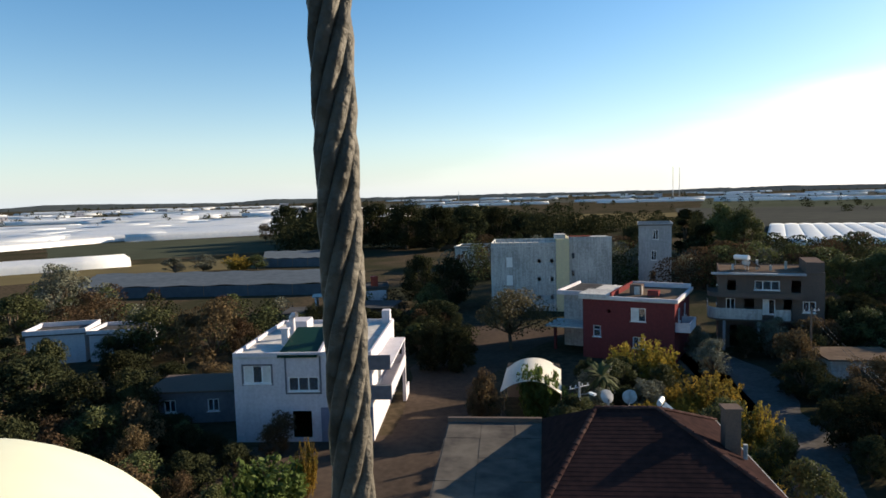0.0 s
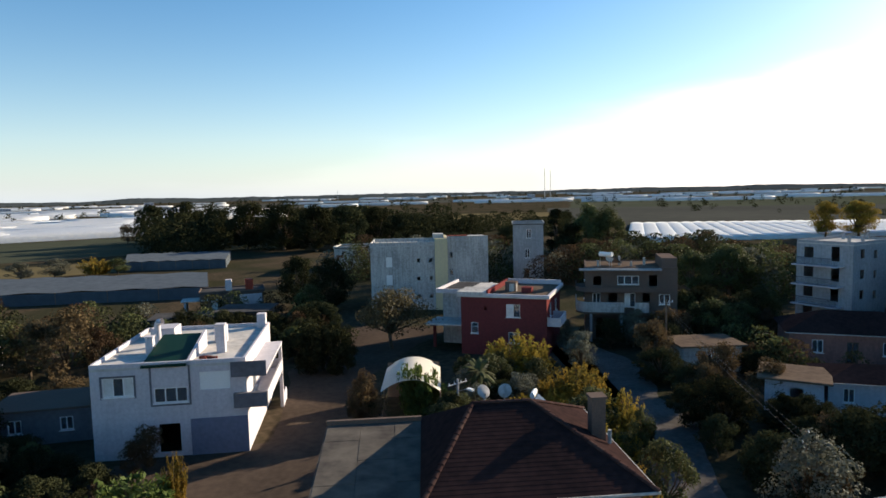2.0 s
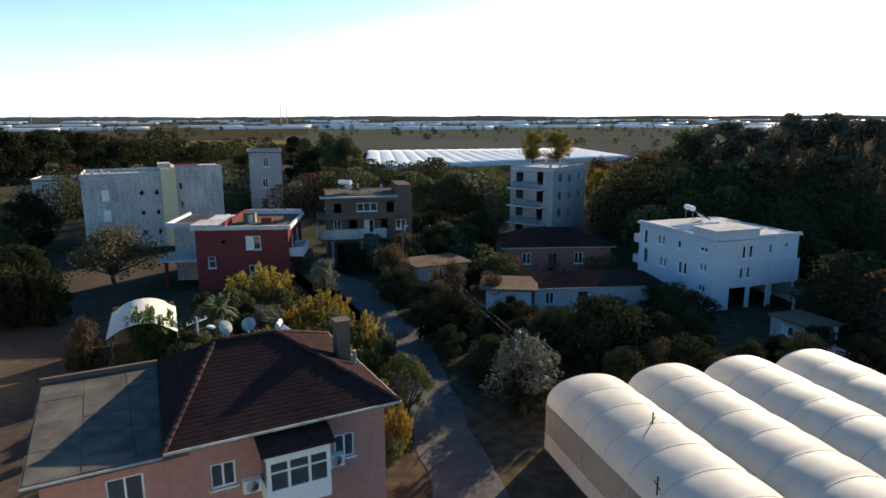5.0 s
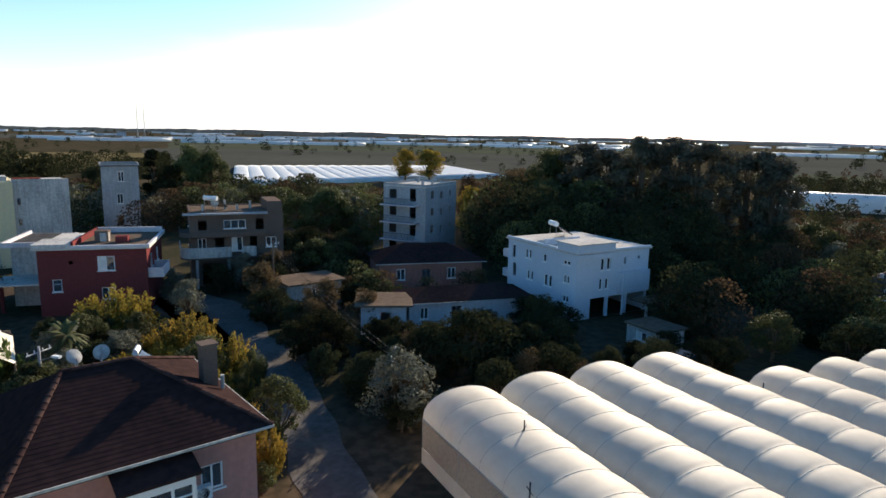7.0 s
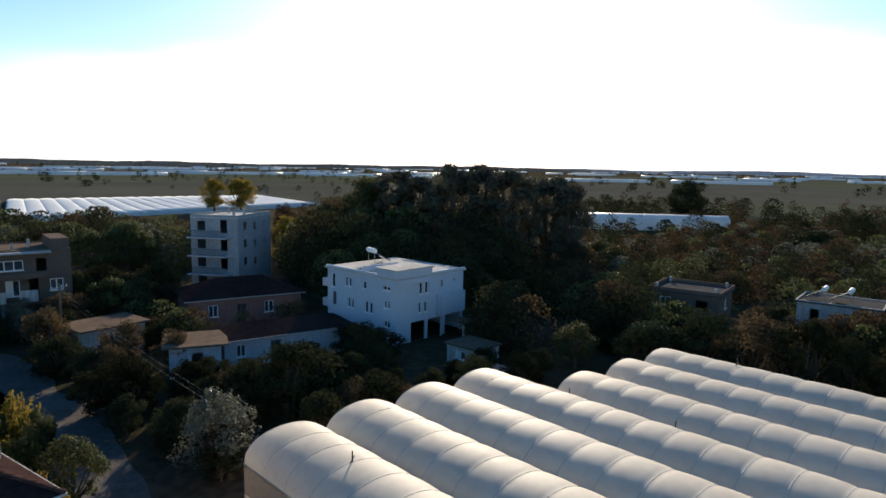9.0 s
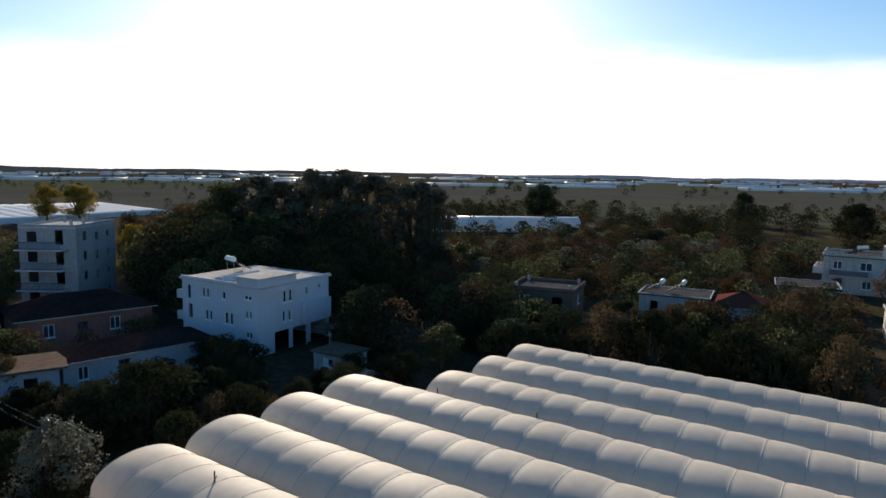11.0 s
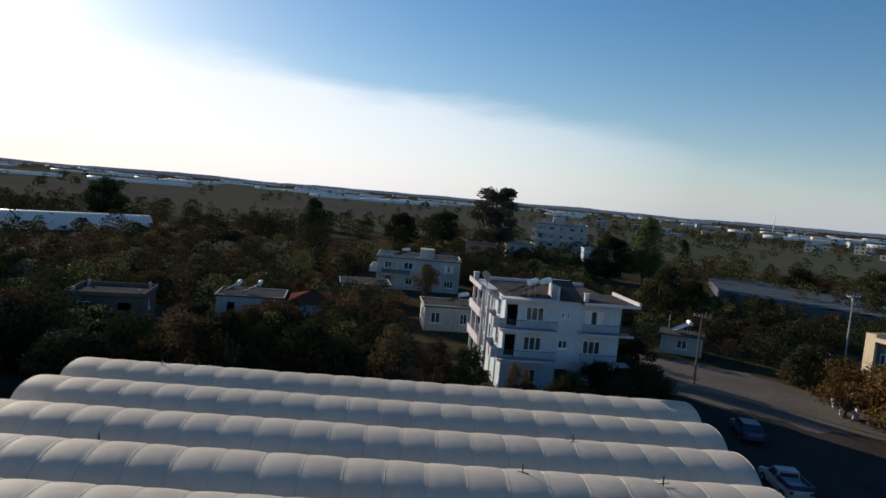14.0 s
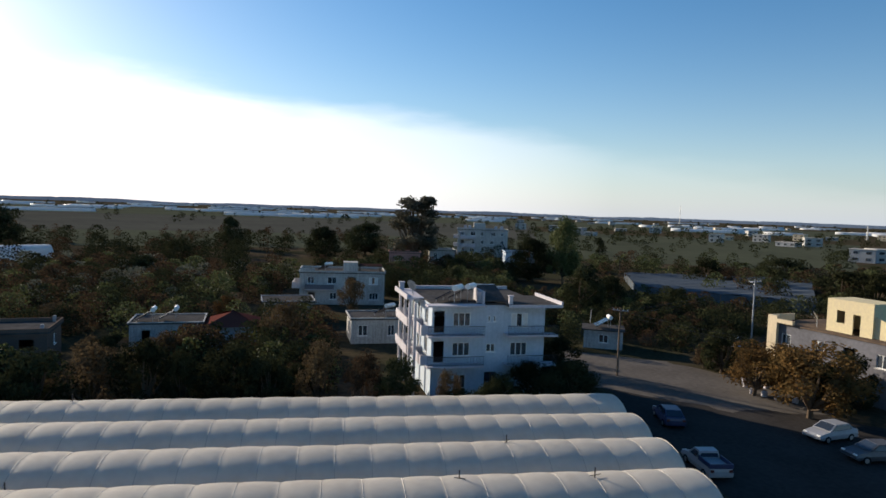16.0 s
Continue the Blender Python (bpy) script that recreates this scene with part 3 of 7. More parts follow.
# ---- white two-storey house with a green roof strip ----
def white_house():
    w, d, h = 10.1, 12.3, 6.15
    ob = thing("house", at(-15.5, 45.35, 0, -3.0), "white two-storey house with flat roof terrace and green sloping roof strip", "house")
    ops = [("front", 0.75, 4.35, 2.75, 5.65, "curtain"), ("front", 4.0, 3.75, 6.2, 4.8, "pane"), ("front", 7.0, 4.5, 9.0, 5.75, "shutter"),
           ("front", 4.2, 0.3, 5.6, 2.3, "void"), ("right", 2.5, 3.5, 4.0, 5.6, "pane"), ("right", 6.5, 3.9, 7.8, 5.2, "pane"), ("right", 9.5, 3.9, 10.6, 5.2, "pane")]
    shell(ob, w, d, h, M_WHITE, ops, floors=(3.0,), parapet=0.28)
    # window surround and recessed band
    part("surround", boxes((3.85, -0.05, 3.55, 6.35, -0.004, 3.7), (3.78, -0.05, 3.55, 3.9, -0.004, 6.3), (6.3, -0.05, 3.55, 6.42, -0.004, 6.3)), M_DKGREY, ob, "thin dark window surround")
    part("surround", boxes((0.62, -0.05, 4.22, 0.74, -0.004, 5.75), (2.77, -0.05, 4.22, 2.89, -0.004, 5.75), (0.62, -0.05, 5.66, 2.89, -0.004, 5.78)), M_DKGREY, ob, "thin dark window surround")
    part("apron", boxes((6.3, -0.06, 0.0, 10.08, -0.004, 2.55)), M_BLUEGREY, ob, "blue-grey painted ground floor wall")
    # sloping green roof between two white side walls
    bm = bmesh.new()
    prof = [(-0.15, 6.4), (5.4, 7.35), (5.4, 7.2), (-0.15, 6.25)]
    a = [bm.verts.new((3.3, y, z)) for y, z in prof]
    b = [bm.verts.new((6.2, y, z)) for y, z in prof]
    bm.faces.new(a)
    bm.faces.new(b[::-1])
    for i in range(4):
        bm.faces.new((a[i], b[i], b[(i + 1) % 4], a[(i + 1) % 4]))
    part("green_roof", bm, M_GREEN, ob, "dark green sheet roof strip")
    for x in (6.2,):
        bm = bmesh.new()
        prof2 = [(0.0, 6.3), (5.5, 6.3), (5.5, 7.62), (0.0, 6.55)]
        a = [bm.verts.new((x, y, z)) for y, z in prof2]
        b = [bm.verts.new((x + 0.18, y, z)) for y, z in prof2]
        bm.faces.new(a)
        bm.faces.new(b[::-1])
        for i in range(4):
            bm.faces.new((a[i], b[i], b[(i + 1) % 4], a[(i + 1) % 4]))
        part("side_wall", bm, M_WHITE, ob)
    chimney(ob, 7.9, 3.2, 6.3, 8.3, 0.6)
    chimney(ob, 2.9, 3.4, 6.3, 7.6, 0.5)
    part("stair_tower", boxes((9.2, 11.3, 6.3, 9.9, 12.2, 7.5)), M_WHITE, ob)
    part("stair_tower", boxes((6.7, 6.6, 6.3, 7.6, 7.2, 7.6)), M_WHITE, ob)
    part("roof_block", boxes((1.4, 8.5, 6.3, 3.2, 10.5, 7.2)), M_WHITE, ob)
    bm = bmesh.new()
    pipe(bm, [(2.7, 6.0, 6.3), (2.7, 6.0, 7.6), (2.7, 5.95, 8.0), (2.85, 5.8, 8.25), (3.15, 5.7, 8.3)], 0.24, sides=10)
    part("flue", bm, M_WHITE, ob, "white round flue with a bent top", smooth=True)
    rng = random.Random(3)
    for k in range(9):
        bx, by = 6.7 + rng.random() * 1.2, 0.7 + rng.random() * 0.8
        part("loose_brick", boxes((bx, by, 6.31, bx + 0.3, by + 0.2, 6.42 + 0.12 * rng.random())), M_TILE_RED, ob)
    fm = face_map("right", w, d)
    balcony(ob, fm, 0.0, 9.2, 3.35, 1.35, M_WHITE, 0.75, "long side balcony with a grey end")
    part("canopy", boxes((w - 0.9, -0.35, 5.35, w + 1.35, 9.4, 5.5), (w - 0.9, -0.36, 5.5, w + 1.35, -0.2, 6.35)), M_WHITE, ob, "roof slab over the balcony")
    part("balcony_end", boxes((w - 0.85, -0.38, 3.2, w + 1.4, -0.06, 4.2)), M_DKGREY, ob, "dark grey balcony end wall")
    part("canopy_end", boxes((w - 0.95, -0.40, 5.36, w + 1.4, -0.362, 6.42)), M_DKGREY, ob, "dark grey roof edge")
    part("pillar", boxes((w + 1.05, 9.0, 0.0, w + 1.32, 9.3, 5.35)), M_WHITE, ob)
    part("side_balustrade", boxes((w + 1.2, 9.3, 0.0, w + 1.32, 11.5, 1.0)), M_WHITE, ob)
    return ob


M_BLUEGREY = material("blue_grey_paint", (0.17, 0.19, 0.26), (0.13, 0.15, 0.20), 4, 0.85)
white_house()
# its low annex
ob = thing("annex", at(-23.8, 49.6, 0, 2.0), "low grey lean-to beside the white house with a sloping sheet roof", "shed")
shell(ob, 7.2, 4.6, 2.5, M_DKGREY, [("front", 1.2, 0.9, 2.1, 1.9, "pane"), ("front", 4.6, 0.9, 5.5, 1.9, "pane")], slab=M_BROWNBRICK, parapet=0.0, overhang=0.25)


M_SLAB = material("stained_concrete", (0.135, 0.12, 0.10), (0.062, 0.055, 0.05), 1.4, 0.95, big=0.5)


M_TILE_PALE = material("worn_ridge_tile", (0.065, 0.040, 0.035), (0.04, 0.027, 0.025), 6, 0.85, per_object=0.3, bump=0.2)


# ---- pink house with a hip roof ----
def pink_house():
    w, d, h = 12.25, 8.6, 6.0
    ob = thing("house", at(-0.45, 23.15, 0, -5.6), "salmon pink two-storey house with a dark tiled hip roof", "house")
    ops = [("front", 1.9, 4.0, 3.1, 5.3, "pane"), ("front", 5.3, 3.95, 6.2, 4.95, "pane"), ("front", 10.05, 3.9, 10.9, 4.95, "pane"),
           ("front", 2.0, 0.9, 3.2, 2.2, "pane"), ("front", 5.2, 0.9, 6.2, 2.1, "pane"), ("front", 8.0, 0.1, 9.2, 2.2, "door"),
           ("right", 2.0, 3.9, 3.2, 5.1, "pane"), ("right", 5.0, 3.9, 6.2, 5.1, "pane")]
    shell(ob, w, d, h - 0.25, M_PINK, ops, slab=M_SLAB, parapet=0.0, floors=(3.0,), overhang=0.12)
    # hip roof
    x0, x1, y0, y1, ze, zr = 3.75, w + 0.5, -0.55, 8.9, 6.12, 8.15
    rx0, rx1, ry = 6.4, 9.0, 4.6
    bm = bmesh.new()
    e = [(x0, y0, ze), (x1, y0, ze), (x1, y1, ze), (4.3, y1, ze)]
    r = [(rx0, ry, zr), (rx1, ry, zr)]
    courses(bm, e[0], e[1], r[1], r[0], 24, 0.008)
    courses(bm, e[1], e[2], r[1], r[1], 24, 0.008)
    courses(bm, e[2], e[3], r[0], r[1], 24, 0.008)
    courses(bm, e[3], e[0], r[0], r[0], 24, 0.008)
    quad(bm, e[3], e[2], e[1], e[0])
    roof = part("roof", bm, M_TILE, ob, "dark brown tiled hip roof laid in courses")
    cap_mesh = None
    for a, b in ((e[1], r[1]), (e[0], r[0]), (e[2], r[1]), (r[0], r[1])):
        a, b = Vector(a), Vector(b)
        n = int((b - a).length / 0.36)
        turn = (b - a).to_track_quat("X", "Z").to_matrix().to_4x4()
        for k in range(n):
            if cap_mesh is None:
                cb = bmesh.new()
                lower = [cb.verts.new((0, 0.13 * math.cos(math.pi * j / 6), 0.02 + 0.09 * math.sin(math.pi * j / 6))) for j in range(7)]
                upper = [cb.verts.new((0.4, 0.11 * math.cos(math.pi * j / 6), 0.0 + 0.08 * math.sin(math.pi * j / 6))) for j in range(7)]
                for j in range(6):
                    cb.faces.new((lower[j], upper[j], upper[j + 1], lower[j + 1]))
                cb.faces.new(lower)
                cap_mesh = mesh_of(cb, "ridge_tile", M_TILE_PALE)
            cap = new("ridge_tile", cap_mesh)
            cap.parent = roof
            cap.matrix_local = Matrix.Translation(a.lerp(b, k / n)) @ turn
    # white fascia boards
    part("fascia", boxes((x0, y0 - 0.05, ze - 0.09, x1 + 0.04, y0 - 0.01, ze + 0.01)), M_OFFWHITE, ob)
    part("fascia", boxes((x1 + 0.01, y0, ze - 0.09, x1 + 0.05, y1, ze + 0.01)), M_OFFWHITE, ob)
    # flat terrace slab beside the hip roof, cast in bays, with a low kerb at the back
    slab = part("roof_slab", boxes((-0.45, -0.5, ze - 0.3, 4.6, 8.85, ze - 0.12)), M_SLAB, ob, "flat stained concrete terrace slab")
    for k in range(4):
        for i in range(3):
            part("slab_bay", boxes((-0.38 + i * 1.66, -0.42 + k * 2.3, ze - 0.12, 1.26 + i * 1.66, 1.86 + k * 2.3, ze - 0.105 + 0.012 * ((i + k) % 2))), M_SLAB, slab)
    part("kerb", boxes((-0.45, 8.6, ze - 0.12, 4.3, 8.8, ze + 0.12)), M_BROWNBRICK, ob, "dark low kerb")
    part("gutter", boxes((-0.45, -0.56, ze - 0.2, x0 - 0.01, -0.502, ze - 0.13)), M_GREY, ob, "thin grey gutter")
    chimney(ob, 11.85, 4.0, 6.3, 8.35, 0.62, M_BROWNBRICK)
    bm = bmesh.new()
    tube(bm, (12.2, 3.3, 6.5), (12.2, 3.3, 7.1), 0.09, sides=8)
    part("vent_pipe", bm, M_OFFWHITE, ob)
    # glazed bay
    part("bay_floor", boxes((7.1, -1.2, 3.2, 9.5, -0.002, 3.36)), M_FRAMEW, ob)
    bay = part("bay_window", boxes((7.1, -1.22, 3.36, 7.24, -1.1, 5.4), (9.36, -1.22, 3.36, 9.5, -1.1, 5.4), (7.24, -1.22, 5.08, 9.36, -1.1, 5.4), (7.24, -1.22, 3.36, 9.36, -1.1, 3.98),
                                   (7.86, -1.21, 3.98, 7.96, -1.11, 5.08), (8.64, -1.21, 3.98, 8.74, -1.11, 5.08), (7.24, -1.2, 4.66, 9.36, -1.12, 4.72), (7.1, -1.12, 3.36, 7.16, -0.002, 3.95), (9.44, -1.12, 3.36, 9.5, -0.002, 3.95), (7.1, -1.12, 5.1, 7.16, -0.002, 5.2), (9.44, -1.12, 5.1, 9.5, -0.002, 5.2)), M_FRAMEW, ob, "white framed glazed balcony bay")
    for a, b in ((7.18, 7.88), (7.94, 8.66), (8.72, 9.42)):
        part("pane", boxes((a, -1.165, 3.95, b, -1.155, 5.1)), M_GLASS, bay)
    for x in (7.12, 9.46):
        part("pane", boxes((x, -1.1, 3.95, x + 0.012, -0.02, 5.1)), M_GLASS, bay)
    bm = bmesh.new()
    a = [bm.verts.new(p) for p in ((6.9, -1.35, 5.42), (9.7, -1.35, 5.42), (9.7, -0.02, 5.78), (6.9, -0.02, 5.78))]
    b = [bm.verts.new((v.co.x, v.co.y, v.co.z + 0.1)) for v in a]
    bm.faces.new(a[::-1])
    bm.faces.new(b)
    for i in range(4):
        bm.faces.new((a[i], a[(i + 1) % 4], b[(i + 1) % 4], b[i]))
    part("bay_roof", bm, M_TILE, ob)
    return ob


def hip_bungalow(x, y, deg, w, d, h, rise, wall_mat, roof_mat, ops, label, over=0.45):
    ob = thing("house", at(x, y, 0, deg), label, "house")
    for side, length in (("front", w), ("right", d), ("back", w), ("left", d)):
        fm = face_map(side, w, d)
        mine = [o for o in ops if o[0] == side]
        bm = bmesh.new()
        wall_panel(bm, fm, length, -0.2, h, [o[1:5] for o in mine])
        part("wall", bm, wall_mat, ob)
        for o in mine:
            window_part(ob, fm, o[1:5], o[5])
    bm = bmesh.new()
    e = [bm.verts.new(p) for p in ((-over, -over, h), (w + over, -over, h), (w + over, d + over, h), (-over, d + over, h))]
    k = d / 2
    r = [bm.verts.new(p) for p in ((k, d / 2, h + rise), (w - k, d / 2, h + rise))]
    bm.faces.new((e[0], e[1], r[1], r[0]))
    bm.faces.new((e[1], e[2], r[1]))
    bm.faces.new((e[2], e[3], r[0], r[1]))
    bm.faces.new((e[3], e[0], r[0]))
    bm.faces.new((e[3], e[2], e[1], e[0]))
    part("roof", bm, roof_mat, ob)
    part("fascia", boxes((-over, -over - 0.04, h - 0.08, w + over, -over - 0.005, h + 0.01)), M_OFFWHITE, ob)
    return ob


pink_house()


def air_conditioner(x, y, z, deg):
    ob = thing("air_conditioner", at(x, y, z, deg), "white air conditioner box on a pink wall", "air conditioner", "air conditioners")
    part("casing", boxes((0, -0.3, 0, 0.66, 0, 0.5)), M_FRAMEW, ob)
    bm = bmesh.new()
    for k in range(4):
        r0, r1 = 0.05 + k * 0.05, 0.075 + k * 0.05
        for j in range(16):
            a, b = 2 * math.pi * j / 16, 2 * math.pi * (j + 1) / 16
            quad(bm, (0.28 + r0 * math.cos(a), -0.325, 0.27 + r0 * math.sin(a)), (0.32 + r1 * math.cos(a), -0.325, 0.27 + r1 * math.sin(a)), (0.32 + r1 * math.cos(b), -0.325, 0.27 + r1 * math.sin(b)), (0.32 + r0 * math.cos(b), -0.325, 0.27 + r0 * math.sin(b)))
    part("fan_grille", bm, M_DARKMETAL, ob)
    return ob


PK = at(-0.45, 23.15, 0, -5.6)
for px, pz in ((6.4, 3.6), (9.7, 3.75)):
    p = PK @ Vector((px, -0.005, pz))
    air_conditioner(p.x, p.y, p.z, -5.6)
for px, py, pz, a in ((7.55, 8.6, 6.2, 200), (8.55, 8.5, 6.22, 150)):
    p = PK @ Vector((px, py, pz))
    dish(p.x, p.y, p.z, a, 0.36, 1.0)
p = PK @ Vector((10.6, 7.6, 6.35))
heater = solar_heater(p.x, p.y, p.z, 60, "small solar water heater on the back of a tiled roof")
heater.scale = (0.45, 0.45, 0.6)


# ---- white shed canopy in the yard ----
def tarp_shelter():
    ob = thing("shelter", at(3.9, 47.4, 0, -10), "yard shelter roofed with an arched off-white tarpaulin", "shelter")
    bm = bmesh.new()
    rows = []
    for i in range(7):
        y = 7.0 * i / 6
        rows.append([bm.verts.new((4.6 * j / 10, y, 2.55 + 0.95 * math.sin(math.pi * j / 10) + 0.04 * math.sin(i * 2.1 + j))) for j in range(11)])
    for i in range(6):
        for j in range(10):
            bm.faces.new((rows[i][j], rows[i][j + 1], rows[i + 1][j + 1], rows[i + 1][j]))
    part("tarpaulin", bm, M_CLOTHW, ob, smooth=True)
    for x in (0.05, 4.55):
        for y in (0.1, 3.5, 6.9):
            bm = bmesh.new()
            tube(bm, (x, y, -0.1), (x, y, 2.6), 0.06, sides=7)
            part("post", bm, M_TIMBER, ob)
    bm = bmesh.new()
    box(bm, 4.5, 0.2, 0, 4.56, 6.8, 2.5)
    part("side_sheet", bm, M_CLOTHW, ob)
    bm = bmesh.new()
    box(bm, 0.1, 6.8, 0, 4.5, 6.86, 3.0)
    part("back_wall", bm, M_TIMBER, ob)


tarp_shelter()


# ---- red house ----
M_ROOFDARK = material("dark_roof_deck", (0.085, 0.083, 0.082), (0.055, 0.053, 0.052), 2, 0.9, big=0.5)
M_TAN = material("tan_roof_earth", (0.155, 0.115, 0.085), (0.10, 0.075, 0.058), 2, 0.95, big=0.5)


def red_house():
    w, d, h = 9.3, 9.0, 6.3
    ob = thing("house", at(14.5, 67.1, 0, -29.6), "brick-red two-storey house with a pale flat roof and parapet", "house")
    ops = [("front", 1.1, 2.3, 1.9, 3.5, "curtain"), ("front", 5.0, 4.2, 6.5, 5.6, "curtain"), ("front", 5.2, 1.4, 6.4, 2.6, "pane"), ("front", 2.6, 4.9, 2.95, 5.25, "void"),
           ("right", 2.0, 4.0, 3.2, 5.4, "pane"), ("right", 5.5, 4.0, 6.7, 5.4, "pane"), ("left", 2.0, 4.0, 3.2, 5.4, "pane")]
    shell(ob, w, d, h, M_RED, ops, parapet=0.0, floors=(3.1,), overhang=0.35)
    part("roof_rim", boxes((2.9, -0.36, h + 0.16, w + 0.36, -0.12, h + 0.4)), M_WHITE, ob)
    part("roof_rim", boxes((w + 0.12, -0.12, h + 0.16, w + 0.36, d + 0.3, h + 0.4)), M_WHITE, ob)
    part("roof_rim", boxes((2.9, -0.12, h + 0.16, 3.1, d + 0.3, h + 0.75)), M_RED, ob)
    part("roof_rim", boxes((3.1, d + 0.1, h + 0.16, w + 0.12, d + 0.3, h + 0.75)), M_WHITE, ob)
    part("roof_deck", boxes((3.1, -0.12, h + 0.162, w + 0.12, d + 0.1, h + 0.2)), M_TAN, ob, "worn brown roof deck")
    part("roof_box", boxes((4.2, 3.0, h + 0.2, 5.4, 4.2, h + 1.25)), M_BROWNBRICK, ob, "brick flue box")
    part("roof_box", boxes((6.2, 2.2, h + 0.2, 7.3, 3.2, h + 0.8)), M_RED, ob)
    part("raised_deck", boxes((-0.35, -0.36, h + 0.165, 2.88, 3.4, h + 0.55)), M_OFFWHITE, ob, "raised pale roof slab")
    fm = face_map("right", w, d)
    balcony(ob, fm, 0.3, 4.2, 3.5, 1.4, M_WHITE, 0.8)
    # lower wing behind
    part("wing", boxes((-3.6, 4.5, 0, -0.02, 12, 5.9)), M_OFFWHITE, ob)
    part("wing_roof", boxes((-4.3, 4.0, 5.9, 0.4, 12.4, 6.08), (-4.3, 4.0, 6.08, -4.1, 12.4, 6.4), (-4.1, 4.0, 6.08, 0.4, 4.2, 6.4)), M_WHITE, ob)
    part("lean_to", boxes((-3.9, 5.5, 6.1, 0.2, 11.8, 6.16)), M_ROOFDARK, ob, "dark roof felt")
    part("pillar", boxes((-4.0, 2.0, 0, -3.7, 2.3, 2.9)), M_RED, ob)
    part("porch_roof", boxes((-4.4, 0.3, 2.9, -0.02, 4.5, 3.06)), M_ROOFCON, ob)
    return ob


red_house()
ob = thing("water_tank", at(20.5, 67.6, 6.46, -20), "pale plastic water tank on the red house roof", "water tank")
bm = bmesh.new()
tube(bm, (0, 0, 0), (0, 0, 0.9), 0.5, sides=16)
tube(bm, (0, 0, 0.9), (0, 0, 1.0), 0.25, sides=12)
part("tank", bm, M_OFFWHITE, ob)


# ---- apartment block ----
def apartment_block():
    ob = thing("apartment_building", at(6.9, 95.2, 0, -8.5), "weathered white four-storey apartment block with a beige stair strip", "apartment building")
    ops = []
    for z in (0.9, 3.6, 6.3):
        ops += [("front", 2.3, z + 0.3, 3.2, z + 1.9, "shutter"), ("front", 6.9, z + 0.9, 7.35, z + 1.5, "void"), ("front", 8.75, z + 0.9, 9.2, z + 1.5, "void"), ("left", 2, z + 0.6, 3.4, z + 1.9, "pane"), ("left", 5.5, z + 0.6, 6.9, z + 1.9, "pane")]
    shell(ob, 9.6, 9.0, 9.6, M_OFFWHITE, ops, parapet=0.5, floors=(2.8, 5.5, 8.2))
    part("stair_tower", boxes((9.62, -0.25, -0.2, 11.5, 9.0, 10.7)), M_YELLOW, ob, "beige plastered stair strip")
    part("stair_top", boxes((9.4, 1.0, 10.7, 11.0, 4.0, 11.3)), M_OFFWHITE, ob)
    wing = part("east_wing", boxes((11.52, 0.3, -0.2, 17.6, 9.0, 10.55)), M_OFFWHITE, ob, "stained rendered side block")
    for z in (2.6, 5.2, 7.8):
        part("window", boxes((11.9, 0.26, z, 12.25, 0.296, z + 0.8)), M_GLASS, wing)
    part("brick_rim", boxes((11.6, 0.5, 10.56, 14.6, 3.2, 11.0)), M_TILE_RED, ob, "red roof box")
    part("parapet", boxes((11.52, 0.29, 10.56, 17.6, 0.45, 10.95)), M_OFFWHITE, ob)
    rng = random.Random(4)
    for k in range(9):
        x = 0.4 + k * 0.95
        part("roof_post", boxes((x, 0.6 + rng.random(), 9.76, x + 0.2, 0.8 + rng.random() + 0.4, 10.3 + rng.random() * 0.5)), M_GREY, ob)


apartment_block()


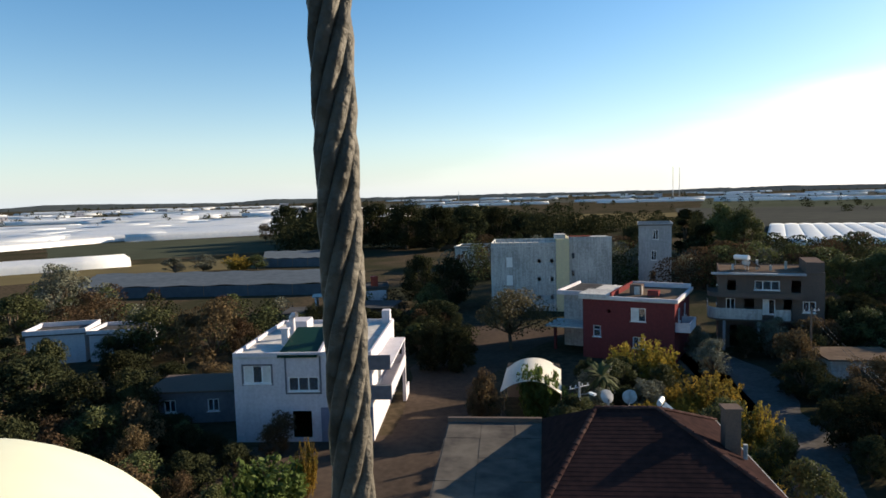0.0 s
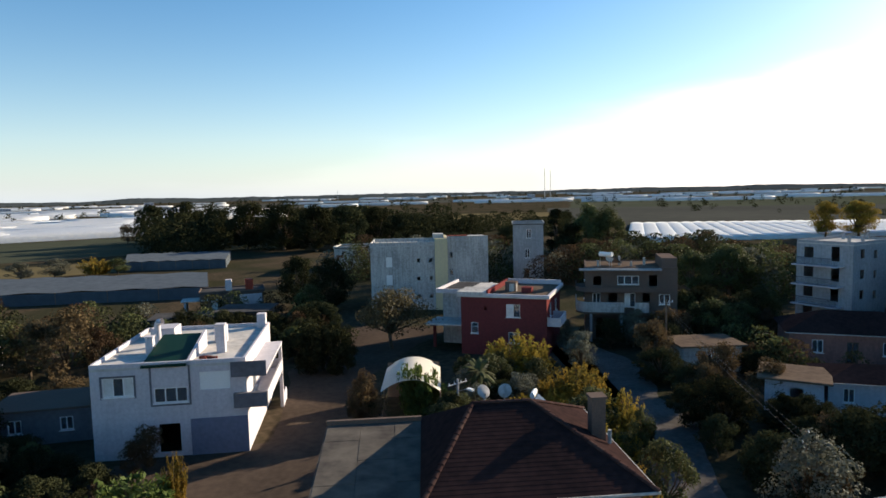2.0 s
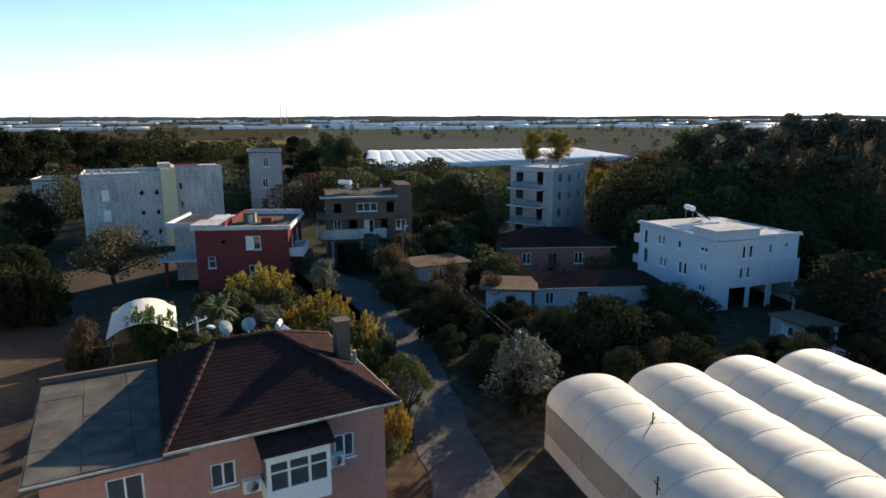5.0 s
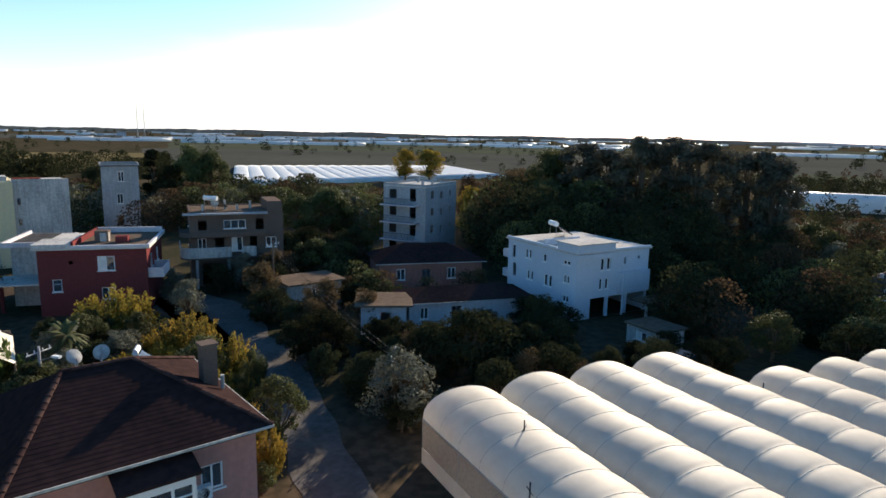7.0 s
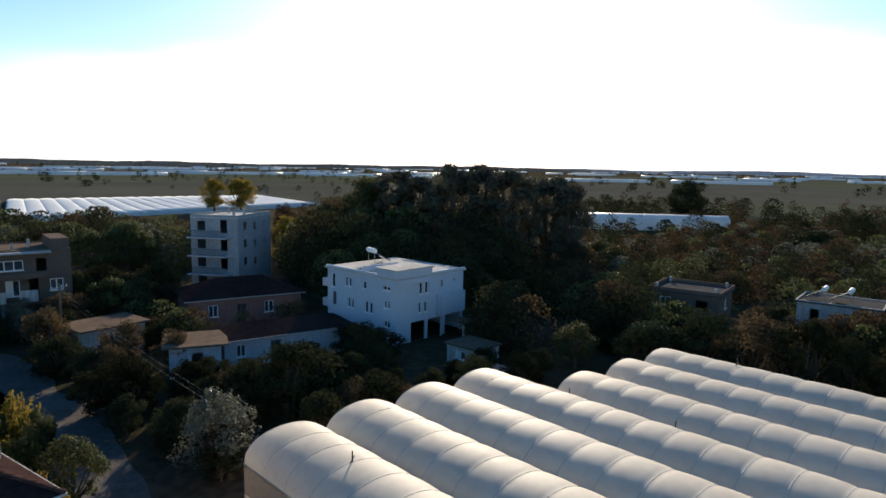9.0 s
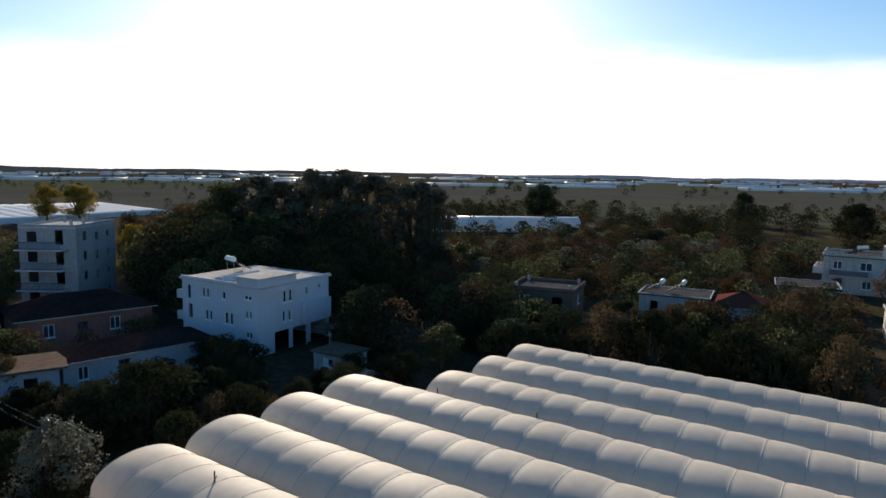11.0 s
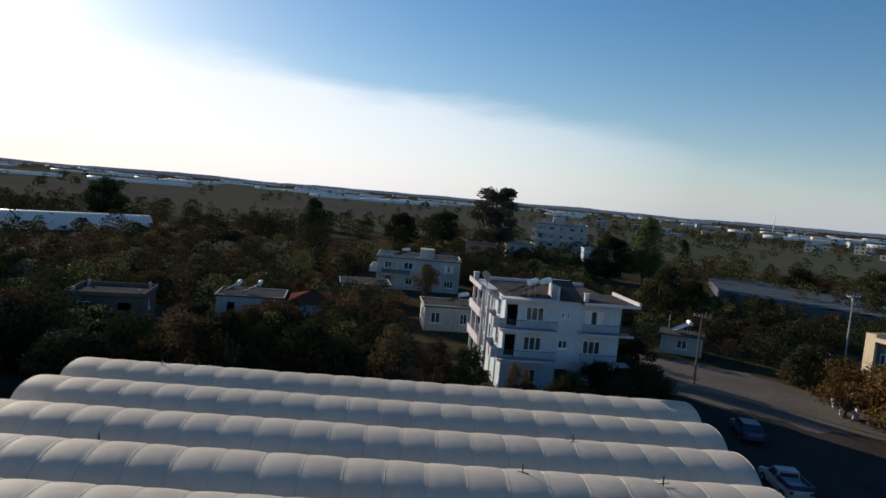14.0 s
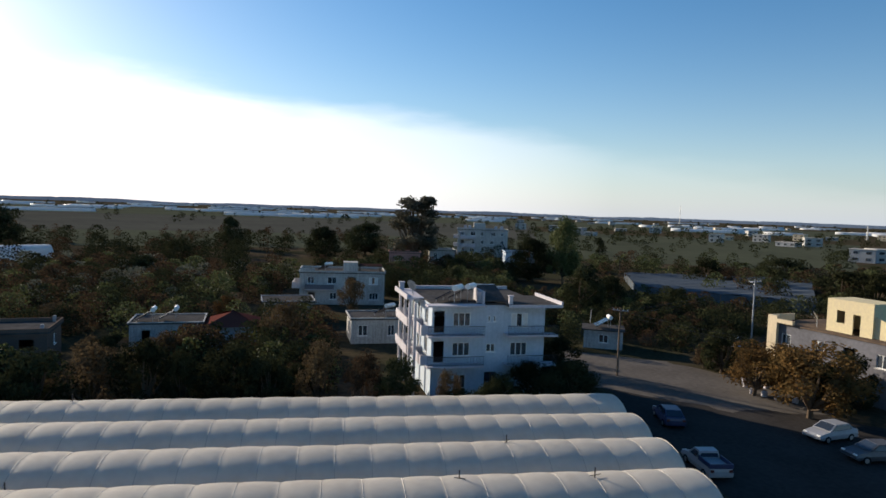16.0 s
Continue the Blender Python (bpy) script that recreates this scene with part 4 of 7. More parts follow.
# ---- grey house with rounded balconies ----
def grey_house():
    w, d, h = 10.2, 8.0, 8.2
    ob = thing("house", at(29.9, 69.6, 0, -22.0), "dim brown three-storey house with a curved pale balcony", "house")
    ops = [("front", 3.6, 6.5, 6.0, 7.5, "pane"), ("front", 7.1, 6.3, 8.0, 7.6, "void"), ("front", 0.9, 6.4, 1.8, 7.5, "void"),
           ("front", 0.8, 3.9, 1.7, 5.5, "pane"), ("front", 2.6, 3.9, 3.6, 5.5, "void"), ("front", 4.4, 3.9, 5.6, 5.5, "curtain"), ("front", 6.4, 3.7, 7.2, 5.6, "void"), ("front", 8.2, 4.2, 9.4, 5.4, "pane"),
           ("front", 1.2, 0.2, 3.6, 2.6, "void"), ("front", 5.0, 0.2, 7.0, 2.6, "void"),
           ("left", 1.5, 3.9, 2.7, 5.3, "curtain"), ("left", 5.0, 3.9, 6.2, 5.3, "pane"), ("left", 3.2, 6.4, 4.4, 7.5, "pane")]
    shell(ob, w, d, h, M_BROWNBRICK, ops, slab=M_TAN, parapet=0.12, floors=(3.3, 5.9))
    for z, mat, tall in ((3.45, M_OFFWHITE, 1.15), (5.95, M_BROWNBRICK, 0.35)):
        bm = bmesh.new()
        outline = [(-1.1, d * 0.6)] + [(-1.1 + 1.6 * (1 - math.cos(a)), 0.3 - 1.5 * math.sin(a)) for a in [math.pi / 2 * k / 6 for k in range(7)]] + [(8.2, -1.2), (8.2, 0.0), (0.0, 0.0), (0.0, d * 0.6)]
        lo = [bm.verts.new((x, y, z - 0.18)) for x, y in outline]
        hi = [bm.verts.new((x, y, z)) for x, y in outline]
        bm.faces.new(lo)
        bm.faces.new(hi[::-1])
        for i in range(len(lo)):
            bm.faces.new((lo[i], hi[i], hi[(i + 1) % len(lo)], lo[(i + 1) % len(lo)]))
        bal = part("balcony", bm, M_BROWNBRICK, ob, "curved corner balcony")
        rim = outline[:8] + [(2.4, -1.2), (4.2, -1.2), (5.4, -1.2), (6.9, -1.2), (8.2, -1.2)]
        for i in range(len(rim) - 1):
            a, b = rim[i], rim[i + 1]
            if mat is M_OFFWHITE and i in (9, 11):
                continue
            bm = bmesh.new()
            quad(bm, (a[0], a[1], z), (b[0], b[1], z), (b[0], b[1], z + tall), (a[0], a[1], z + tall))
            quad(bm, (a[0] + 0.1, a[1] + 0.1, z + tall), (b[0] + 0.1, b[1] + 0.1, z + tall), (b[0] + 0.1, b[1] + 0.1, z), (a[0] + 0.1, a[1] + 0.1, z))
            quad(bm, (a[0], a[1], z + tall), (b[0], b[1], z + tall), (b[0] + 0.1, b[1] + 0.1, z + tall), (a[0] + 0.1, a[1] + 0.1, z + tall))
            part("balustrade", bm, mat, bal, "pale plastered balustrade" if mat is M_OFFWHITE else "")
    for x in (0.6, 4.0, 8.0):
        part("column", boxes((x - 0.14, -1.1, -0.1, x + 0.14, -0.82, 3.27)), M_GREY, ob)
    part("roof_eave", boxes((-0.7, -0.8, h - 0.02, 8.4, -0.002, h + 0.17)), M_GREY, ob)
    part("stair_tower", boxes((8.5, 0.4, h + 0.16, w - 0.02, 6.0, h + 1.3)), M_BROWNBRICK, ob, "bare brick stair tower")
    for x, y, z in ((1.4, 2.0, 0.7), (3.9, 3.0, 1.1), (5.2, 2.2, 0.6), (6.8, 3.5, 0.9)):
        part("roof_post", boxes((x, y, h + 0.16, x + 0.25, y + 0.25, h + 0.16 + z)), M_OFFWHITE, ob)
    return ob


grey_house()
solar_heater(35.0, 70.6, 8.36, 120)
dish(33.2, 70.2, 8.36, 150)


# ---- unfinished concrete building ----
def concrete_block():
    w, d, h = 10.0, 7.0, 10.0
    ob = thing("apartment_building", at(62.4, 65.9, 0, 18.6), "bare grey unfinished concrete apartment block", "apartment building")
    ops = []
    for z in (0.3, 2.8, 5.3, 7.8):
        ops += [("front", 1.6, z + 0.6, 2.5, z + 1.7, "void"), ("front", 4.6, z + 0.4, 5.3, z + 1.4, "void"), ("front", 7.6, z + 0.6, 8.2, z + 1.4, "void"),
                ("left", 1.0, z + 0.5, 2.2, z + 1.8, "void"), ("left", 4.4, z + 0.2, 5.4, z + 2.0, "void")]
    shell(ob, w, d, h, M_GREY, ops, parapet=0.3, floors=(2.5, 5.0, 7.5))
    fm = face_map("left", w, d)
    for z in (2.5, 5.0, 7.5):
        balcony(ob, fm, 0.3, 6.0, z, 1.6, None)
    for x, y in ((1, 1), (4, 1), (7, 5), (9, 3)):
        part("column_stub", boxes((x, y, h + 0.16, x + 0.3, y + 0.3, h + 1.0)), M_GREY, ob)


concrete_block()


# ---- white block beyond the bushes ----
def white_block():
    w, d, h = 10.9, 9.8, 6.5
    ob = thing("house", at(54.1, 43.8, 0, -104.3), "bluish-white three-storey house with a low corner tower over open garages", "house")
    ops = [("front", 0.7, 4.5, 1.3, 6.0, "pane"), ("front", 3.0, 4.9, 3.4, 5.9, "pane"), ("front", 3.6, 4.9, 4.0, 5.9, "pane"), ("front", 5.9, 5.0, 6.4, 5.8, "pane"), ("front", 9.0, 5.3, 10.0, 5.75, "pane"),
           ("front", 0.9, 2.6, 1.5, 4.0, "void"), ("front", 3.4, 2.7, 3.8, 3.7, "pane"), ("front", 4.0, 2.7, 4.4, 3.7, "pane"), ("front", 6.2, 2.6, 6.7, 3.8, "pane"), ("front", 6.9, 2.6, 7.4, 3.8, "pane"), ("front", 9.1, 3.5, 9.45, 4.3, "pane"), ("front", 9.6, 3.5, 9.95, 4.3, "pane"), ("front", 9.1, 1.6, 10.0, 2.3, "pane"),
           ("right", 3.2, 4.7, 3.65, 5.9, "pane"), ("right", 4.0, 4.7, 4.45, 5.9, "pane"), ("right", 6.3, 5.1, 6.6, 5.8, "void"), ("right", 8.2, 5.5, 8.5, 5.8, "void"),
           ("right", 3.1, 2.8, 3.5, 3.9, "pane"), ("right", 3.9, 2.8, 4.3, 3.9, "pane"), ("right", 6.2, 3.9, 6.5, 4.2, "void"),
           ("right", 2.0, 0.0, 4.0, 2.0, "void"), ("right", 4.4, 0.0, 6.6, 2.0, "void"), ("right", 7.0, 0.0, 9.4, 2.0, "void")]
    shell(ob, w, d, h, M_WHITE_BLUE, ops, parapet=0.0, floors=(2.2, 4.4), overhang=0.22)
    part("stair_tower", boxes((8.3, -0.24, h + 0.16, 11.3, 4.6, h + 0.95), (w + 0.005, -0.24, h - 0.45, 11.3, 4.6, h - 0.002)), M_WHITE_BLUE, ob, "low corner tower over the roof")
    part("tower_roof", boxes((8.15, -0.4, h + 0.95, 11.45, 4.8, h + 1.05)), M_ROOFCON, ob)
    part("roof_rim", boxes((0.0, -0.2, h + 0.16, 8.2, 0.0, h + 0.36)), M_WHITE_BLUE, ob)
    part("roof_wall", boxes((5.6, 0.4, h + 0.16, 5.75, 5.0, h + 0.75)), M_WHITE_BLUE, ob)
    part("roof_rim", boxes((w + 0.0, 4.7, h + 0.16, w + 0.2, 9.9, h + 0.34)), M_WHITE_BLUE, ob)
    # upper rooms carried out over the garages
    part("band", boxes((w + 0.004, 5.6, 2.15, w + 0.35, 9.78, 4.35)), M_WHITE_BLUE, ob, "projecting room over the garages")
    part("drainpipe", boxes((w + 0.36, 5.9, 0.0, w + 0.46, 6.0, 4.3)), M_WHITE_BLUE, ob)
    fm = face_map("left", w, d)
    for z in (2.3, 4.5):
        balcony(ob, fm, 5.0, 9.6, z, 1.2, M_WHITE, 0.7)
    part("forecourt_roof", boxes((w + 0.4, 7.0, 1.45, w + 2.6, 10.5, 1.57)), M_TAN, ob, "pale slab over the forecourt")
    for y in (7.2, 10.2):
        part("pillar", boxes((w + 2.3, y, -0.1, w + 2.5, y + 0.2, 1.45)), M_OFFWHITE, ob)


white_block()
WB = at(54.1, 43.8, 0, -104.3)
p = WB @ Vector((8.0, 1.2, 6.66))
dish(p.x, p.y, p.z, 200, 0.42, 0.7)
p = WB @ Vector((3.0, 6.4, 6.66))
solar_heater(p.x, p.y, p.z, 60)


# ---- white house with balconies by the junction ----

# streaked white render, tinted blue to carry the shade on the house front
M_SHADEBLUE = material("faded_pale_blue_render", (0.50, 0.56, 0.62), (0.39, 0.45, 0.51), 4, 0.9, streak=0.4, bump=0.06)


def balcony_house():
    w, d, h = 11.0, 11.2, 8.75
    ob = thing("house", at(52.6, -25.7, 0, -103.3), "white three-storey house with long balconies and roof overhang", "house")
    ops = []
    for z in (3.4, 6.2):
        ops += [("front", 2.0, z + 0.55, 3.7, z + 1.85, "pane"), ("front", 7.7, z + 0.5, 9.4, z + 1.8, "curtain" if z > 5 else "pane"), ("front", 0.2, z, 1.2, z + 2.0, "void"),
                ("left", 1.4, z, 2.6, z + 2.0, "pane"), ("left", 4.5, z, 5.7, z + 2.0, "pane"), ("left", 8.0, z + 0.4, 9.4, z + 1.9, "pane")]
    ops += [("front", 5.4, 7.2, 5.65, 7.75, "pane"), ("front", 5.95, 7.2, 6.2, 7.75, "pane"), ("front", 5.3, 4.3, 6.2, 5.1, "pane"), ("front", 5.2, 0.1, 6.4, 2.4, "door"), ("front", 2.2, 0.9, 3.4, 2.2, "pane")]
    shell(ob, w, d, h, M_SHADEBLUE, ops, slab=M_ROOFDARK, parapet=0.0, floors=(3.0, 5.8))
    ff, fl = face_map("front", w, d), face_map("left", w, d)
    for z in (3.3, 6.1):
        balcony(ob, ff, -0.62, 4.75, z, 1.3, None, 0.9, "white balcony slab with iron railing")
        balcony(ob, ff, 7.0, 12.0, z, 1.3, None, 0.9, "white balcony slab with iron railing")
        balcony(ob, fl, 0.0, 6.6, z, 1.5, M_WHITE, 0.7, "white side balcony")
        balcony(ob, fl, 6.9, 11.2, z, 1.0, M_WHITE, 0.75, "white side balcony")
        part("end_wall", boxes((11.0, 0.0, z, 11.12, 3.6, z + 2.4)), M_SHADEBLUE, ob)
    part("eave", boxes((-0.7, -1.3, h, 4.85, -0.004, h + 0.16)), M_WHITE, ob, "white eave slab")
    part("eave", boxes((-1.55, 3.9, h, -0.004, d, h + 0.16)), M_WHITE, ob, "white eave slab")
    part("eave_rim", boxes((-1.7, 3.9, h - 0.05, -1.552, d, h + 0.42)), M_WHITE, ob)
    part("eave", boxes((7.0, -1.3, h, 12.2, 5.5, h + 0.18)), M_ROOFDARK, ob)
    part("eave_rim", boxes((12.2, -1.35, h - 0.06, 12.37, 5.5, h + 0.5)), M_WHITE, ob, "bright white raised roof edge")
    part("eave_rim", boxes((6.98, -1.36, h - 0.06, 12.2, -1.302, h + 0.22)), M_WHITE, ob)
    part("roof_rim", boxes((-0.1, 10.9, h + 0.16, 11.0, 11.15, h + 0.5)), M_WHITE, ob)
    for y in (1.2, 3.9, 6.6, 9.4):
        part("pillar", boxes((-1.45, y, 0, -1.2, y + 0.25, h)), M_WHITE, ob)
    part("stair_wall", boxes((4.75, -0.3, h + 0.16, 4.92, 3.0, h + 1.35)), M_WHITE, ob, "white stair side wall")
    part("stair_wall", boxes((4.92, 3.4, h + 0.16, 7.0, 3.56, h + 1.6)), M_SHADEBLUE, ob)
    bm = bmesh.new()
    lo = [bm.verts.new(q) for q in ((4.95, -0.1, h + 0.35), (7.1, -0.1, h + 0.35), (7.1, 3.4, h + 1.45), (4.95, 3.4, h + 1.45))]
    hi = [bm.verts.new((v.co.x, v.co.y, v.co.z + 0.09)) for v in lo]
    bm.faces.new(lo[::-1])
    bm.faces.new(hi)
    for k in range(4):
        bm.faces.new((lo[k], lo[(k + 1) % 4], hi[(k + 1) % 4], hi[k]))
    part("stair_roof", bm, M_ROOFDARK, ob, "dark sloping stair roof")
    chimney(ob, 4.6, 0.6, h + 0.16, h + 1.1, 0.35)
    chimney(ob, 7.4, -0.5, h + 0.18, h + 0.9, 0.35)
    chimney(ob, -1.1, 10.4, h + 0.16, h + 0.9, 0.5)


balcony_house()
BH = at(52.6, -25.7, 0, -103.3)
for bx, by, ba in ((1.6, 2.4, 130), (3.2, 3.6, 130)):
    p = BH @ Vector((bx, by, 8.91))
    solar_heater(p.x, p.y, p.z, ba, "roof solar heater with a round white tank on a rack")
for bx, by, ba in ((-0.9, 5.2, 200), (-0.6, 7.0, 215)):
    p = BH @ Vector((bx, by, 8.91))
    dish(p.x, p.y, p.z, ba, 0.5)


# ---- smaller and farther houses ----


def plain_house(x, y, deg, w, d, h, mat, label, storeys=1, parapet=0.3, overhang=0.2, category="house", styles="pane", group="", slab=None):
    ob = thing("house", at(x, y, 0, deg), label, category, group)
    rng = random.Random(int(x * 7 + y * 3))
    ops = []
    sh = h / storeys
    for s in range(storeys):
        for side, length in (("front", w), ("left", d), ("right", d)):
            n = max(1, int(length / 3.2))
            for k in range(n):
                c = length * (k + 0.5) / n + rng.uniform(-0.3, 0.3)
                ww = rng.choice((0.45, 0.6, 0.8))
                st = rng.choice((styles, "pane", "curtain", "void"))
                ops.append((side, c - ww, s * sh + sh * 0.33, c + ww, s * sh + sh * 0.78, st))
    shell(ob, w, d, h, mat, ops, slab=slab or M_ROOFDARK, parapet=parapet, overhang=overhang, floors=[sh * s for s in range(1, storeys)])
    return ob


M_REDTANK = material("red_tank_paint", (0.36, 0.06, 0.035), (0.26, 0.045, 0.03), 3, 0.6, bump=0)
M_DUSKPINK = material("dusky_pink_render", (0.30, 0.15, 0.125), (0.20, 0.105, 0.09), 4, 0.9, streak=0.4)
hip_bungalow(45.2, 55.2, -30, 12.2, 7.0, 3.0, 1.7, M_DUSKPINK, M_TILE, [("front", 2, 1.0, 3, 2.3, "pane"), ("front", 5, 0.1, 6, 2.2, "door"), ("front", 8, 1.0, 9, 2.3, "pane"), ("right", 2, 1, 3, 2.2, "pane")], "salmon pink bungalow with a dark tiled hip roof")
hip_bungalow(37.6, 41.6, -28, 11.8, 4.8, 2.5, 0.9, M_WHITE, M_TILE, [("front", 1, 0.9, 1.8, 2.0, "pane"), ("front", 4, 0.1, 4.9, 2.0, "door"), ("left", 1, 0.8, 2, 2.0, "pane")], "low white cottage under a long dark tiled roof")
ob = plain_house(33.5, 43.4, -40, 4.0, 3.8, 2.6, M_WHITE, "small white cottage under a wide tan flat roof", parapet=0, overhang=0.55, slab=M_TAN)
plain_house(33.0, 54.0, -8, 5.6, 4.0, 2.5, M_OFFWHITE, "low shed under a pale tan flat roof by the lane", parapet=0, overhang=0.4, slab=M_TAN)
plain_house(49.6, 26.6, -104, 3.6, 3.0, 1.7, M_OFFWHITE, "low pale outbuilding below the white house", parapet=0, overhang=0.2, slab=M_TAN)
h1 = plain_house(112.0, -28.5, -108, 15.0, 9.0, 5.6, M_OFFWHITE, "two-storey pale house with grey balconies and roof tanks", 2)
balcony(h1, face_map("front", 15.0, 9.0), 1.0, 6.0, 2.9, 1.4, M_DKGREY, 0.8)
solar_heater(113.5, -33.5, 5.8, 120)
part("stair_house", boxes((7.6, 1.5, 5.7, 10.2, 4.6, 7.5)), M_OFFWHITE, h1, "roof stair house")
part("roof_wall", boxes((0.0, 0.0, 5.7, 2.6, 0.2, 6.5), (0.0, 0.2, 5.7, 0.2, 5.0, 6.5)), M_OFFWHITE, h1)
part("canopy", boxes((10.4, 0.3, 6.9, 14.6, 5.0, 7.05)), M_TILE, h1, "lean-to roof on posts")
for cx, cy in ((10.6, 0.5), (14.3, 0.5), (14.3, 4.7), (10.6, 4.7)):
    part("post", boxes((cx - 0.08, cy - 0.08, 5.7, cx + 0.08, cy + 0.08, 6.9)), M_TIMBER, h1)
balcony(h1, face_map("left", 15.0, 9.0), 1.0, 8.0, 2.9, 1.4, M_WHITE, 0.9)
plain_house(77.6, -26.5, -103, 6.6, 6.0, 3.1, M_OFFWHITE, "small flat-roofed white house behind bushes", 1, 0.15)
solar_heater(79.5, -31.6, 3.4, 120)
plain_house(82.0, -1.0, -100, 8.0, 6.0, 3.0, M_OFFWHITE, "low pale house with solar panels on its flat roof", 1, 0.1)
solar_heater(84.0, -2.0, 3.2, 170)
solar_heater(84.0, -4.5, 3.2, 170)
hip_bungalow(79.5, -9.0, -100, 6.0, 6.5, 2.7, 1.5, M_WHITE_BLUE, M_TILE_RED, [("front", 1, 0.9, 2, 2, "pane"), ("front", 4, 0.9, 5, 2, "pane")], "small house with a red tiled roof among trees")
plain_house(97.0, -19.5, -100, 7.0, 6.0, 2.8, M_GREY, "low grey shed with a pale roof edge", 1, 0.1, 0.5)
b1 = plain_house(70.5, 13.0, -97, 7.0, 6.0, 4.7, M_BROWNBRICK, "unfinished bare brick house half hidden by dark trees", 2, 0.35)
for cx, cy in ((0.5, 0.5), (6.5, 0.5), (6.5, 5.5), (0.5, 5.5)):
    part("column_stub", boxes((cx - 0.14, cy - 0.14, 4.7, cx + 0.14, cy + 0.14, 5.5)), M_GREY, b1, "bare concrete column stub")
h2 = plain_house(191.5, -102.5, -118, 17.0, 11.0, 11.2, M_OFFWHITE, "four-storey white apartment house with balconies and roof tanks", 4, category="apartment building")
for z in (2.8, 5.6, 8.4):
    balcony(h2, face_map("left", 17.0, 11.0), 2.0, 9.5, z, 1.4, M_WHITE, 0.9)
part("stair_house", boxes((5.5, 3.0, 11.3, 9.5, 7.5, 13.6)), M_OFFWHITE, h2, "roof stair house")
for tx in (2.0, 3.6, 12.5, 14.5):
    part("roof_tank", boxes((tx, 2.0, 11.3, tx + 1.0, 3.0, 12.7)), M_WHITE, h2, "white roof water tank")
for z in (2.8, 5.6, 8.4):
    balcony(h2, face_map("front", 17.0, 11.0), 1.0, 6.0, z, 1.2, M_WHITE, 0.9)
plain_house(168.0, -107.0, -115, 9.0, 8.0, 5.0, M_WHITE_BLUE, "small bluish-white house near the apartment house", 2)
plain_house(154.0, -62.5, -112, 8.0, 7.0, 6.0, M_PINK, "two-storey pink and white house", 2)
plain_house(158.0, -76.0, -112, 7.0, 7.0, 6.4, M_OFFWHITE, "pale two-storey house behind trees", 2)


def yellow_house():
    w, d, h = 15.0, 8.0, 6.1
    m = at(47.4, -66.4, 0, -186)
    ob = thing("house", m, "pale yellow house with an unfinished room on its flat roof", "house")
    ops = [("front", 1.2, 3.9, 2.4, 5.1, "pane"), ("front", 5.0, 3.8, 6.4, 5.1, "pane"), ("front", 8.6, 3.8, 9.8, 5.1, "void"), ("front", 12.0, 3.8, 13.2, 5.1, "pane"),
           ("front", 2.6, 0.1, 3.7, 2.3, "door"), ("front", 7.0, 0.9, 8.2, 2.2, "pane"), ("left", 2.0, 3.9, 3.0, 5.0, "pane"), ("left", 5.0, 0.9, 6.0, 2.0, "pane")]
    # lower walls are dark grey to paint in the shade over this storey
    shell(ob, w, d, h, M_DKGREY, ops, slab=M_TAN, parapet=0.0, overhang=0.12, floors=(3.0,))
    part("corner_wall", boxes((-0.3, -0.5, 0.0, 0.9, -0.125, h + 0.9), (-0.3, -0.125, h + 0.17, -0.13, 3.4, h + 0.9), (0.9, -0.5, h + 0.17, 2.9, -0.125, h + 0.6)), M_BEIGE, ob, "beige plastered corner wall")
    x0, x1, y0, y1, z0, z1 = 5.6, 10.6, 1.2, 5.0, h + 0.16, h + 3.5
    for fm, length, holes in ((lambda u, o, z: (x0 + u, y0 - o, z), x1 - x0, [(1.1, z0 + 1.0, 2.0, z0 + 2.3), (2.9, z0, 3.7, z0 + 2.1)]), (lambda u, o, z: (x0 - o, y1 - u, z), y1 - y0, []),
                              (lambda u, o, z: (x1 + o, y0 + u, z), y1 - y0, []), (lambda u, o, z: (x1 - u, y1 + o, z), x1 - x0, [])):
        bm = bmesh.new()
        wall_panel(bm, fm, length, z0, z1, holes)
        part("wall", bm, M_YELLOW, ob, "pale yellow upper room wall")
    part("room_roof", boxes((x0, y0, z1, x1, y1, z1 + 0.1)), M_YELLOW, ob)
    bm = bmesh.new()
    prof = [(x1 + 0.004, z0), (14.6, z0), (14.6, z0 + 0.7), (x1 + 0.004, z0 + 2.2)]
    a = [bm.verts.new((x, y0 + 0.3, z)) for x, z in prof]
    b = [bm.verts.new((x, y0 + 0.5, z)) for x, z in prof]
    bm.faces.new(a)
    bm.faces.new(b[::-1])
    for k in range(4):
        bm.faces.new((a[k], b[k], b[(k + 1) % 4], a[(k + 1) % 4]))
    part("raking_wall", bm, M_YELLOW, ob, "raking stair wall on the roof")
    p = m @ Vector((4.1, 1.6, h + 0.16))
    dish(p.x, p.y, p.z, 120, 0.5, 1.1)


yellow_house()
ob = plain_house(-18.0, 98.0, 6, 9.0, 5.0, 3.4, M_BROWNBRICK, "half-ruined low house with white wall patches and roof clutter", 1, 0.2)
part("white_wall", boxes((-2.2, -0.6, 0, -1.9, 3.0, 2.4), (5.6, -0.3, 0, 8.8, -0.06, 3.1)), M_WHITE, ob, "white painted wall")
part("roof_block", boxes((3.6, 0.4, 3.6, 4.5, 1.4, 5.3)), M_WHITE, ob)
part("lean_to", boxes((-2.6, -0.8, 2.5, 1.6, 2.6, 2.62)), M_OFFWHITE, ob, "pale sheet lean-to roof")
bm = bmesh.new()
tube(bm, (7.0, 1.2, 3.6), (7.0, 1.2, 5.2), 0.6, sides=12)
part("red_tank", bm, M_REDTANK, ob, "red roof tank")
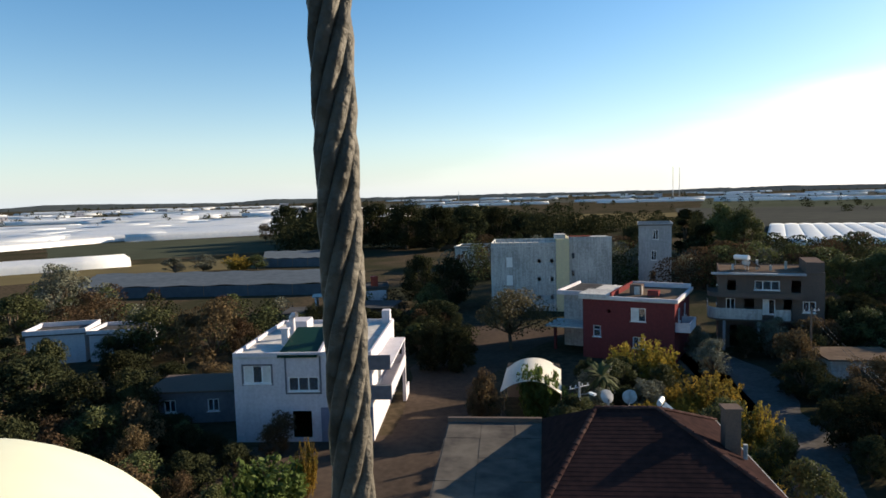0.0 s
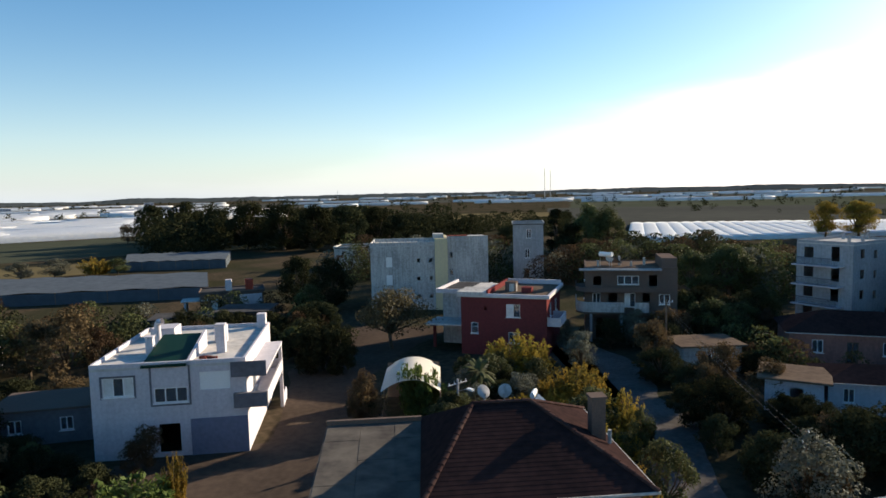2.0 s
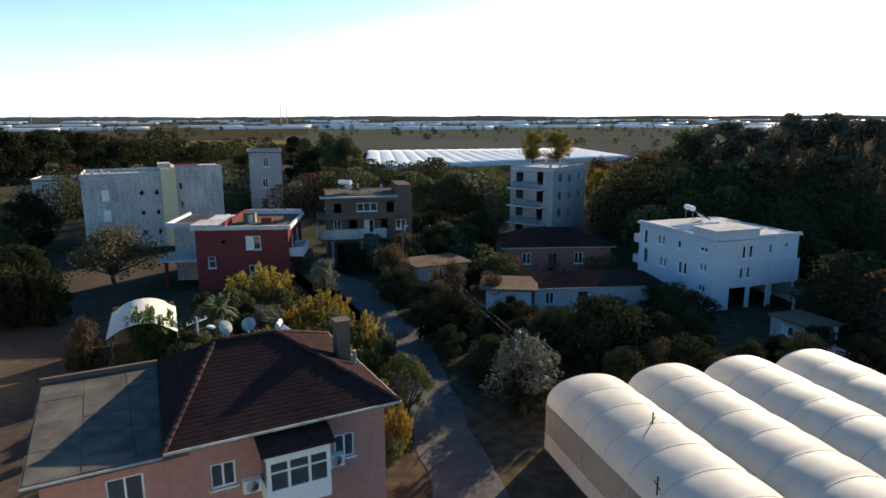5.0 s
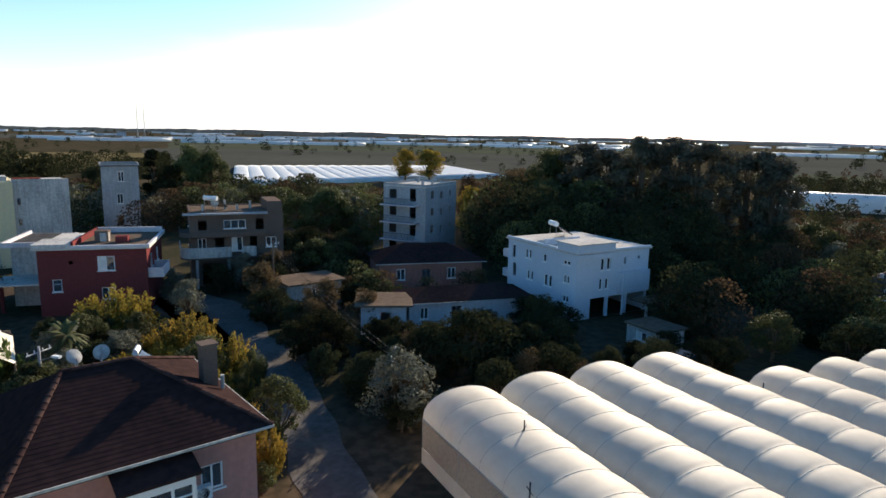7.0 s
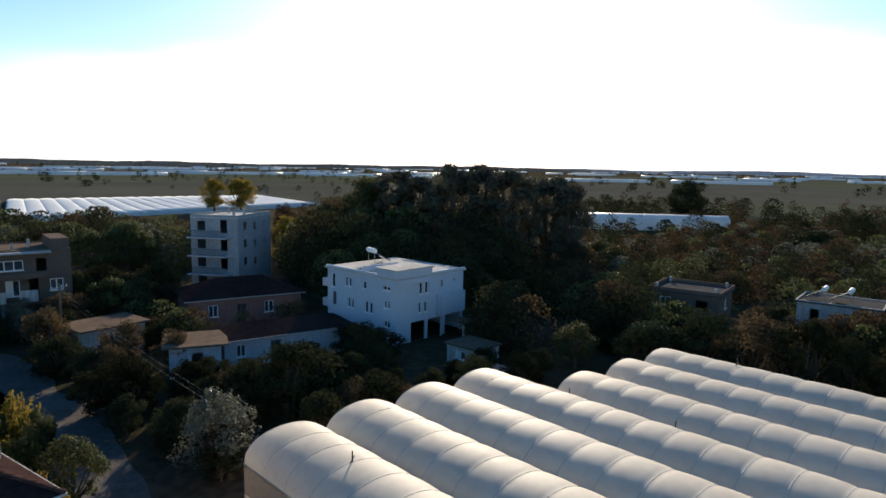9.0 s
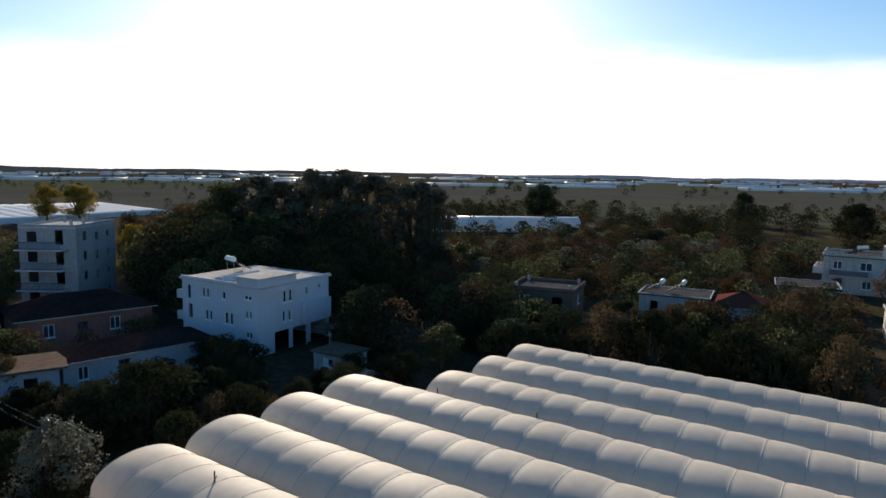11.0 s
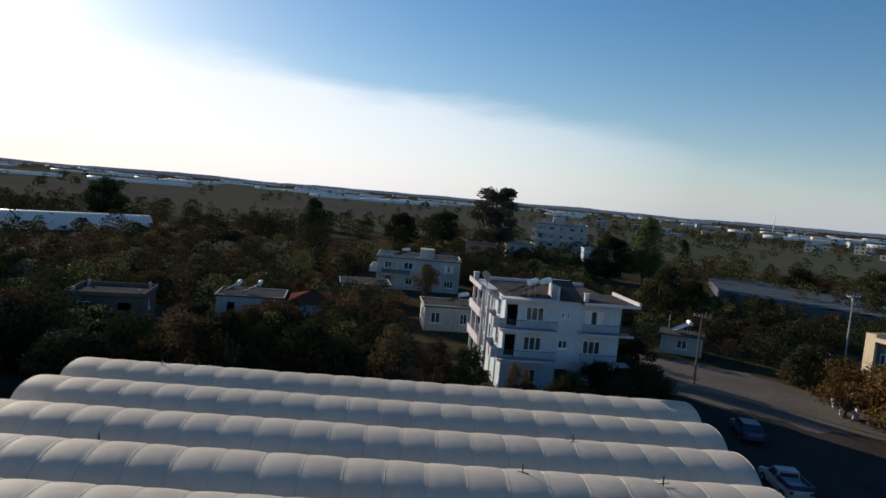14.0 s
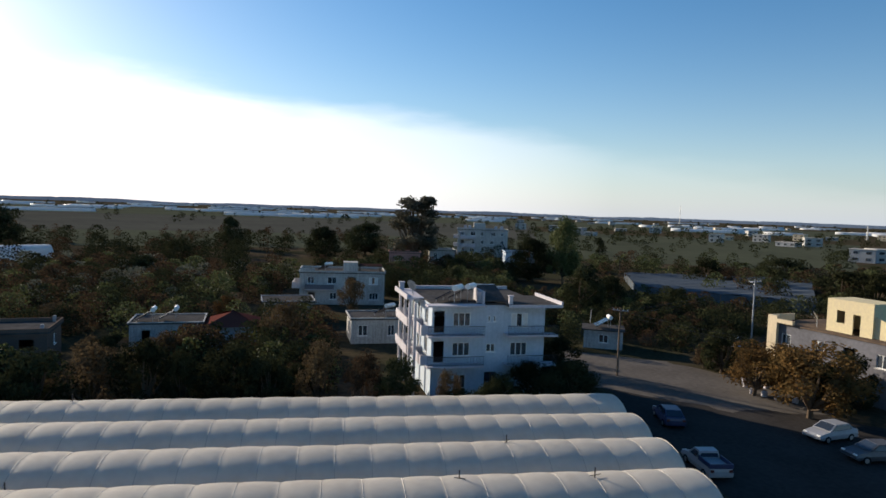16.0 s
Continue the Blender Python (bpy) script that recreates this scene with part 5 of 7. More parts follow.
plain_house(2.5, 152.0, -15, 9.0, 8.0, 5.0, M_OFFWHITE, "pale house with a stepped roof among trees", 2)
plain_house(-46.5, 69.5, 12, 6.0, 5.0, 3.2, M_WHITE, "white ruined-looking house among trees", 1, 0.5)
plain_house(-40.0, 70.5, 5, 6.0, 5.0, 3.0, M_WHITE, "white low house among trees", 1, 0.4)
plain_house(-21.0, 83.0, 0, 7.0, 4.0, 2.6, M_OFFWHITE, "low shed with a pale sheet roof", 1, 0.0, 0.5)
plain_house(-13.5, 84.0, -10, 6.0, 5.0, 3.0, M_BROWNBRICK, "low brick shed with a sheet roof", 1, 0.0, 0.5)
plain_house(35.0, 115.0, -17, 5.6, 7.0, 11.2, M_GREY, "tall narrow grey house between trees", 3)


# ---- dome, cable, poles ----
def mosque_dome():
    ob = thing("dome", at(-10.7, 11.9, 0, 0), "smooth cream-painted dome of the building below", "dome")
    bm = bmesh.new()
    rings = []
    for i in range(15):
        a = math.pi / 2 * i / 14
        rings.append([bm.verts.new((6 * math.cos(a) * math.cos(b), 6 * math.cos(a) * math.sin(b), 6.75 + 6 * math.sin(a))) for b in [2 * math.pi * k / 48 for k in range(48)]] if i < 14 else [bm.verts.new((0, 0, 12.75))])
    for i in range(14):
        for k in range(48):
            if i < 13:
                bm.faces.new((rings[i][k], rings[i][(k + 1) % 48], rings[i + 1][(k + 1) % 48], rings[i + 1][k]))
            else:
                bm.faces.new((rings[i][k], rings[i][(k + 1) % 48], rings[14][0]))
    part("shell", bm, M_CREAM, ob, smooth=True)
    bm = bmesh.new()
    tube(bm, (0, 0, -0.2), (0, 0, 6.75), 6.05, sides=24)
    part("drum", bm, M_CREAM, ob)


M_CREAM = material("cream_paint", (0.50, 0.51, 0.40), (0.47, 0.48, 0.37), 1.0, 0.6, bump=0.0)
M_STRAND = material("dull_steel_strand", (0.12, 0.108, 0.088), (0.05, 0.045, 0.036), 90, 0.6, 0.2, bump=0.3, big=30)
mosque_dome()

# a twisted steel cable hanging close by: six strands wound round a core
lo, hi = Vector((-0.0499, 0.3161, 17.347)), Vector((-0.0521, 0.3157, 17.595))
axis = (hi - lo).normalized()
foot, head_pt = lo - axis * ((17.347 + 0.2) / axis.z), hi + axis * 6.0
cable = thing("steel_cable", at(foot.x, foot.y, foot.z), "thick twisted steel cable hanging beside the balcony", "cable")
ref_u = axis.orthogonal().normalized()
ref_v = axis.cross(ref_u)
near0, near1 = lo - axis * 1.2, hi + axis * 1.2
for s in range(6):
    bm = bmesh.new()
    prev = None
    steps = 150
    for i in range(steps + 1):
        c = near0.lerp(near1, i / steps) - foot
        turn = 2 * math.pi * (s / 6 + (near1 - near0).length * i / steps / 0.17)
        centre = c + (ref_u * math.cos(turn) + ref_v * math.sin(turn)) * 0.0073
        ring = []
        for j in range(8):
            a = 2 * math.pi * j / 8
            ring.append(bm.verts.new(centre + (ref_u * math.cos(a) + ref_v * math.sin(a)) * 0.0041))
        if prev:
            for j in range(8):
                bm.faces.new((prev[j], prev[(j + 1) % 8], ring[(j + 1) % 8], ring[j]))
        prev = ring
    part("strand", bm, M_STRAND, cable, smooth=True)
bm = bmesh.new()
tube(bm, (0, 0, 0), near0 - foot, 0.0105, sides=10)
tube(bm, near0 - foot, near1 - foot, 0.0055, sides=8)
tube(bm, near1 - foot, head_pt - foot, 0.0105, sides=10)
part("core", bm, M_STRAND, cable)


def lamp_pole(x, y, h, deg, label, lamp=True, wood=False):
    ob = thing("street_lamp" if lamp else "utility_pole", at(x, y, 0, deg), label, "street lamp" if lamp else "utility pole")
    bm = bmesh.new()
    tube(bm, (0, 0, -0.3), (0, 0, h), 0.13, 0.08, sides=10)
    part("pole", bm, M_TIMBER if wood else M_GREY, ob)
    bm = bmesh.new()
    tube(bm, (-0.9, 0, h - 0.35), (0.9, 0, h - 0.35), 0.04, sides=6)
    part("crossarm", bm, M_STEEL, ob)
    for k in (-0.8, -0.3, 0.3, 0.8):
        bm = bmesh.new()
        tube(bm, (k, 0, h - 0.33), (k, 0, h - 0.15), 0.035, sides=6)
        part("insulator", bm, M_FRAMEW, ob)
    if lamp:
        bm = bmesh.new()
        tube(bm, (0, 0, h - 0.9), (0, -1.1, h - 0.5), 0.03, sides=6)
        part("arm", bm, M_STEEL, ob)
        part("lamp_head", boxes((-0.12, -1.6, h - 0.56, 0.12, -1.05, h - 0.42)), M_FRAMEW, ob)


lamp_pole(53.2, -48.9, 7.6, 30, "grey utility pole with crossarm beside the junction", lamp=False, wood=True)
lamp_pole(63.3, -84.0, 8.9, 60, "grey street lamp pole at the road", lamp=True)
lamp_pole(24.6, 28.6, 4.6, 40, "low wooden utility pole inside an olive tree", lamp=False, wood=True)
lamp_pole(9.2, 44.0, 4.2, 30, "thin garden lamp post in the yard", lamp=True)


def wire(a, b, sag):
    cu = bpy.data.curves.new("wire", "CURVE")
    cu.dimensions, cu.bevel_depth, cu.bevel_resolution = "3D", 0.011, 1
    sp = cu.splines.new("POLY")
    sp.points.add(16)
    for k in range(17):
        f = k / 16
        p = Vector(a).lerp(Vector(b), f)
        sp.points[k].co = (p.x, p.y, p.z - sag * 4 * f * (1 - f), 1)
    ob = new("wire", cu)
    cu.materials.append(M_DARKMETAL)
    tagged(ob, "thin dark overhead wire between poles", "wire", "overhead wires")


for dz in (0.0, 0.45):
    wire((53.2, -48.9, 7.2 - dz), (63.3, -84.0, 8.5 - dz), 0.5)
    wire((53.2, -48.9, 7.2 - dz), (12.0, -62.0, 7.0 - dz), 0.8)
    wire((24.6, 28.6, 4.4 - dz), (33.5, 58.0, 6.0 - dz), 0.4)
lamp_pole(12.0, -62.0, 7.4, 70, "utility pole at the far side of the junction", lamp=False, wood=True)
lamp_pole(33.5, 58.0, 6.4, 15, "utility pole at the lane end", lamp=False, wood=True)


# low white stones and a shed by the junction
for k, (x, y) in enumerate(((46.1, -60.2), (42.8, -57.4), (41.6, -57.6), (40.4, -57.8), (43.6, -60.6), (39.0, -58.6), (44.8, -59.0))):
    bm = bmesh.new()
    box(bm, -0.25, -0.2, -0.05, 0.25, 0.2, 0.55)
    bmesh.ops.bevel(bm, geom=bm.edges[:], offset=0.06, segments=1, affect="EDGES")
    one_mesh("edge_stone", bm, M_WHITE, at(x, y, 0.02, 37 * k), "low white-painted edge stone by the road", "stone", "edge stones")
ob = plain_house(66.5, -55.0, -130, 5.0, 4.0, 2.4, M_OFFWHITE, "small roadside shed with a solar heater", 1, 0.0, 0.3)
solar_heater(67.5, -57.5, 2.56, 150)
sign = thing("road_sign", at(70.0, -59.0, 0, -40), "small white square sign on a post", "sign")
bm = bmesh.new()
tube(bm, (0, 0, -0.2), (0, 0, 4.2), 0.05, sides=7)
part("post", bm, M_STEEL, sign)
part("plate", boxes((-0.4, -0.08, 3.6, 0.4, -0.05, 4.4)), M_WHITE, sign)


# ---- vehicles ----
def loft(bm, sections):
    prev = None
    for sec in sections:
        ring = [bm.verts.new(p) for p in sec]
        if prev:
            n = len(ring)
            for j in range(n):
                bm.faces.new((prev[j], prev[(j + 1) % n], ring[(j + 1) % n], ring[j]))
        else:
            bm.faces.new(ring[::-1])
        prev = ring
    bm.faces.new(prev)


def car(x, y, deg, paint, label, pickup=False):
    """x runs forward. Body with shaped bonnet and tail, cabin, glass, lamps, wheels."""
    ob = thing("pickup_truck" if pickup else "car", at(x, y, 0.02, deg), label, "pickup truck" if pickup else "car", "parked vehicles")
    half = 0.85
    bm = bmesh.new()
    prof = [(-2.1, 0.45, 0.72), (-2.05, 0.32, 0.92), (-1.2, 0.28, 0.96), (0.6, 0.28, 0.95), (1.2, 0.28, 0.88), (1.95, 0.30, 0.74), (2.12, 0.40, 0.62)]
    loft(bm, [[(px, -half * 0.96, z0), (px, half * 0.96, z0), (px, half, (z0 + z1) / 2), (px, half * 0.9, z1), (px, -half * 0.9, z1), (px, -half, (z0 + z1) / 2)] for px, z0, z1 in prof])
    body = part("body", bm, paint, ob)
    bm = bmesh.new()
    if pickup:
        cab = [(-0.35, 0.95, 0.80, 1.0), (-0.3, 1.48, 0.68, 1.0), (0.45, 1.5, 0.68, 1.0), (1.05, 0.95, 0.80, 1.0)]
    else:
        cab = [(-1.75, 0.95, 0.80, 1.0), (-1.15, 1.40, 0.66, 1.0), (0.25, 1.42, 0.66, 1.0), (1.05, 0.95, 0.80, 1.0)]
    loft(bm, [[(px, -hw, 0.93), (px, hw, 0.93), (px, hw, max(z, 0.95)), (px, -hw, max(z, 0.95))] for px, z, hw, _ in cab])
    cabin = part("cabin", bm, paint, ob)
    a, b, c, e = cab
    for s in (-1, 1):
        glass = bmesh.new()
        quad(glass, (a[0] + 0.3, s * (0.80 + 0.003), 1.0), (e[0] - 0.25, s * 0.803, 1.0), (c[0] - 0.02, s * 0.69, 1.36), (b[0] + 0.1, s * 0.69, 1.36))
        part("side_glass", glass, M_COLLECTOR, cabin)
    glass = bmesh.new()
    quad(glass, (e[0] - 0.04, -0.68, 1.0), (e[0] - 0.04, 0.68, 1.0), (c[0] + 0.09, 0.58, 1.4), (c[0] + 0.09, -0.58, 1.4))
    part("windscreen", glass, M_COLLECTOR, cabin)
    glass = bmesh.new()
    quad(glass, (a[0] + 0.02, 0.68, 1.0), (a[0] + 0.02, -0.68, 1.0), (b[0] - 0.08, -0.58, 1.36), (b[0] - 0.08, 0.58, 1.36))
    part("rear_glass", glass, M_COLLECTOR, cabin)
    if pickup:
        part("load_bed", boxes((-2.1, -0.82, 0.94, -0.42, -0.76, 1.25), (-2.1, 0.76, 0.94, -0.42, 0.82, 1.25), (-2.1, -0.76, 0.94, -2.04, 0.76, 1.25)), M_BLUE, ob, "dark blue load bed")
    for s in (-1, 1):
        part("headlight", boxes((2.0, s * 0.6 - 0.16, 0.6, 2.1, s * 0.6 + 0.16, 0.73)), M_FRAMEW, ob)
        part("tail_light", boxes((-2.13, s * 0.65 - 0.12, 0.68, -2.05, s * 0.65 + 0.12, 0.85)), M_TILE_RED, ob)
        for wx in (-1.3, 1.3):
            bm = bmesh.new()
            tube(bm, (wx, s * 0.66, 0.31), (wx, s * 0.87, 0.31), 0.31, sides=18)
            wheel = part("wheel", bm, M_RUBBER, ob)
            bm = bmesh.new()
            tube(bm, (wx, s * 0.86, 0.31), (wx, s * 0.885, 0.31), 0.18, sides=12)
            part("rim", bm, M_STEEL, wheel)


M_RUBBER = material("tyre_rubber", (0.02, 0.02, 0.02), None, 20, 0.9, bump=0)
M_BLUE = material("dark_blue_paint", (0.03, 0.04, 0.10), None, 4, 0.4, bump=0)
M_CARWHITE = material("white_car_paint", (0.30, 0.31, 0.33), (0.24, 0.25, 0.27), 2, 0.4, bump=0)
M_CARGREY = material("grey_car_paint", (0.09, 0.095, 0.11), (0.07, 0.075, 0.085), 2, 0.4, 0.3, bump=0)
car(31.2, -51.6, 84, M_CARWHITE, "white hatchback parked at the edge of the junction")
car(27.0, -50.2, 70, M_CARGREY, "grey car parked at the edge of the junction")
car(30.6, -36.6, -22, M_CARWHITE, "white pickup with a dark blue load bed beside the greenhouses", pickup=True)
car(39.4, -42.2, -30, M_BLUE, "dark car parked in shade beside the greenhouses")
car(59.5, -75.5, 150, M_CARWHITE, "white car parked by the roadside bushes")
car(46.5, 20.5, 80, M_CARGREY, "grey car in the yard under trees")


# ---- plants ----
def leaf_cloud(rng, clumps, per, size, stretch=1.0, droop=0.0):
    """Leaf cards gathered in clumps: centres with radii, leaves on their outer shells."""
    verts, faces = [], []
    for cx, cy, cz, cr in clumps:
        for _ in range(per):
            v = Vector((rng.gauss(0, 1), rng.gauss(0, 1), rng.gauss(0, 1))).normalized()
            rr = cr * (0.55 + 0.5 * rng.random())
            p = Vector((cx, cy, cz)) + Vector((v.x * rr, v.y * rr, v.z * rr * 0.85))
            if p.z < 0.05:
                p.z = 0.05 + 0.1 * rng.random()
            nrm = (v + Vector((rng.gauss(0, 0.6), rng.gauss(0, 0.6), rng.gauss(0, 0.6) + 0.3))).normalized()
            u = nrm.orthogonal().normalized()
            u.rotate(Matrix.Rotation(rng.uniform(0, 6.28), 3, nrm))
            w = nrm.cross(u)
            s = size * rng.uniform(0.6, 1.3)
            u, w = u * s * stretch, w * s * 0.6
            k = len(verts)
            verts += [p - u, p - w * 0.8 + nrm * s * 0.12, p + u * 0.9 - Vector((0, 0, droop * s)), p + w]
            faces.append((k, k + 1, k + 2, k + 3))
    return verts, faces


def leaf_shoots(rng, shoots, h, w, per, size):
    """Upright leafy shoots fanning from the ground, as pollarded shrubs grow."""
    verts, faces, tips = [], [], []
    for _ in range(shoots):
        a, q = rng.uniform(0, 2 * math.pi), math.sqrt(rng.random())
        tall = h * rng.uniform(0.48, 1.0) * (1 - 0.3 * q * q)
        foot = Vector((q * w * 0.26 * math.cos(a), q * w * 0.26 * math.sin(a), 0.1 * h))
        tip = Vector((q * w * 0.5 * math.cos(a), q * w * 0.5 * math.sin(a), tall))
        tips.append(tip)
        for _ in range(per):
            f = rng.random() ** 0.75
            spread = size * (1.9 - 1.5 * f)
            p = foot.lerp(tip, f) + Vector((rng.gauss(0, spread), rng.gauss(0, spread), rng.gauss(0, spread)))
            nrm = Vector((rng.gauss(0, 1), rng.gauss(0, 1), rng.gauss(0.3, 0.7))).normalized()
            u = Vector((rng.gauss(0, 0.5), rng.gauss(0, 0.5), 1.0))
            u = (u - nrm * u.dot(nrm)).normalized()
            v = nrm.cross(u)
            sz = size * rng.uniform(0.6, 1.25)
            k = len(verts)
            verts += [p - u * sz, p - v * sz * 0.45, p + u * sz, p + v * sz * 0.45]
            faces.append((k, k + 1, k + 2, k + 3))
    return verts, faces, tips


def limbs(rng, bm, base, tips, r0):
    for tip in tips:
        t = Vector(tip)
        mid = Vector(base).lerp(t, 0.5) + Vector((rng.uniform(-0.3, 0.3), rng.uniform(-0.3, 0.3), -0.1))
        tube(bm, base, mid, r0 * 0.55, r0 * 0.35, sides=5)
        tube(bm, mid, t, r0 * 0.35, r0 * 0.1, sides=5)


M_LEAF_UMBER = material("olive_brown_leaves", (0.115, 0.095, 0.045), (0.065, 0.056, 0.03), 2.0, 0.7, big=0.5, per_object=0.1, translucent=0.25, bump=0)
M_LEAF_GUM = material("dull_grey_green_leaves", (0.105, 0.098, 0.066), (0.06, 0.057, 0.042), 1.2, 0.8, big=0.25, per_object=0.25, translucent=0.2, bump=0)
M_LEAF_GOLD = material("olive_gold_leaves", (0.14, 0.078, 0.028), (0.07, 0.05, 0.022), 2.0, 0.9, big=0.5, per_object=0.15, translucent=0.3, bump=0)
PLANTS = {
    # kind: height, width, trunk share, clumps, leaves a clump, leaf size, material, label
    "leaf": (5.0, 5.0, 0.2, 32, 150, 0.12, M_LEAF, "leafy green tree with an uneven crown"),
    "dark": (5.0, 5.0, 0.12, 34, 150, 0.125, M_LEAF_DARK, "dense dark green village tree"),
    "round": (4.0, 5.0, 0.05, 42, 150, 0.11, M_LEAF_DARK, "large dark green rounded bush"),
    "hedge": (4.0, 4.0, 0.02, 64, 150, 0.11, M_LEAF_DARK, "tall dense dark hedge bush"),
    "olive": (5.0, 4.5, 0.1, 32, 150, 0.10, M_LEAF_OLIVE, "pale grey-green olive tree"),
    "yellow": (4.0, 4.0, 0.04, 40, 120, 0.13, M_LEAF_YELLOW, "shrub with yellow autumn leaves"),
    "poplar": (12.0, 9.0, 0.15, 54, 150, 0.22, M_LEAF_YELLOW, "tall poplar with yellow autumn leaves"),
    "brown": (4.5, 4.5, 0.12, 28, 110, 0.11, M_LEAF_BROWN, "half-bare tree with brown autumn leaves"),
    "broad": (6.0, 8.0, 0.25, 34, 150, 0.13, M_LEAF_UMBER, "broad half-bare tree with olive-brown leaves"),
    "gold": (4.5, 4.5, 0.12, 36, 130, 0.10, M_LEAF_GOLD, "spreading tree with olive-gold autumn leaves"),
    "bright": (4.0, 3.5, 0.1, 26, 110, 0.19, M_LEAF_BRIGHT, "fresh green broad-leaved garden tree"),
    "euca": (14.0, 8.0, 0.22, 54, 150, 0.23, M_LEAF_GUM, "tall dull green eucalyptus with a ragged crown"),
    "wood": (12.0, 11.0, 0.1, 56, 160, 0.24, M_LEAF_DARK, "tall dense dark green tree in a belt"),
    "wood_leaf": (12.0, 11.0, 0.12, 56, 160, 0.24, M_LEAF, "tall leafy green tree with a broad crown"),
    "wood_brown": (12.0, 11.0, 0.15, 48, 140, 0.22, M_LEAF_BROWN, "tall tree with thin brown autumn leaves"),
    "cypress": (9.0, 3.0, 0.05, 26, 110, 0.20, M_LEAF_DARK, "dark green narrow conifer tree"),
}
proto_made = {}
plant_rng = random.Random(11)


def build_plant(kind, variant):
    h, w, trunk, n, per, size, mat, label = PLANTS[kind]
    rng = random.Random("%s%d" % (kind, variant))
    bush = trunk < 0.1
    ob = thing("bush" if bush else "tree", at(0, 0), label, "bush" if bush else "tree", "bushes" if bush else "trees")
    zb = h * trunk
    ch = h - zb
    clumps = []
    for k in range(n):
        for _ in range(40):
            a, q, z = rng.uniform(0, 2 * math.pi), math.sqrt(rng.random()), rng.random()
            prof = {"cypress": (1 - z) ** 0.8 * 0.9 + 0.1, "euca": 0.45 + 0.55 * math.sin(math.pi * min(1, z * 0.9 + 0.05)), "hedge": 0.9}.get(kind, math.sin(math.pi * (0.18 + 0.74 * z)) ** 0.8)
            rad = q * prof * w / 2 * rng.uniform(0.75, 1.1)
            if q > 0.45 or z > 0.6:
                break
        cr = w * rng.uniform(0.10, 0.19) * (0.8 if kind == "euca" else 1.0)
        clumps.append((rad * math.cos(a) * 0.88, rad * math.sin(a) * 0.88, zb + cr * 0.4 + z * (ch - cr * 1.1), cr))
    if kind in ("yellow", "bright"):
        verts, faces, tips = leaf_shoots(rng, n * 2, h, w, per // 2, size)
    else:
        verts, faces = leaf_cloud(rng, clumps, per, size)
        tips = [Vector(c[:3]) for c in clumps]
    me = bpy.data.meshes.new("crown")
    me.from_pydata([tuple(v) for v in verts], [], faces)
    me.materials.append(mat)
    crown = new("crown", me)
    crown.parent = ob
    bm = bmesh.new()
    r0 = 0.035 * h if h < 8 else 0.028 * h
    fork = Vector((rng.uniform(-0.1, 0.1) * w * 0.3, rng.uniform(-0.1, 0.1) * w * 0.3, max(zb, h * 0.12)))
    tube(bm, (0, 0, -0.25), fork, r0, r0 * 0.75, sides=8)
    limbs(rng, bm, fork, tips[::2] if len(tips) == n else tips[::5], r0)
    part("trunk", bm, M_BARK, ob)
    return ob


def plant(kind, x, y, h, w):
    """One tree or bush of that height and width."""
    if h > 8 and kind in ("leaf", "brown", "dark", "yellow"):
        kind = {"leaf": "wood_leaf", "brown": "wood_brown", "dark": "wood", "yellow": "poplar"}[kind]
    ph, pw = PLANTS[kind][:2]
    variant = plant_rng.randrange(3)
    key = (kind, variant)
    m = at(x, y, 0, plant_rng.uniform(0, 360)) @ Matrix.Diagonal((w / pw, w / pw * plant_rng.uniform(0.9, 1.1), h / ph, 1))
    if key not in proto_made:
        ob = build_plant(kind, variant)
        ob.matrix_world = m
        proto_made[key] = ob
        return ob
    src = proto_made[key]
    made = new(src.name.split(".")[0])
    tagged(made, src["label"], src["category"], src["group"])
    made.matrix_world = m
    for c in src.children:
        k = new(c.name.split(".")[0], c.data)
        k.parent = made
    return made


def footprint(names):
    """Ground boxes of the things already built, to keep scattered plants out of them."""
    out = []
    bpy.context.view_layer.update()
    for ob in scene.objects:
        if ob.parent is None and ob.name.split(".")[0] in names:
            xs, ys = [], []
            for c in ob.children:
                if c.type == "MESH":
                    for q in c.bound_box:
                        p = c.matrix_world @ Vector(q)
                        xs.append(p.x)
                        ys.append(p.y)
            if xs:
                out.append((min(xs), min(ys), max(xs), max(ys)))
    return out


def inside(x, y, poly):
    hit = False
    for k in range(len(poly)):
        (xa, ya), (xb, yb) = poly[k], poly[k - 1]
        if (ya > y) != (yb > y) and x < (xb - xa) * (y - ya) / (yb - ya) + xa:
            hit = not hit
    return hit


TAKEN = footprint(("house", "apartment_building", "annex", "shelter", "car", "pickup_truck"))
LANES = ([(8, 4), (12, 4), (17.8, 21), (26.5, 42), (30.4, 60), (28.6, 70), (24.6, 72), (26.6, 61), (23.6, 43), (14.4, 23)],
         [(60, -44), (66, -50), (55.5, -55), (43, -57), (6, -66), (2, -40), (16, -33), (38, -37)],
         [(-13, 38), (-2, 33), (1.5, 40), (5, 46.5), (3.5, 60), (16, 80), (4, 85), (-4, 64)])


def free(x, y, r):
    if any(a - r < x < c + r and b - r < y < e + r for a, b, c, e in TAKEN):
        return False
    if 11 + 0 < 0.953 * x - 0.304 * y < 48.5 and -22.5 < 0.304 * x + 0.953 * y < 31:
        return False
    return not any(inside(x, y, poly) for poly in LANES)


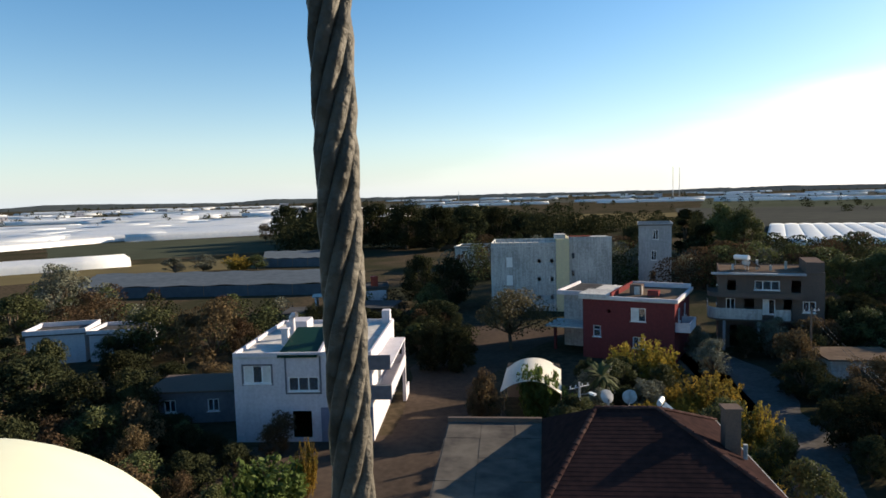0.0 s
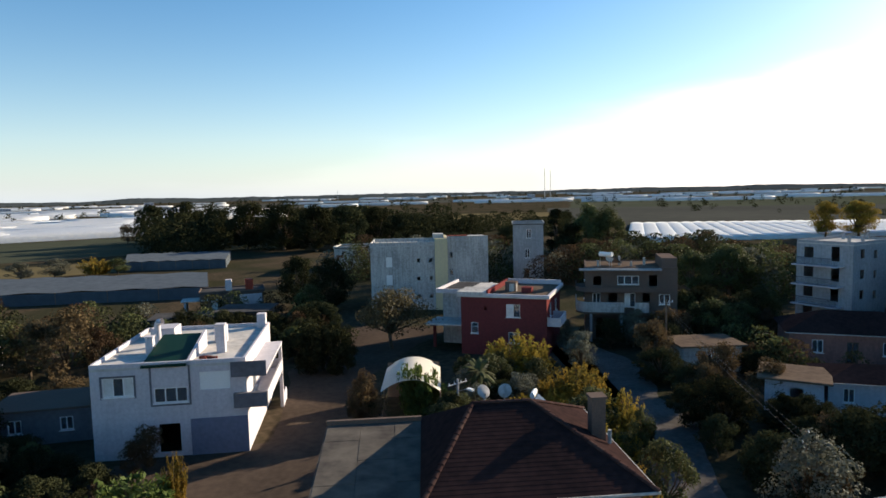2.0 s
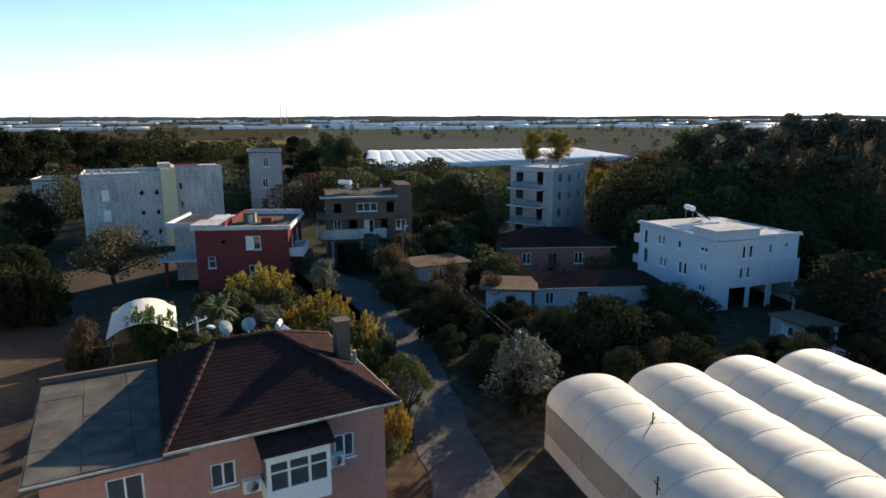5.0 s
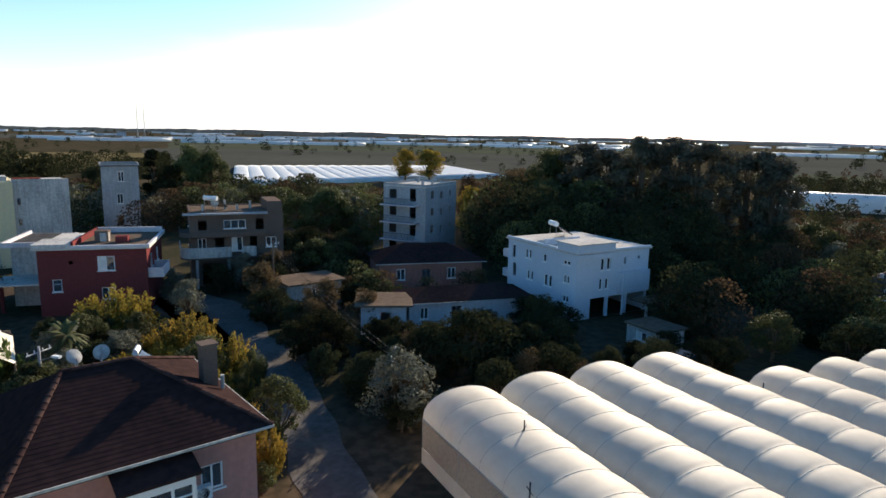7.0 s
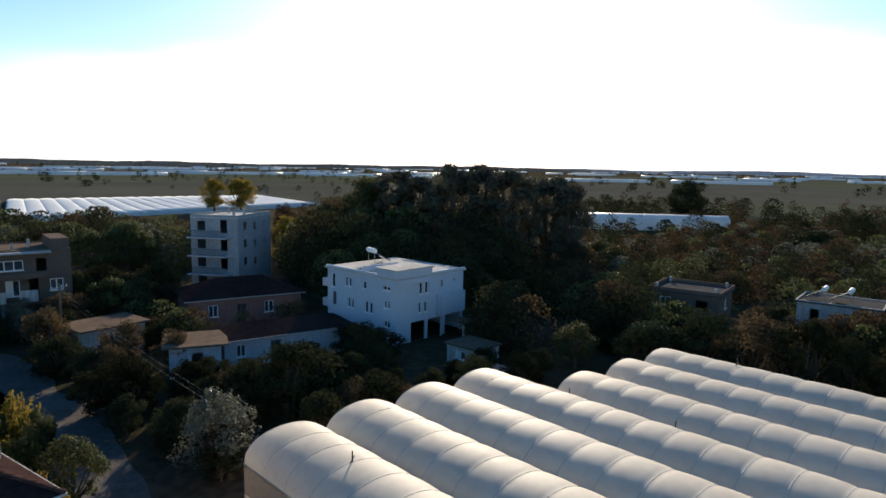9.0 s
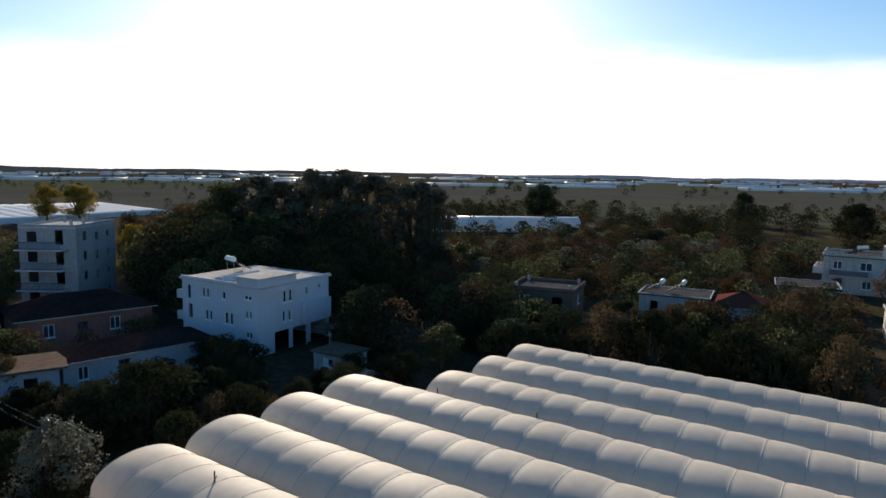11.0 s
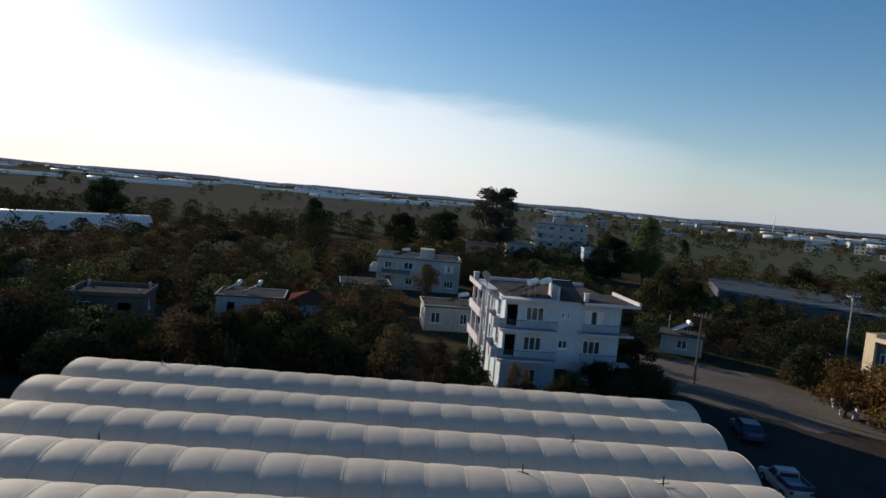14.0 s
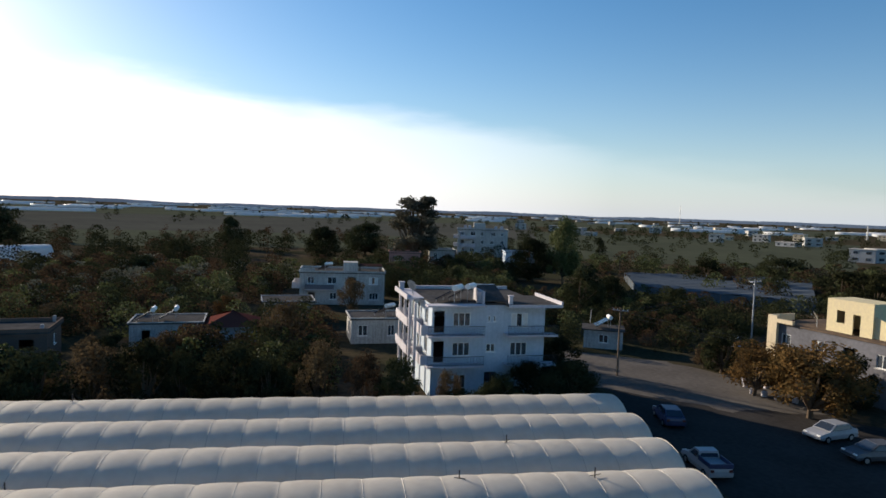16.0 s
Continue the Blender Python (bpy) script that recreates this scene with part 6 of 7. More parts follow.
def scatter(poly, n, kinds, h0, h1, seed, wide=1.1, clear=0.6, joined=False):
    rng = random.Random(seed)
    xs, ys = [p[0] for p in poly], [p[1] for p in poly]
    done = tries = 0
    while done < n and tries < n * 30:
        tries += 1
        x, y = rng.uniform(min(xs), max(xs)), rng.uniform(min(ys), max(ys))
        h = rng.uniform(h0, h1)
        if inside(x, y, poly) and free(x, y, h * wide * 0.35 * clear):
            kind, w = rng.choice(kinds), h * wide * rng.uniform(0.8, 1.25)
            if joined:
                SCRUB[kind].append((x, y, h, w))
            else:
                plant(kind, x, y, h, w)
            done += 1


SCRUB = defaultdict(list)
GROVE_LEFT_0 = (
    ('leaf', -33.0, 70.1, 6.3, 8.1),
    ('brown', -25.2, 68.1, 7.1, 7.3),
    ('brown', -28.7, 68.4, 6.2, 4.7),
    ('brown', -22.4, 69.0, 5.0, 4.6),
    ('olive', -57.0, 93.7, 9.2, 9.3),
    ('leaf', -55.2, 80.8, 6.5, 9.7),
    ('brown', -49.0, 86.8, 6.2, 6.3),
    ('bright', -10.4, 35.2, 3.3, 4.3),
    ('brown', -11.7, 43.4, 3.0, 2.8),
    ('yellow', -8.5, 36.5, 3.9, 1.5),
    ('olive', -67.1, 158.1, 4.2, 6.9),
    ('olive', -60.9, 160.2, 4.6, 7.6),
    ('yellow', -52.5, 160.7, 4.6, 7.5),
    ('leaf', -47.9, 162.1, 4.0, 6.0),
    ('dark', -25.5, 57.3, 3.1, 4.6),
    ('brown', -22.4, 58.7, 2.7, 5.2),
)
GROVE_LEFT_1 = (
    ('dark', -15.5, 36.5, 2.9, 3.4),
    ('leaf', -17.9, 35.6, 3.3, 3.5),
    ('dark', -30.5, 45.7, 4.2, 5.6),
    ('dark', -27.7, 46.6, 5.1, 5.5),
    ('leaf', -23.2, 41.3, 4.2, 4.9),
    ('brown', -19.7, 38.6, 3.9, 2.9),
    ('dark', -36.6, 52.1, 4.8, 5.8),
    ('leaf', -37.0, 58.3, 5.3, 5.0),
    ('brown', -14.8, 33.5, 3.1, 2.2),
    ('bright', -11.6, 33.4, 3.1, 2.1),
    ('leaf', -12.3, 31.7, 3.0, 2.4),
    ('dark', -24.5, 48.6, 4.9, 4.5),
)
GROVE_TREELINE_0 = (
    ('wood', -66.0, 270.1, 15.7, 16.0),
    ('wood', -50.4, 251.6, 16.4, 18.2),
    ('wood', -37.2, 238.3, 15.8, 17.1),
    ('wood', -24.8, 221.3, 17.2, 17.7),
    ('wood', -12.5, 212.6, 16.9, 17.9),
    ('wood', -2.1, 202.7, 14.9, 15.3),
    ('wood', 8.1, 210.3, 14.5, 14.0),
    ('wood', 17.9, 216.4, 13.4, 11.5),
    ('wood', 28.1, 228.4, 11.7, 10.2),
    ('wood', -59.2, 277.8, 7.4, 17.6),
    ('brown', -76.7, 274.2, 8.0, 8.8),
    ('wood', 54.6, 288.2, 7.6, 13.0),
    ('wood', 52.4, 233.4, 8.3, 12.7),
)
GROVE_MID_0 = (
    ('hedge', -1.3, 63.4, 4.8, 4.4),
    ('hedge', 1.3, 63.2, 5.0, 4.3),
    ('broad', 7.3, 71.3, 7.3, 9.8),
    ('dark', -4.0, 102.6, 8.4, 6.9),
    ('dark', 0.9, 97.7, 8.1, 7.4),
    ('leaf', -2.0, 92.5, 5.0, 5.0),
    ('dark', -6.4, 78.2, 3.9, 4.3),
    ('dark', -10.1, 80.2, 3.6, 5.1),
    ('dark', -17.1, 82.8, 3.7, 5.3),
    ('brown', 2.5, 46.7, 4.7, 2.2),
    ('brown', 3.1, 46.0, 3.2, 1.7),
    ('cypress', 54.7, 144.7, 13.0, 6.9),
    ('leaf', 59.2, 136.1, 14.4, 9.2),
    ('leaf', 62.7, 134.4, 13.5, 9.2),
    ('dark', 55.6, 137.8, 11.2, 7.9),
    ('dark', 44.1, 149.9, 10.4, 6.9),
)
GROVE_MID_1 = (
    ('dark', 44.9, 136.9, 9.6, 6.4),
    ('bright', 36.7, 125.0, 2.9, 4.6),
    ('leaf', 57.5, 91.9, 7.6, 7.3),
    ('leaf', 64.4, 92.2, 8.3, 9.5),
    ('olive', 70.7, 92.8, 6.3, 7.3),
    ('dark', 44.6, 68.5, 5.4, 7.0),
    ('dark', 40.8, 72.0, 5.2, 3.7),
    ('yellow', 161.6, 182.3, 12.1, 9.7),
    ('yellow', 170.0, 177.7, 12.0, 13.1),
    ('brown', 93.2, 86.2, 10.1, 5.7),
)
GROVE_LANE_0 = (
    ('yellow', 17.6, 56.8, 4.5, 5.7),
    ('yellow', 19.9, 47.1, 4.0, 4.5),
    ('yellow', 20.0, 40.4, 4.0, 3.2),
    ('leaf', 20.3, 38.0, 3.2, 2.1),
    ('olive', 24.2, 57.2, 4.0, 3.7),
    ('olive', 25.8, 65.3, 3.5, 2.9),
    ('bright', 7.0, 48.2, 5.0, 3.7),
    ('bright', 9.0, 48.7, 2.7, 2.1),
    ('dark', 29.5, 51.9, 3.2, 4.9),
    ('brown', 33.4, 49.3, 4.3, 4.4),
    ('dark', 27.2, 39.3, 4.3, 4.9),
    ('dark', 25.8, 41.8, 3.2, 2.8),
    ('brown', 34.6, 44.3, 4.0, 3.6),
    ('leaf', 17.3, 29.8, 4.4, 3.2),
    ('yellow', 15.4, 27.3, 3.0, 1.6),
    ('olive', 24.1, 27.7, 4.9, 4.8),
)
GROVE_LANE_1 = (
    ('round', 34.2, 30.4, 4.8, 8.2),
    ('round', 30.9, 31.7, 4.2, 4.6),
    ('dark', 37.4, 28.1, 3.7, 4.0),
    ('brown', 2.8, 46.2, 4.6, 2.6),
    ('brown', 1.8, 45.5, 3.3, 1.3),
    ('leaf', 3.1, 38.5, 3.7, 1.1),
    ('dark', 2.5, 46.5, 3.1, 2.6),
)
GROVE_RIGHT_0 = (
    ('brown', 92.2, 72.7, 12.1, 10.0),
    ('leaf', 92.2, 65.3, 15.7, 11.1),
    ('euca', 93.6, 61.0, 16.6, 12.0),
    ('euca', 93.5, 54.7, 15.8, 11.6),
    ('euca', 93.2, 49.2, 18.3, 10.4),
    ('euca', 95.0, 45.3, 17.9, 11.3),
    ('euca', 93.2, 39.2, 17.1, 10.9),
    ('euca', 98.2, 34.4, 16.2, 10.2),
    ('euca', 96.2, 30.4, 15.5, 8.1),
    ('yellow', 82.6, 75.5, 8.9, 6.0),
    ('olive', 76.7, 66.2, 5.1, 6.4),
    ('olive', 79.8, 62.8, 5.2, 6.4),
    ('olive', 80.2, 58.0, 5.2, 5.3),
    ('dark', 46.1, 31.3, 3.3, 4.6),
    ('dark', 46.3, 34.9, 3.1, 4.3),
    ('brown', 51.2, 46.0, 3.4, 3.8),
)
GROVE_RIGHT_1 = (
    ('dark', 43.2, 66.8, 6.0, 7.2),
    ('leaf', 40.6, 66.6, 5.7, 4.2),
    ('brown', 31.7, 57.8, 4.3, 4.2),
    ('dark', 51.2, 67.9, 5.4, 6.9),
    ('dark', 248.2, 35.1, 14.0, 15.5),
    ('leaf', 98.6, 25.9, 7.0, 7.3),
    ('dark', 43.1, 31.3, 4.5, 4.0),
    ('dark', 46.1, 18.1, 3.2, 3.7),
    ('dark', 40.7, 27.4, 3.7, 3.2),
)
GROVE_FAR16_0 = (
    ('euca', 158.8, -71.9, 21.1, 17.5),
    ('dark', 199.8, -58.2, 11.2, 12.9),
    ('dark', 222.8, -80.8, 12.3, 17.8),
    ('dark', 256.6, -38.5, 12.6, 9.2),
    ('leaf', 127.5, -98.3, 17.1, 10.0),
    ('dark', 134.3, -93.7, 11.5, 12.4),
    ('round', 89.8, -73.9, 8.3, 9.3),
    ('round', 93.9, -84.0, 6.2, 7.3),
    ('round', 81.6, -88.1, 5.4, 5.9),
    ('dark', 222.0, -190.7, 8.0, 5.2),
    ('gold', 35.4, -55.4, 7.2, 10.2),
    ('gold', 42.3, -56.9, 5.7, 6.4),
    ('dark', 80.7, -137.0, 7.7, 15.5),
    ('dark', 71.5, -130.6, 8.2, 11.9),
    ('dark', 119.9, -140.2, 7.5, 9.8),
    ('dark', 115.2, -166.0, 7.9, 12.5),
)
GROVE_FAR16_1 = (
    ('brown', 113.6, -141.2, 5.9, 8.0),
    ('round', 47.2, -33.2, 4.2, 5.1),
    ('round', 49.3, -37.9, 2.8, 3.4),
    ('leaf', 118.9, -62.9, 6.0, 7.2),
    ('leaf', 140.2, -58.9, 5.4, 8.1),
)
GROVE_FRONT16_0 = (
    ('brown', 52.3, -15.0, 6.3, 4.5),
    ('brown', 50.3, -18.4, 5.5, 4.5),
    ('dark', 48.6, -20.8, 5.3, 3.9),
    ('brown', 46.4, -24.4, 4.5, 2.9),
    ('round', 54.2, -8.0, 5.9, 6.6),
    ('dark', 55.8, -1.7, 6.4, 6.2),
    ('brown', 57.2, 2.0, 6.4, 5.8),
    ('dark', 57.9, 5.9, 6.0, 6.4),
    ('brown', 71.0, -16.4, 7.0, 6.6),
    ('gold', 102.5, -14.8, 3.4, 4.6),
    ('dark', 54.7, -4.5, 5.6, 3.6),
    ('dark', 52.3, -10.8, 5.4, 4.5),
    ('brown', 95.2, 7.7, 4.0, 7.7),
    ('gold', 92.3, 10.5, 3.2, 6.7),
    ('dark', 149.5, -4.3, 6.0, 8.0),
    ('brown', 97.5, -33.3, 6.4, 5.5),
)
GROVE_FRONT16_1 = (
    ('dark', 44.9, -28.5, 4.1, 3.0),
    ('round', 64.5, -41.6, 9.0, 5.0),
    ('dark', 50.0, -61.5, 5.2, 6.0),
    ('gold', 40.4, -61.0, 5.6, 6.2),
    ('dark', 36.2, -61.6, 5.6, 6.0),
    ('brown', 44.2, -62.6, 4.6, 5.0),
    ('olive', 33.4, 64.6, 4.2, 4.4),
    ('brown', 36.6, 63.4, 4.6, 4.6),
    ('dark', 30.8, 64.8, 3.4, 4.0),
    ('dark', 29.6, 47.4, 3.0, 3.8),
    ('dark', 53.6, -41.2, 4.6, 5.0),
)


for item in (("round", 41.2, 23.4, 2.3, 3.0), ("round", 44.4, 22.6, 2.2, 3.2), ("dark", 47.6, 21.8, 2.6, 3.0), ("round", 38.9, 26.6, 2.4, 3.0), ("round", 38.6, 30.0, 2.2, 3.2), ("dark", 40.0, 33.4, 2.4, 2.8), ("brown", 31.2, 56.5, 5.0, 4.5), ("dark", 34.6, 59.6, 3.6, 4.0), ("brown", 37.5, 62.0, 4.4, 4.0), ("dark", 36.0, 37.0, 2.2, 3.4), ("brown", 41.5, 36.0, 2.6, 3.2),
             ("round", 45.5, -36.4, 4.6, 5.5), ("round", 44.9, -33.6, 3.6, 4.4), ("dark", 45.3, -27.6, 3.2, 3.6), ("dark", 45.9, -24.8, 3.0, 3.4), ("dark", 45.0, -30.4, 2.6, 3.2),
             ("dark", -20.4, 45.0, 2.4, 3.4), ("round", -18.4, 43.0, 2.2, 3.2), ("dark", -16.2, 42.2, 1.8, 2.8), ("round", -14.0, 40.2, 1.9, 2.8), ("brown", -12.0, 42.4, 2.6, 2.2), ("dark", -21.4, 40.6, 2.6, 3.6), ("round", -17.0, 39.2, 1.8, 2.8),
             ("dark", 66.5, 12.6, 3.4, 4.0), ("brown", 66.0, 9.4, 3.6, 4.2), ("dark", 65.8, 6.4, 3.2, 3.8), ("brown", 74.5, 2.6, 3.4, 3.8), ("dark", 73.5, -5.5, 2.6, 3.2), ("brown", 72.5, -12.0, 3.2, 3.8)):
    plant(*item)
for grove in (GROVE_LEFT_0, GROVE_LEFT_1, GROVE_TREELINE_0, GROVE_MID_0, GROVE_MID_1, GROVE_LANE_0, GROVE_LANE_1, GROVE_RIGHT_0, GROVE_RIGHT_1, GROVE_FAR16_0, GROVE_FAR16_1, GROVE_FRONT16_0, GROVE_FRONT16_1):
    for item in grove:
        plant(*item)

scatter([(-52, 72), (-32, 71), (-20, 47), (-15, 38), (-13, 30), (-24, 26), (-45, 38), (-60, 60)], 42, ("dark", "leaf", "dark", "brown"), 3.0, 5.5, 1)
scatter([(-27, 49), (-16.5, 45), (-15, 36), (-12, 29), (-26, 34)], 22, ("dark", "dark", "leaf", "brown"), 1.8, 3.4, 21)
scatter([(-70, 115), (-16, 95), (-22, 70), (-50, 76), (-75, 95)], 44, ("brown", "leaf", "dark", "olive"), 2.5, 5.0, 2, joined=True)
scatter([(-18, 62), (-3, 62), (2, 84), (8, 92), (-8, 100), (-20, 80)], 16, ("dark", "dark", "leaf"), 2.5, 5.0, 3)
scatter([(5, 118), (60, 105), (66, 84), (84, 82), (90, 130), (40, 165), (0, 165)], 220, ("dark", "leaf", "dark", "olive", "brown"), 4, 8, 4, joined=True)
scatter([(34, 76), (40, 72), (62, 62), (58, 52), (44, 60), (36, 66)], 18, ("leaf", "dark", "leaf", "brown"), 3, 5.5, 5)
scatter([(27, 44), (33, 52), (42, 54), (34, 36), (40, 34), (27, 32), (23, 34)], 22, ("dark", "brown", "dark", "round"), 1.8, 3.4, 6)
scatter([(17.5, 28), (22, 36), (31, 33), (40, 26), (52, 18), (48, 14), (30, 25.5), (19, 25)], 22, ("dark", "round", "dark", "brown"), 1.8, 3.4, 7)
scatter([(84, 78), (72, 62), (58, 46), (52, 30), (58, 22), (84, 34), (120, 60), (110, 90)], 138, ("dark", "dark", "dark", "leaf", "brown"), 5, 11, 8, joined=True)
scatter([(53, 18), (60, 16), (78, -2), (60, -14), (56, -18), (51, 0), (49, 12)], 30, ("dark", "brown", "dark", "leaf"), 2.5, 4.4, 9)
scatter([(56, -18), (80, -24), (98, -28), (92, 0), (74, -2)], 72, ("dark", "brown", "leaf", "dark", "brown"), 2.5, 4.6, 10, joined=True)
scatter([(90, 34), (140, 44), (180, 10), (150, -40), (112, -22), (92, 4)], 320, ("dark", "brown", "leaf", "dark", "brown", "olive"), 3, 5.5, 12, joined=True)
scatter([(118, -40), (150, -42), (168, -60), (186, -90), (150, -100), (110, -70), (84, -60), (76, -48)], 240, ("dark", "brown", "leaf", "dark", "dark"), 3, 6, 13, joined=True)
scatter([(66, -52), (90, -80), (76, -112), (60, -96), (66, -80), (58, -62)], 110, ("dark", "brown", "dark", "dark"), 2, 4, 14, joined=True)
scatter([(56, -60), (46, -60), (34, -62), (34, -76), (50, -80)], 14, ("brown", "dark", "brown", "dark"), 1.8, 3.6, 15)
scatter([(60, -38), (84, -44), (104, -66), (112, -98), (84, -104), (68, -62), (62, -46)], 170, ("dark", "brown", "dark", "leaf"), 1.8, 3.8, 22, joined=True)
scatter([(46, -36.5), (58, -40), (60, -44), (50, -43)], 9, ("round", "dark"), 1.6, 3.0, 23)
scatter([(60, -100), (120, -120), (170, -110), (190, -150), (120, -210), (60, -150)], 160, ("dark", "brown", "dark", "leaf"), 3, 6, 16, joined=True)
scatter([(5.5, 31.5), (13, 31), (19, 41), (22, 52), (20, 58), (11, 57), (10, 46), (6, 42)], 34, ("yellow", "dark", "leaf", "dark", "olive", "yellow"), 2.0, 3.6, 17)
scatter([(14, 31), (13.2, 23), (14.5, 26), (17.5, 33), (20, 40), (17, 40)], 10, ("yellow", "brown", "leaf"), 1.2, 2.6, 18)

scatter([(57, 30), (66, 42), (92, 40), (96, 24), (78, 2), (58, 12), (53, 21)], 85, ("dark", "dark", "brown", "dark", "leaf"), 3.0, 6.5, 31, joined=True)
scatter([(-24, 72), (-2, 70), (1, 92), (-8, 96), (-26, 92)], 46, ("dark", "dark", "leaf", "brown"), 2.4, 4.4, 32, joined=True)
scatter([(36, 58), (44, 62), (60, 60), (60, 50), (52, 46), (40, 48)], 26, ("dark", "leaf", "brown", "dark"), 1.8, 3.6, 33, joined=True)


def palm(x, y, h, label="palm tree with a round head of fronds"):
    rng = random.Random(int(x * 13 + y))
    ob = thing("palm_tree", at(x, y), label, "palm tree", "palm trees")
    bm = bmesh.new()
    for k in range(6):
        tube(bm, (0, 0, -0.2 + h * 0.75 * k / 6), (0, 0, -0.2 + h * 0.75 * (k + 1) / 6), 0.2 - 0.012 * k, 0.17 - 0.012 * k, sides=8)
    part("trunk", bm, M_BARK, ob)
    for k in range(22):
        a = k * 2.4
        lift = rng.uniform(-0.5, 1.2)
        bm = bmesh.new()
        prev = None
        for i in range(7):
            f = i / 6
            r = f * h * 0.34
            z = h * 0.75 + lift * r - 0.32 * (r ** 2) / (h * 0.2)
            c, s = math.cos(a), math.sin(a)
            wv = 0.26 * math.sin(math.pi * (0.12 + 0.86 * f))
            pts = [bm.verts.new((r * c - s * wv, r * s + c * wv, z - 0.1 * f)), bm.verts.new((r * c, r * s, z)), bm.verts.new((r * c + s * wv, r * s - c * wv, z - 0.1 * f))]
            if prev:
                bm.faces.new((prev[0], prev[1], pts[1], pts[0]))
                bm.faces.new((prev[1], prev[2], pts[2], pts[1]))
            prev = pts
        part("frond", bm, M_LEAF, ob)
    return ob


palm(12.0, 49.0, 4.2)
palm(138.0, -126.0, 7.5)


# ---- far plain: fields, plastic tunnels, net houses, tree belts, town ----
# brown and green field colours are greyed and lifted to include aerial haze
M_FIELD_BROWN = material("ploughed_field", (0.078, 0.078, 0.066), (0.056, 0.057, 0.050), 0.12, 0.95, big=0.01)
M_FIELD_GREEN = material("green_field", (0.075, 0.082, 0.056), (0.055, 0.06, 0.042), 0.1, 0.95, big=0.012)
M_FIELD_STRAW = material("straw_field", (0.15, 0.12, 0.06), (0.11, 0.09, 0.05), 0.1, 0.95, big=0.015)


def polar(az, r):
    return (r * math.sin(radians(az)), r * math.cos(radians(az)))


def field(az0, az1, r0, r1, mat, label):
    pts = [polar(az0, r0)] + [polar(az0 + (az1 - az0) * k / 8, r0) for k in range(1, 9)] + [polar(az1 - (az1 - az0) * k / 8, r1) for k in range(9)]
    ground_patch("ground", pts, 0.006 + 0.00002 * r0, mat, label, "field", rag=0.01 * r0, step=r0 * 0.1)


field(-40, -12, 175, 205, M_FIELD_STRAW, "dry straw-coloured field")
field(-32, -4, 225, 330, M_FIELD_GREEN, "dull green field")
field(10, 22, 300, 520, M_FIELD_STRAW, "straw-coloured field between trees")
field(20, 62, 300, 640, M_FIELD_BROWN, "brown ploughed field")
field(22, 70, 630, 1150, M_FIELD_GREEN, "dull green field strip")
field(8, 60, 1140, 1700, M_FIELD_BROWN, "brown field strip")
field(68, 110, 270, 420, M_FIELD_GREEN, "dull green scrubland")
field(69, 125, 412, 900, M_FIELD_BROWN, "brown field strip")
field(74, 150, 880, 1600, M_FIELD_GREEN, "dull green field strip")
field(112, 150, 260, 640, M_FIELD_GREEN, "green fields beyond the village")
field(-40, 8, 950, 1700, M_FIELD_BROWN, "brown far fields")


def tunnels(name, rows, label, mat=None, kind="", group="far greenhouses"):
    """Long low arched tunnels. rows: (x0, y0, x1, y1, width, height)."""
    verts, faces = [], []
    for x0, y0, x1, y1, w, h in rows:
        d = Vector((x1 - x0, y1 - y0, 0))
        length = d.length
        d.normalize()
        side = Vector((-d.y, d.x, 0))
        segs = max(1, min(8, int(length / 12)))
        base = len(verts)
        for i in range(segs + 1):
            p = Vector((x0, y0, 0)) + d * (length * i / segs)
            for j in range(9):
                a = math.pi * j / 8
                q = p + side * (-math.cos(a) * w / 2)
                verts.append((q.x, q.y, h * (0.45 + 0.55 * math.sin(a)) if 0 < j < 8 else 0.0))
        for i in range(segs):
            for j in range(8):
                k = base + i * 9 + j
                faces.append((k, k + 1, k + 10, k + 9))
        faces.append(tuple(base + j for j in range(9))[::-1])
        faces.append(tuple(base + segs * 9 + j for j in range(9)))
    me = bpy.data.meshes.new(name)
    me.from_pydata(verts, [], faces)
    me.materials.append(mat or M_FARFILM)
    for p in me.polygons:
        p.use_smooth = len(p.vertices) == 4
    ob = new(name, me)
    tagged(ob, label, "greenhouse", group, kind)
    return ob


def rows_between(x0, y0, x1, y1, n, step, w, h):
    d = Vector((x1 - x0, y1 - y0)).normalized()
    s = Vector((-d.y, d.x))
    return [(x0 + s.x * step * k, y0 + s.y * step * k, x1 + s.x * step * k, y1 + s.y * step * k, w, h) for k in range(n)]


for r in rows_between(-160, 139, -90, 182, 4, 4.8, 4.4, 2.5):
    tunnels("greenhouse_tunnel", [r], "long white plastic greenhouse tunnel on a dry field")
for r in rows_between(-200, 205, -150, 325, 4, 5.4, 5.0, 2.7):
    tunnels("greenhouse_tunnel", [r], "long white plastic greenhouse tunnel on a dry field")
for r in rows_between(-142, 385, -110, 428, 3, 6, 5.6, 3.2):
    tunnels("greenhouse_tunnel", [r], "long white plastic greenhouse tunnel on a dry field")
tunnels("greenhouse_tunnel", [(186, 60, 203, 17, 7.5, 4.6)], "long white greenhouse tunnel among dark scrub")
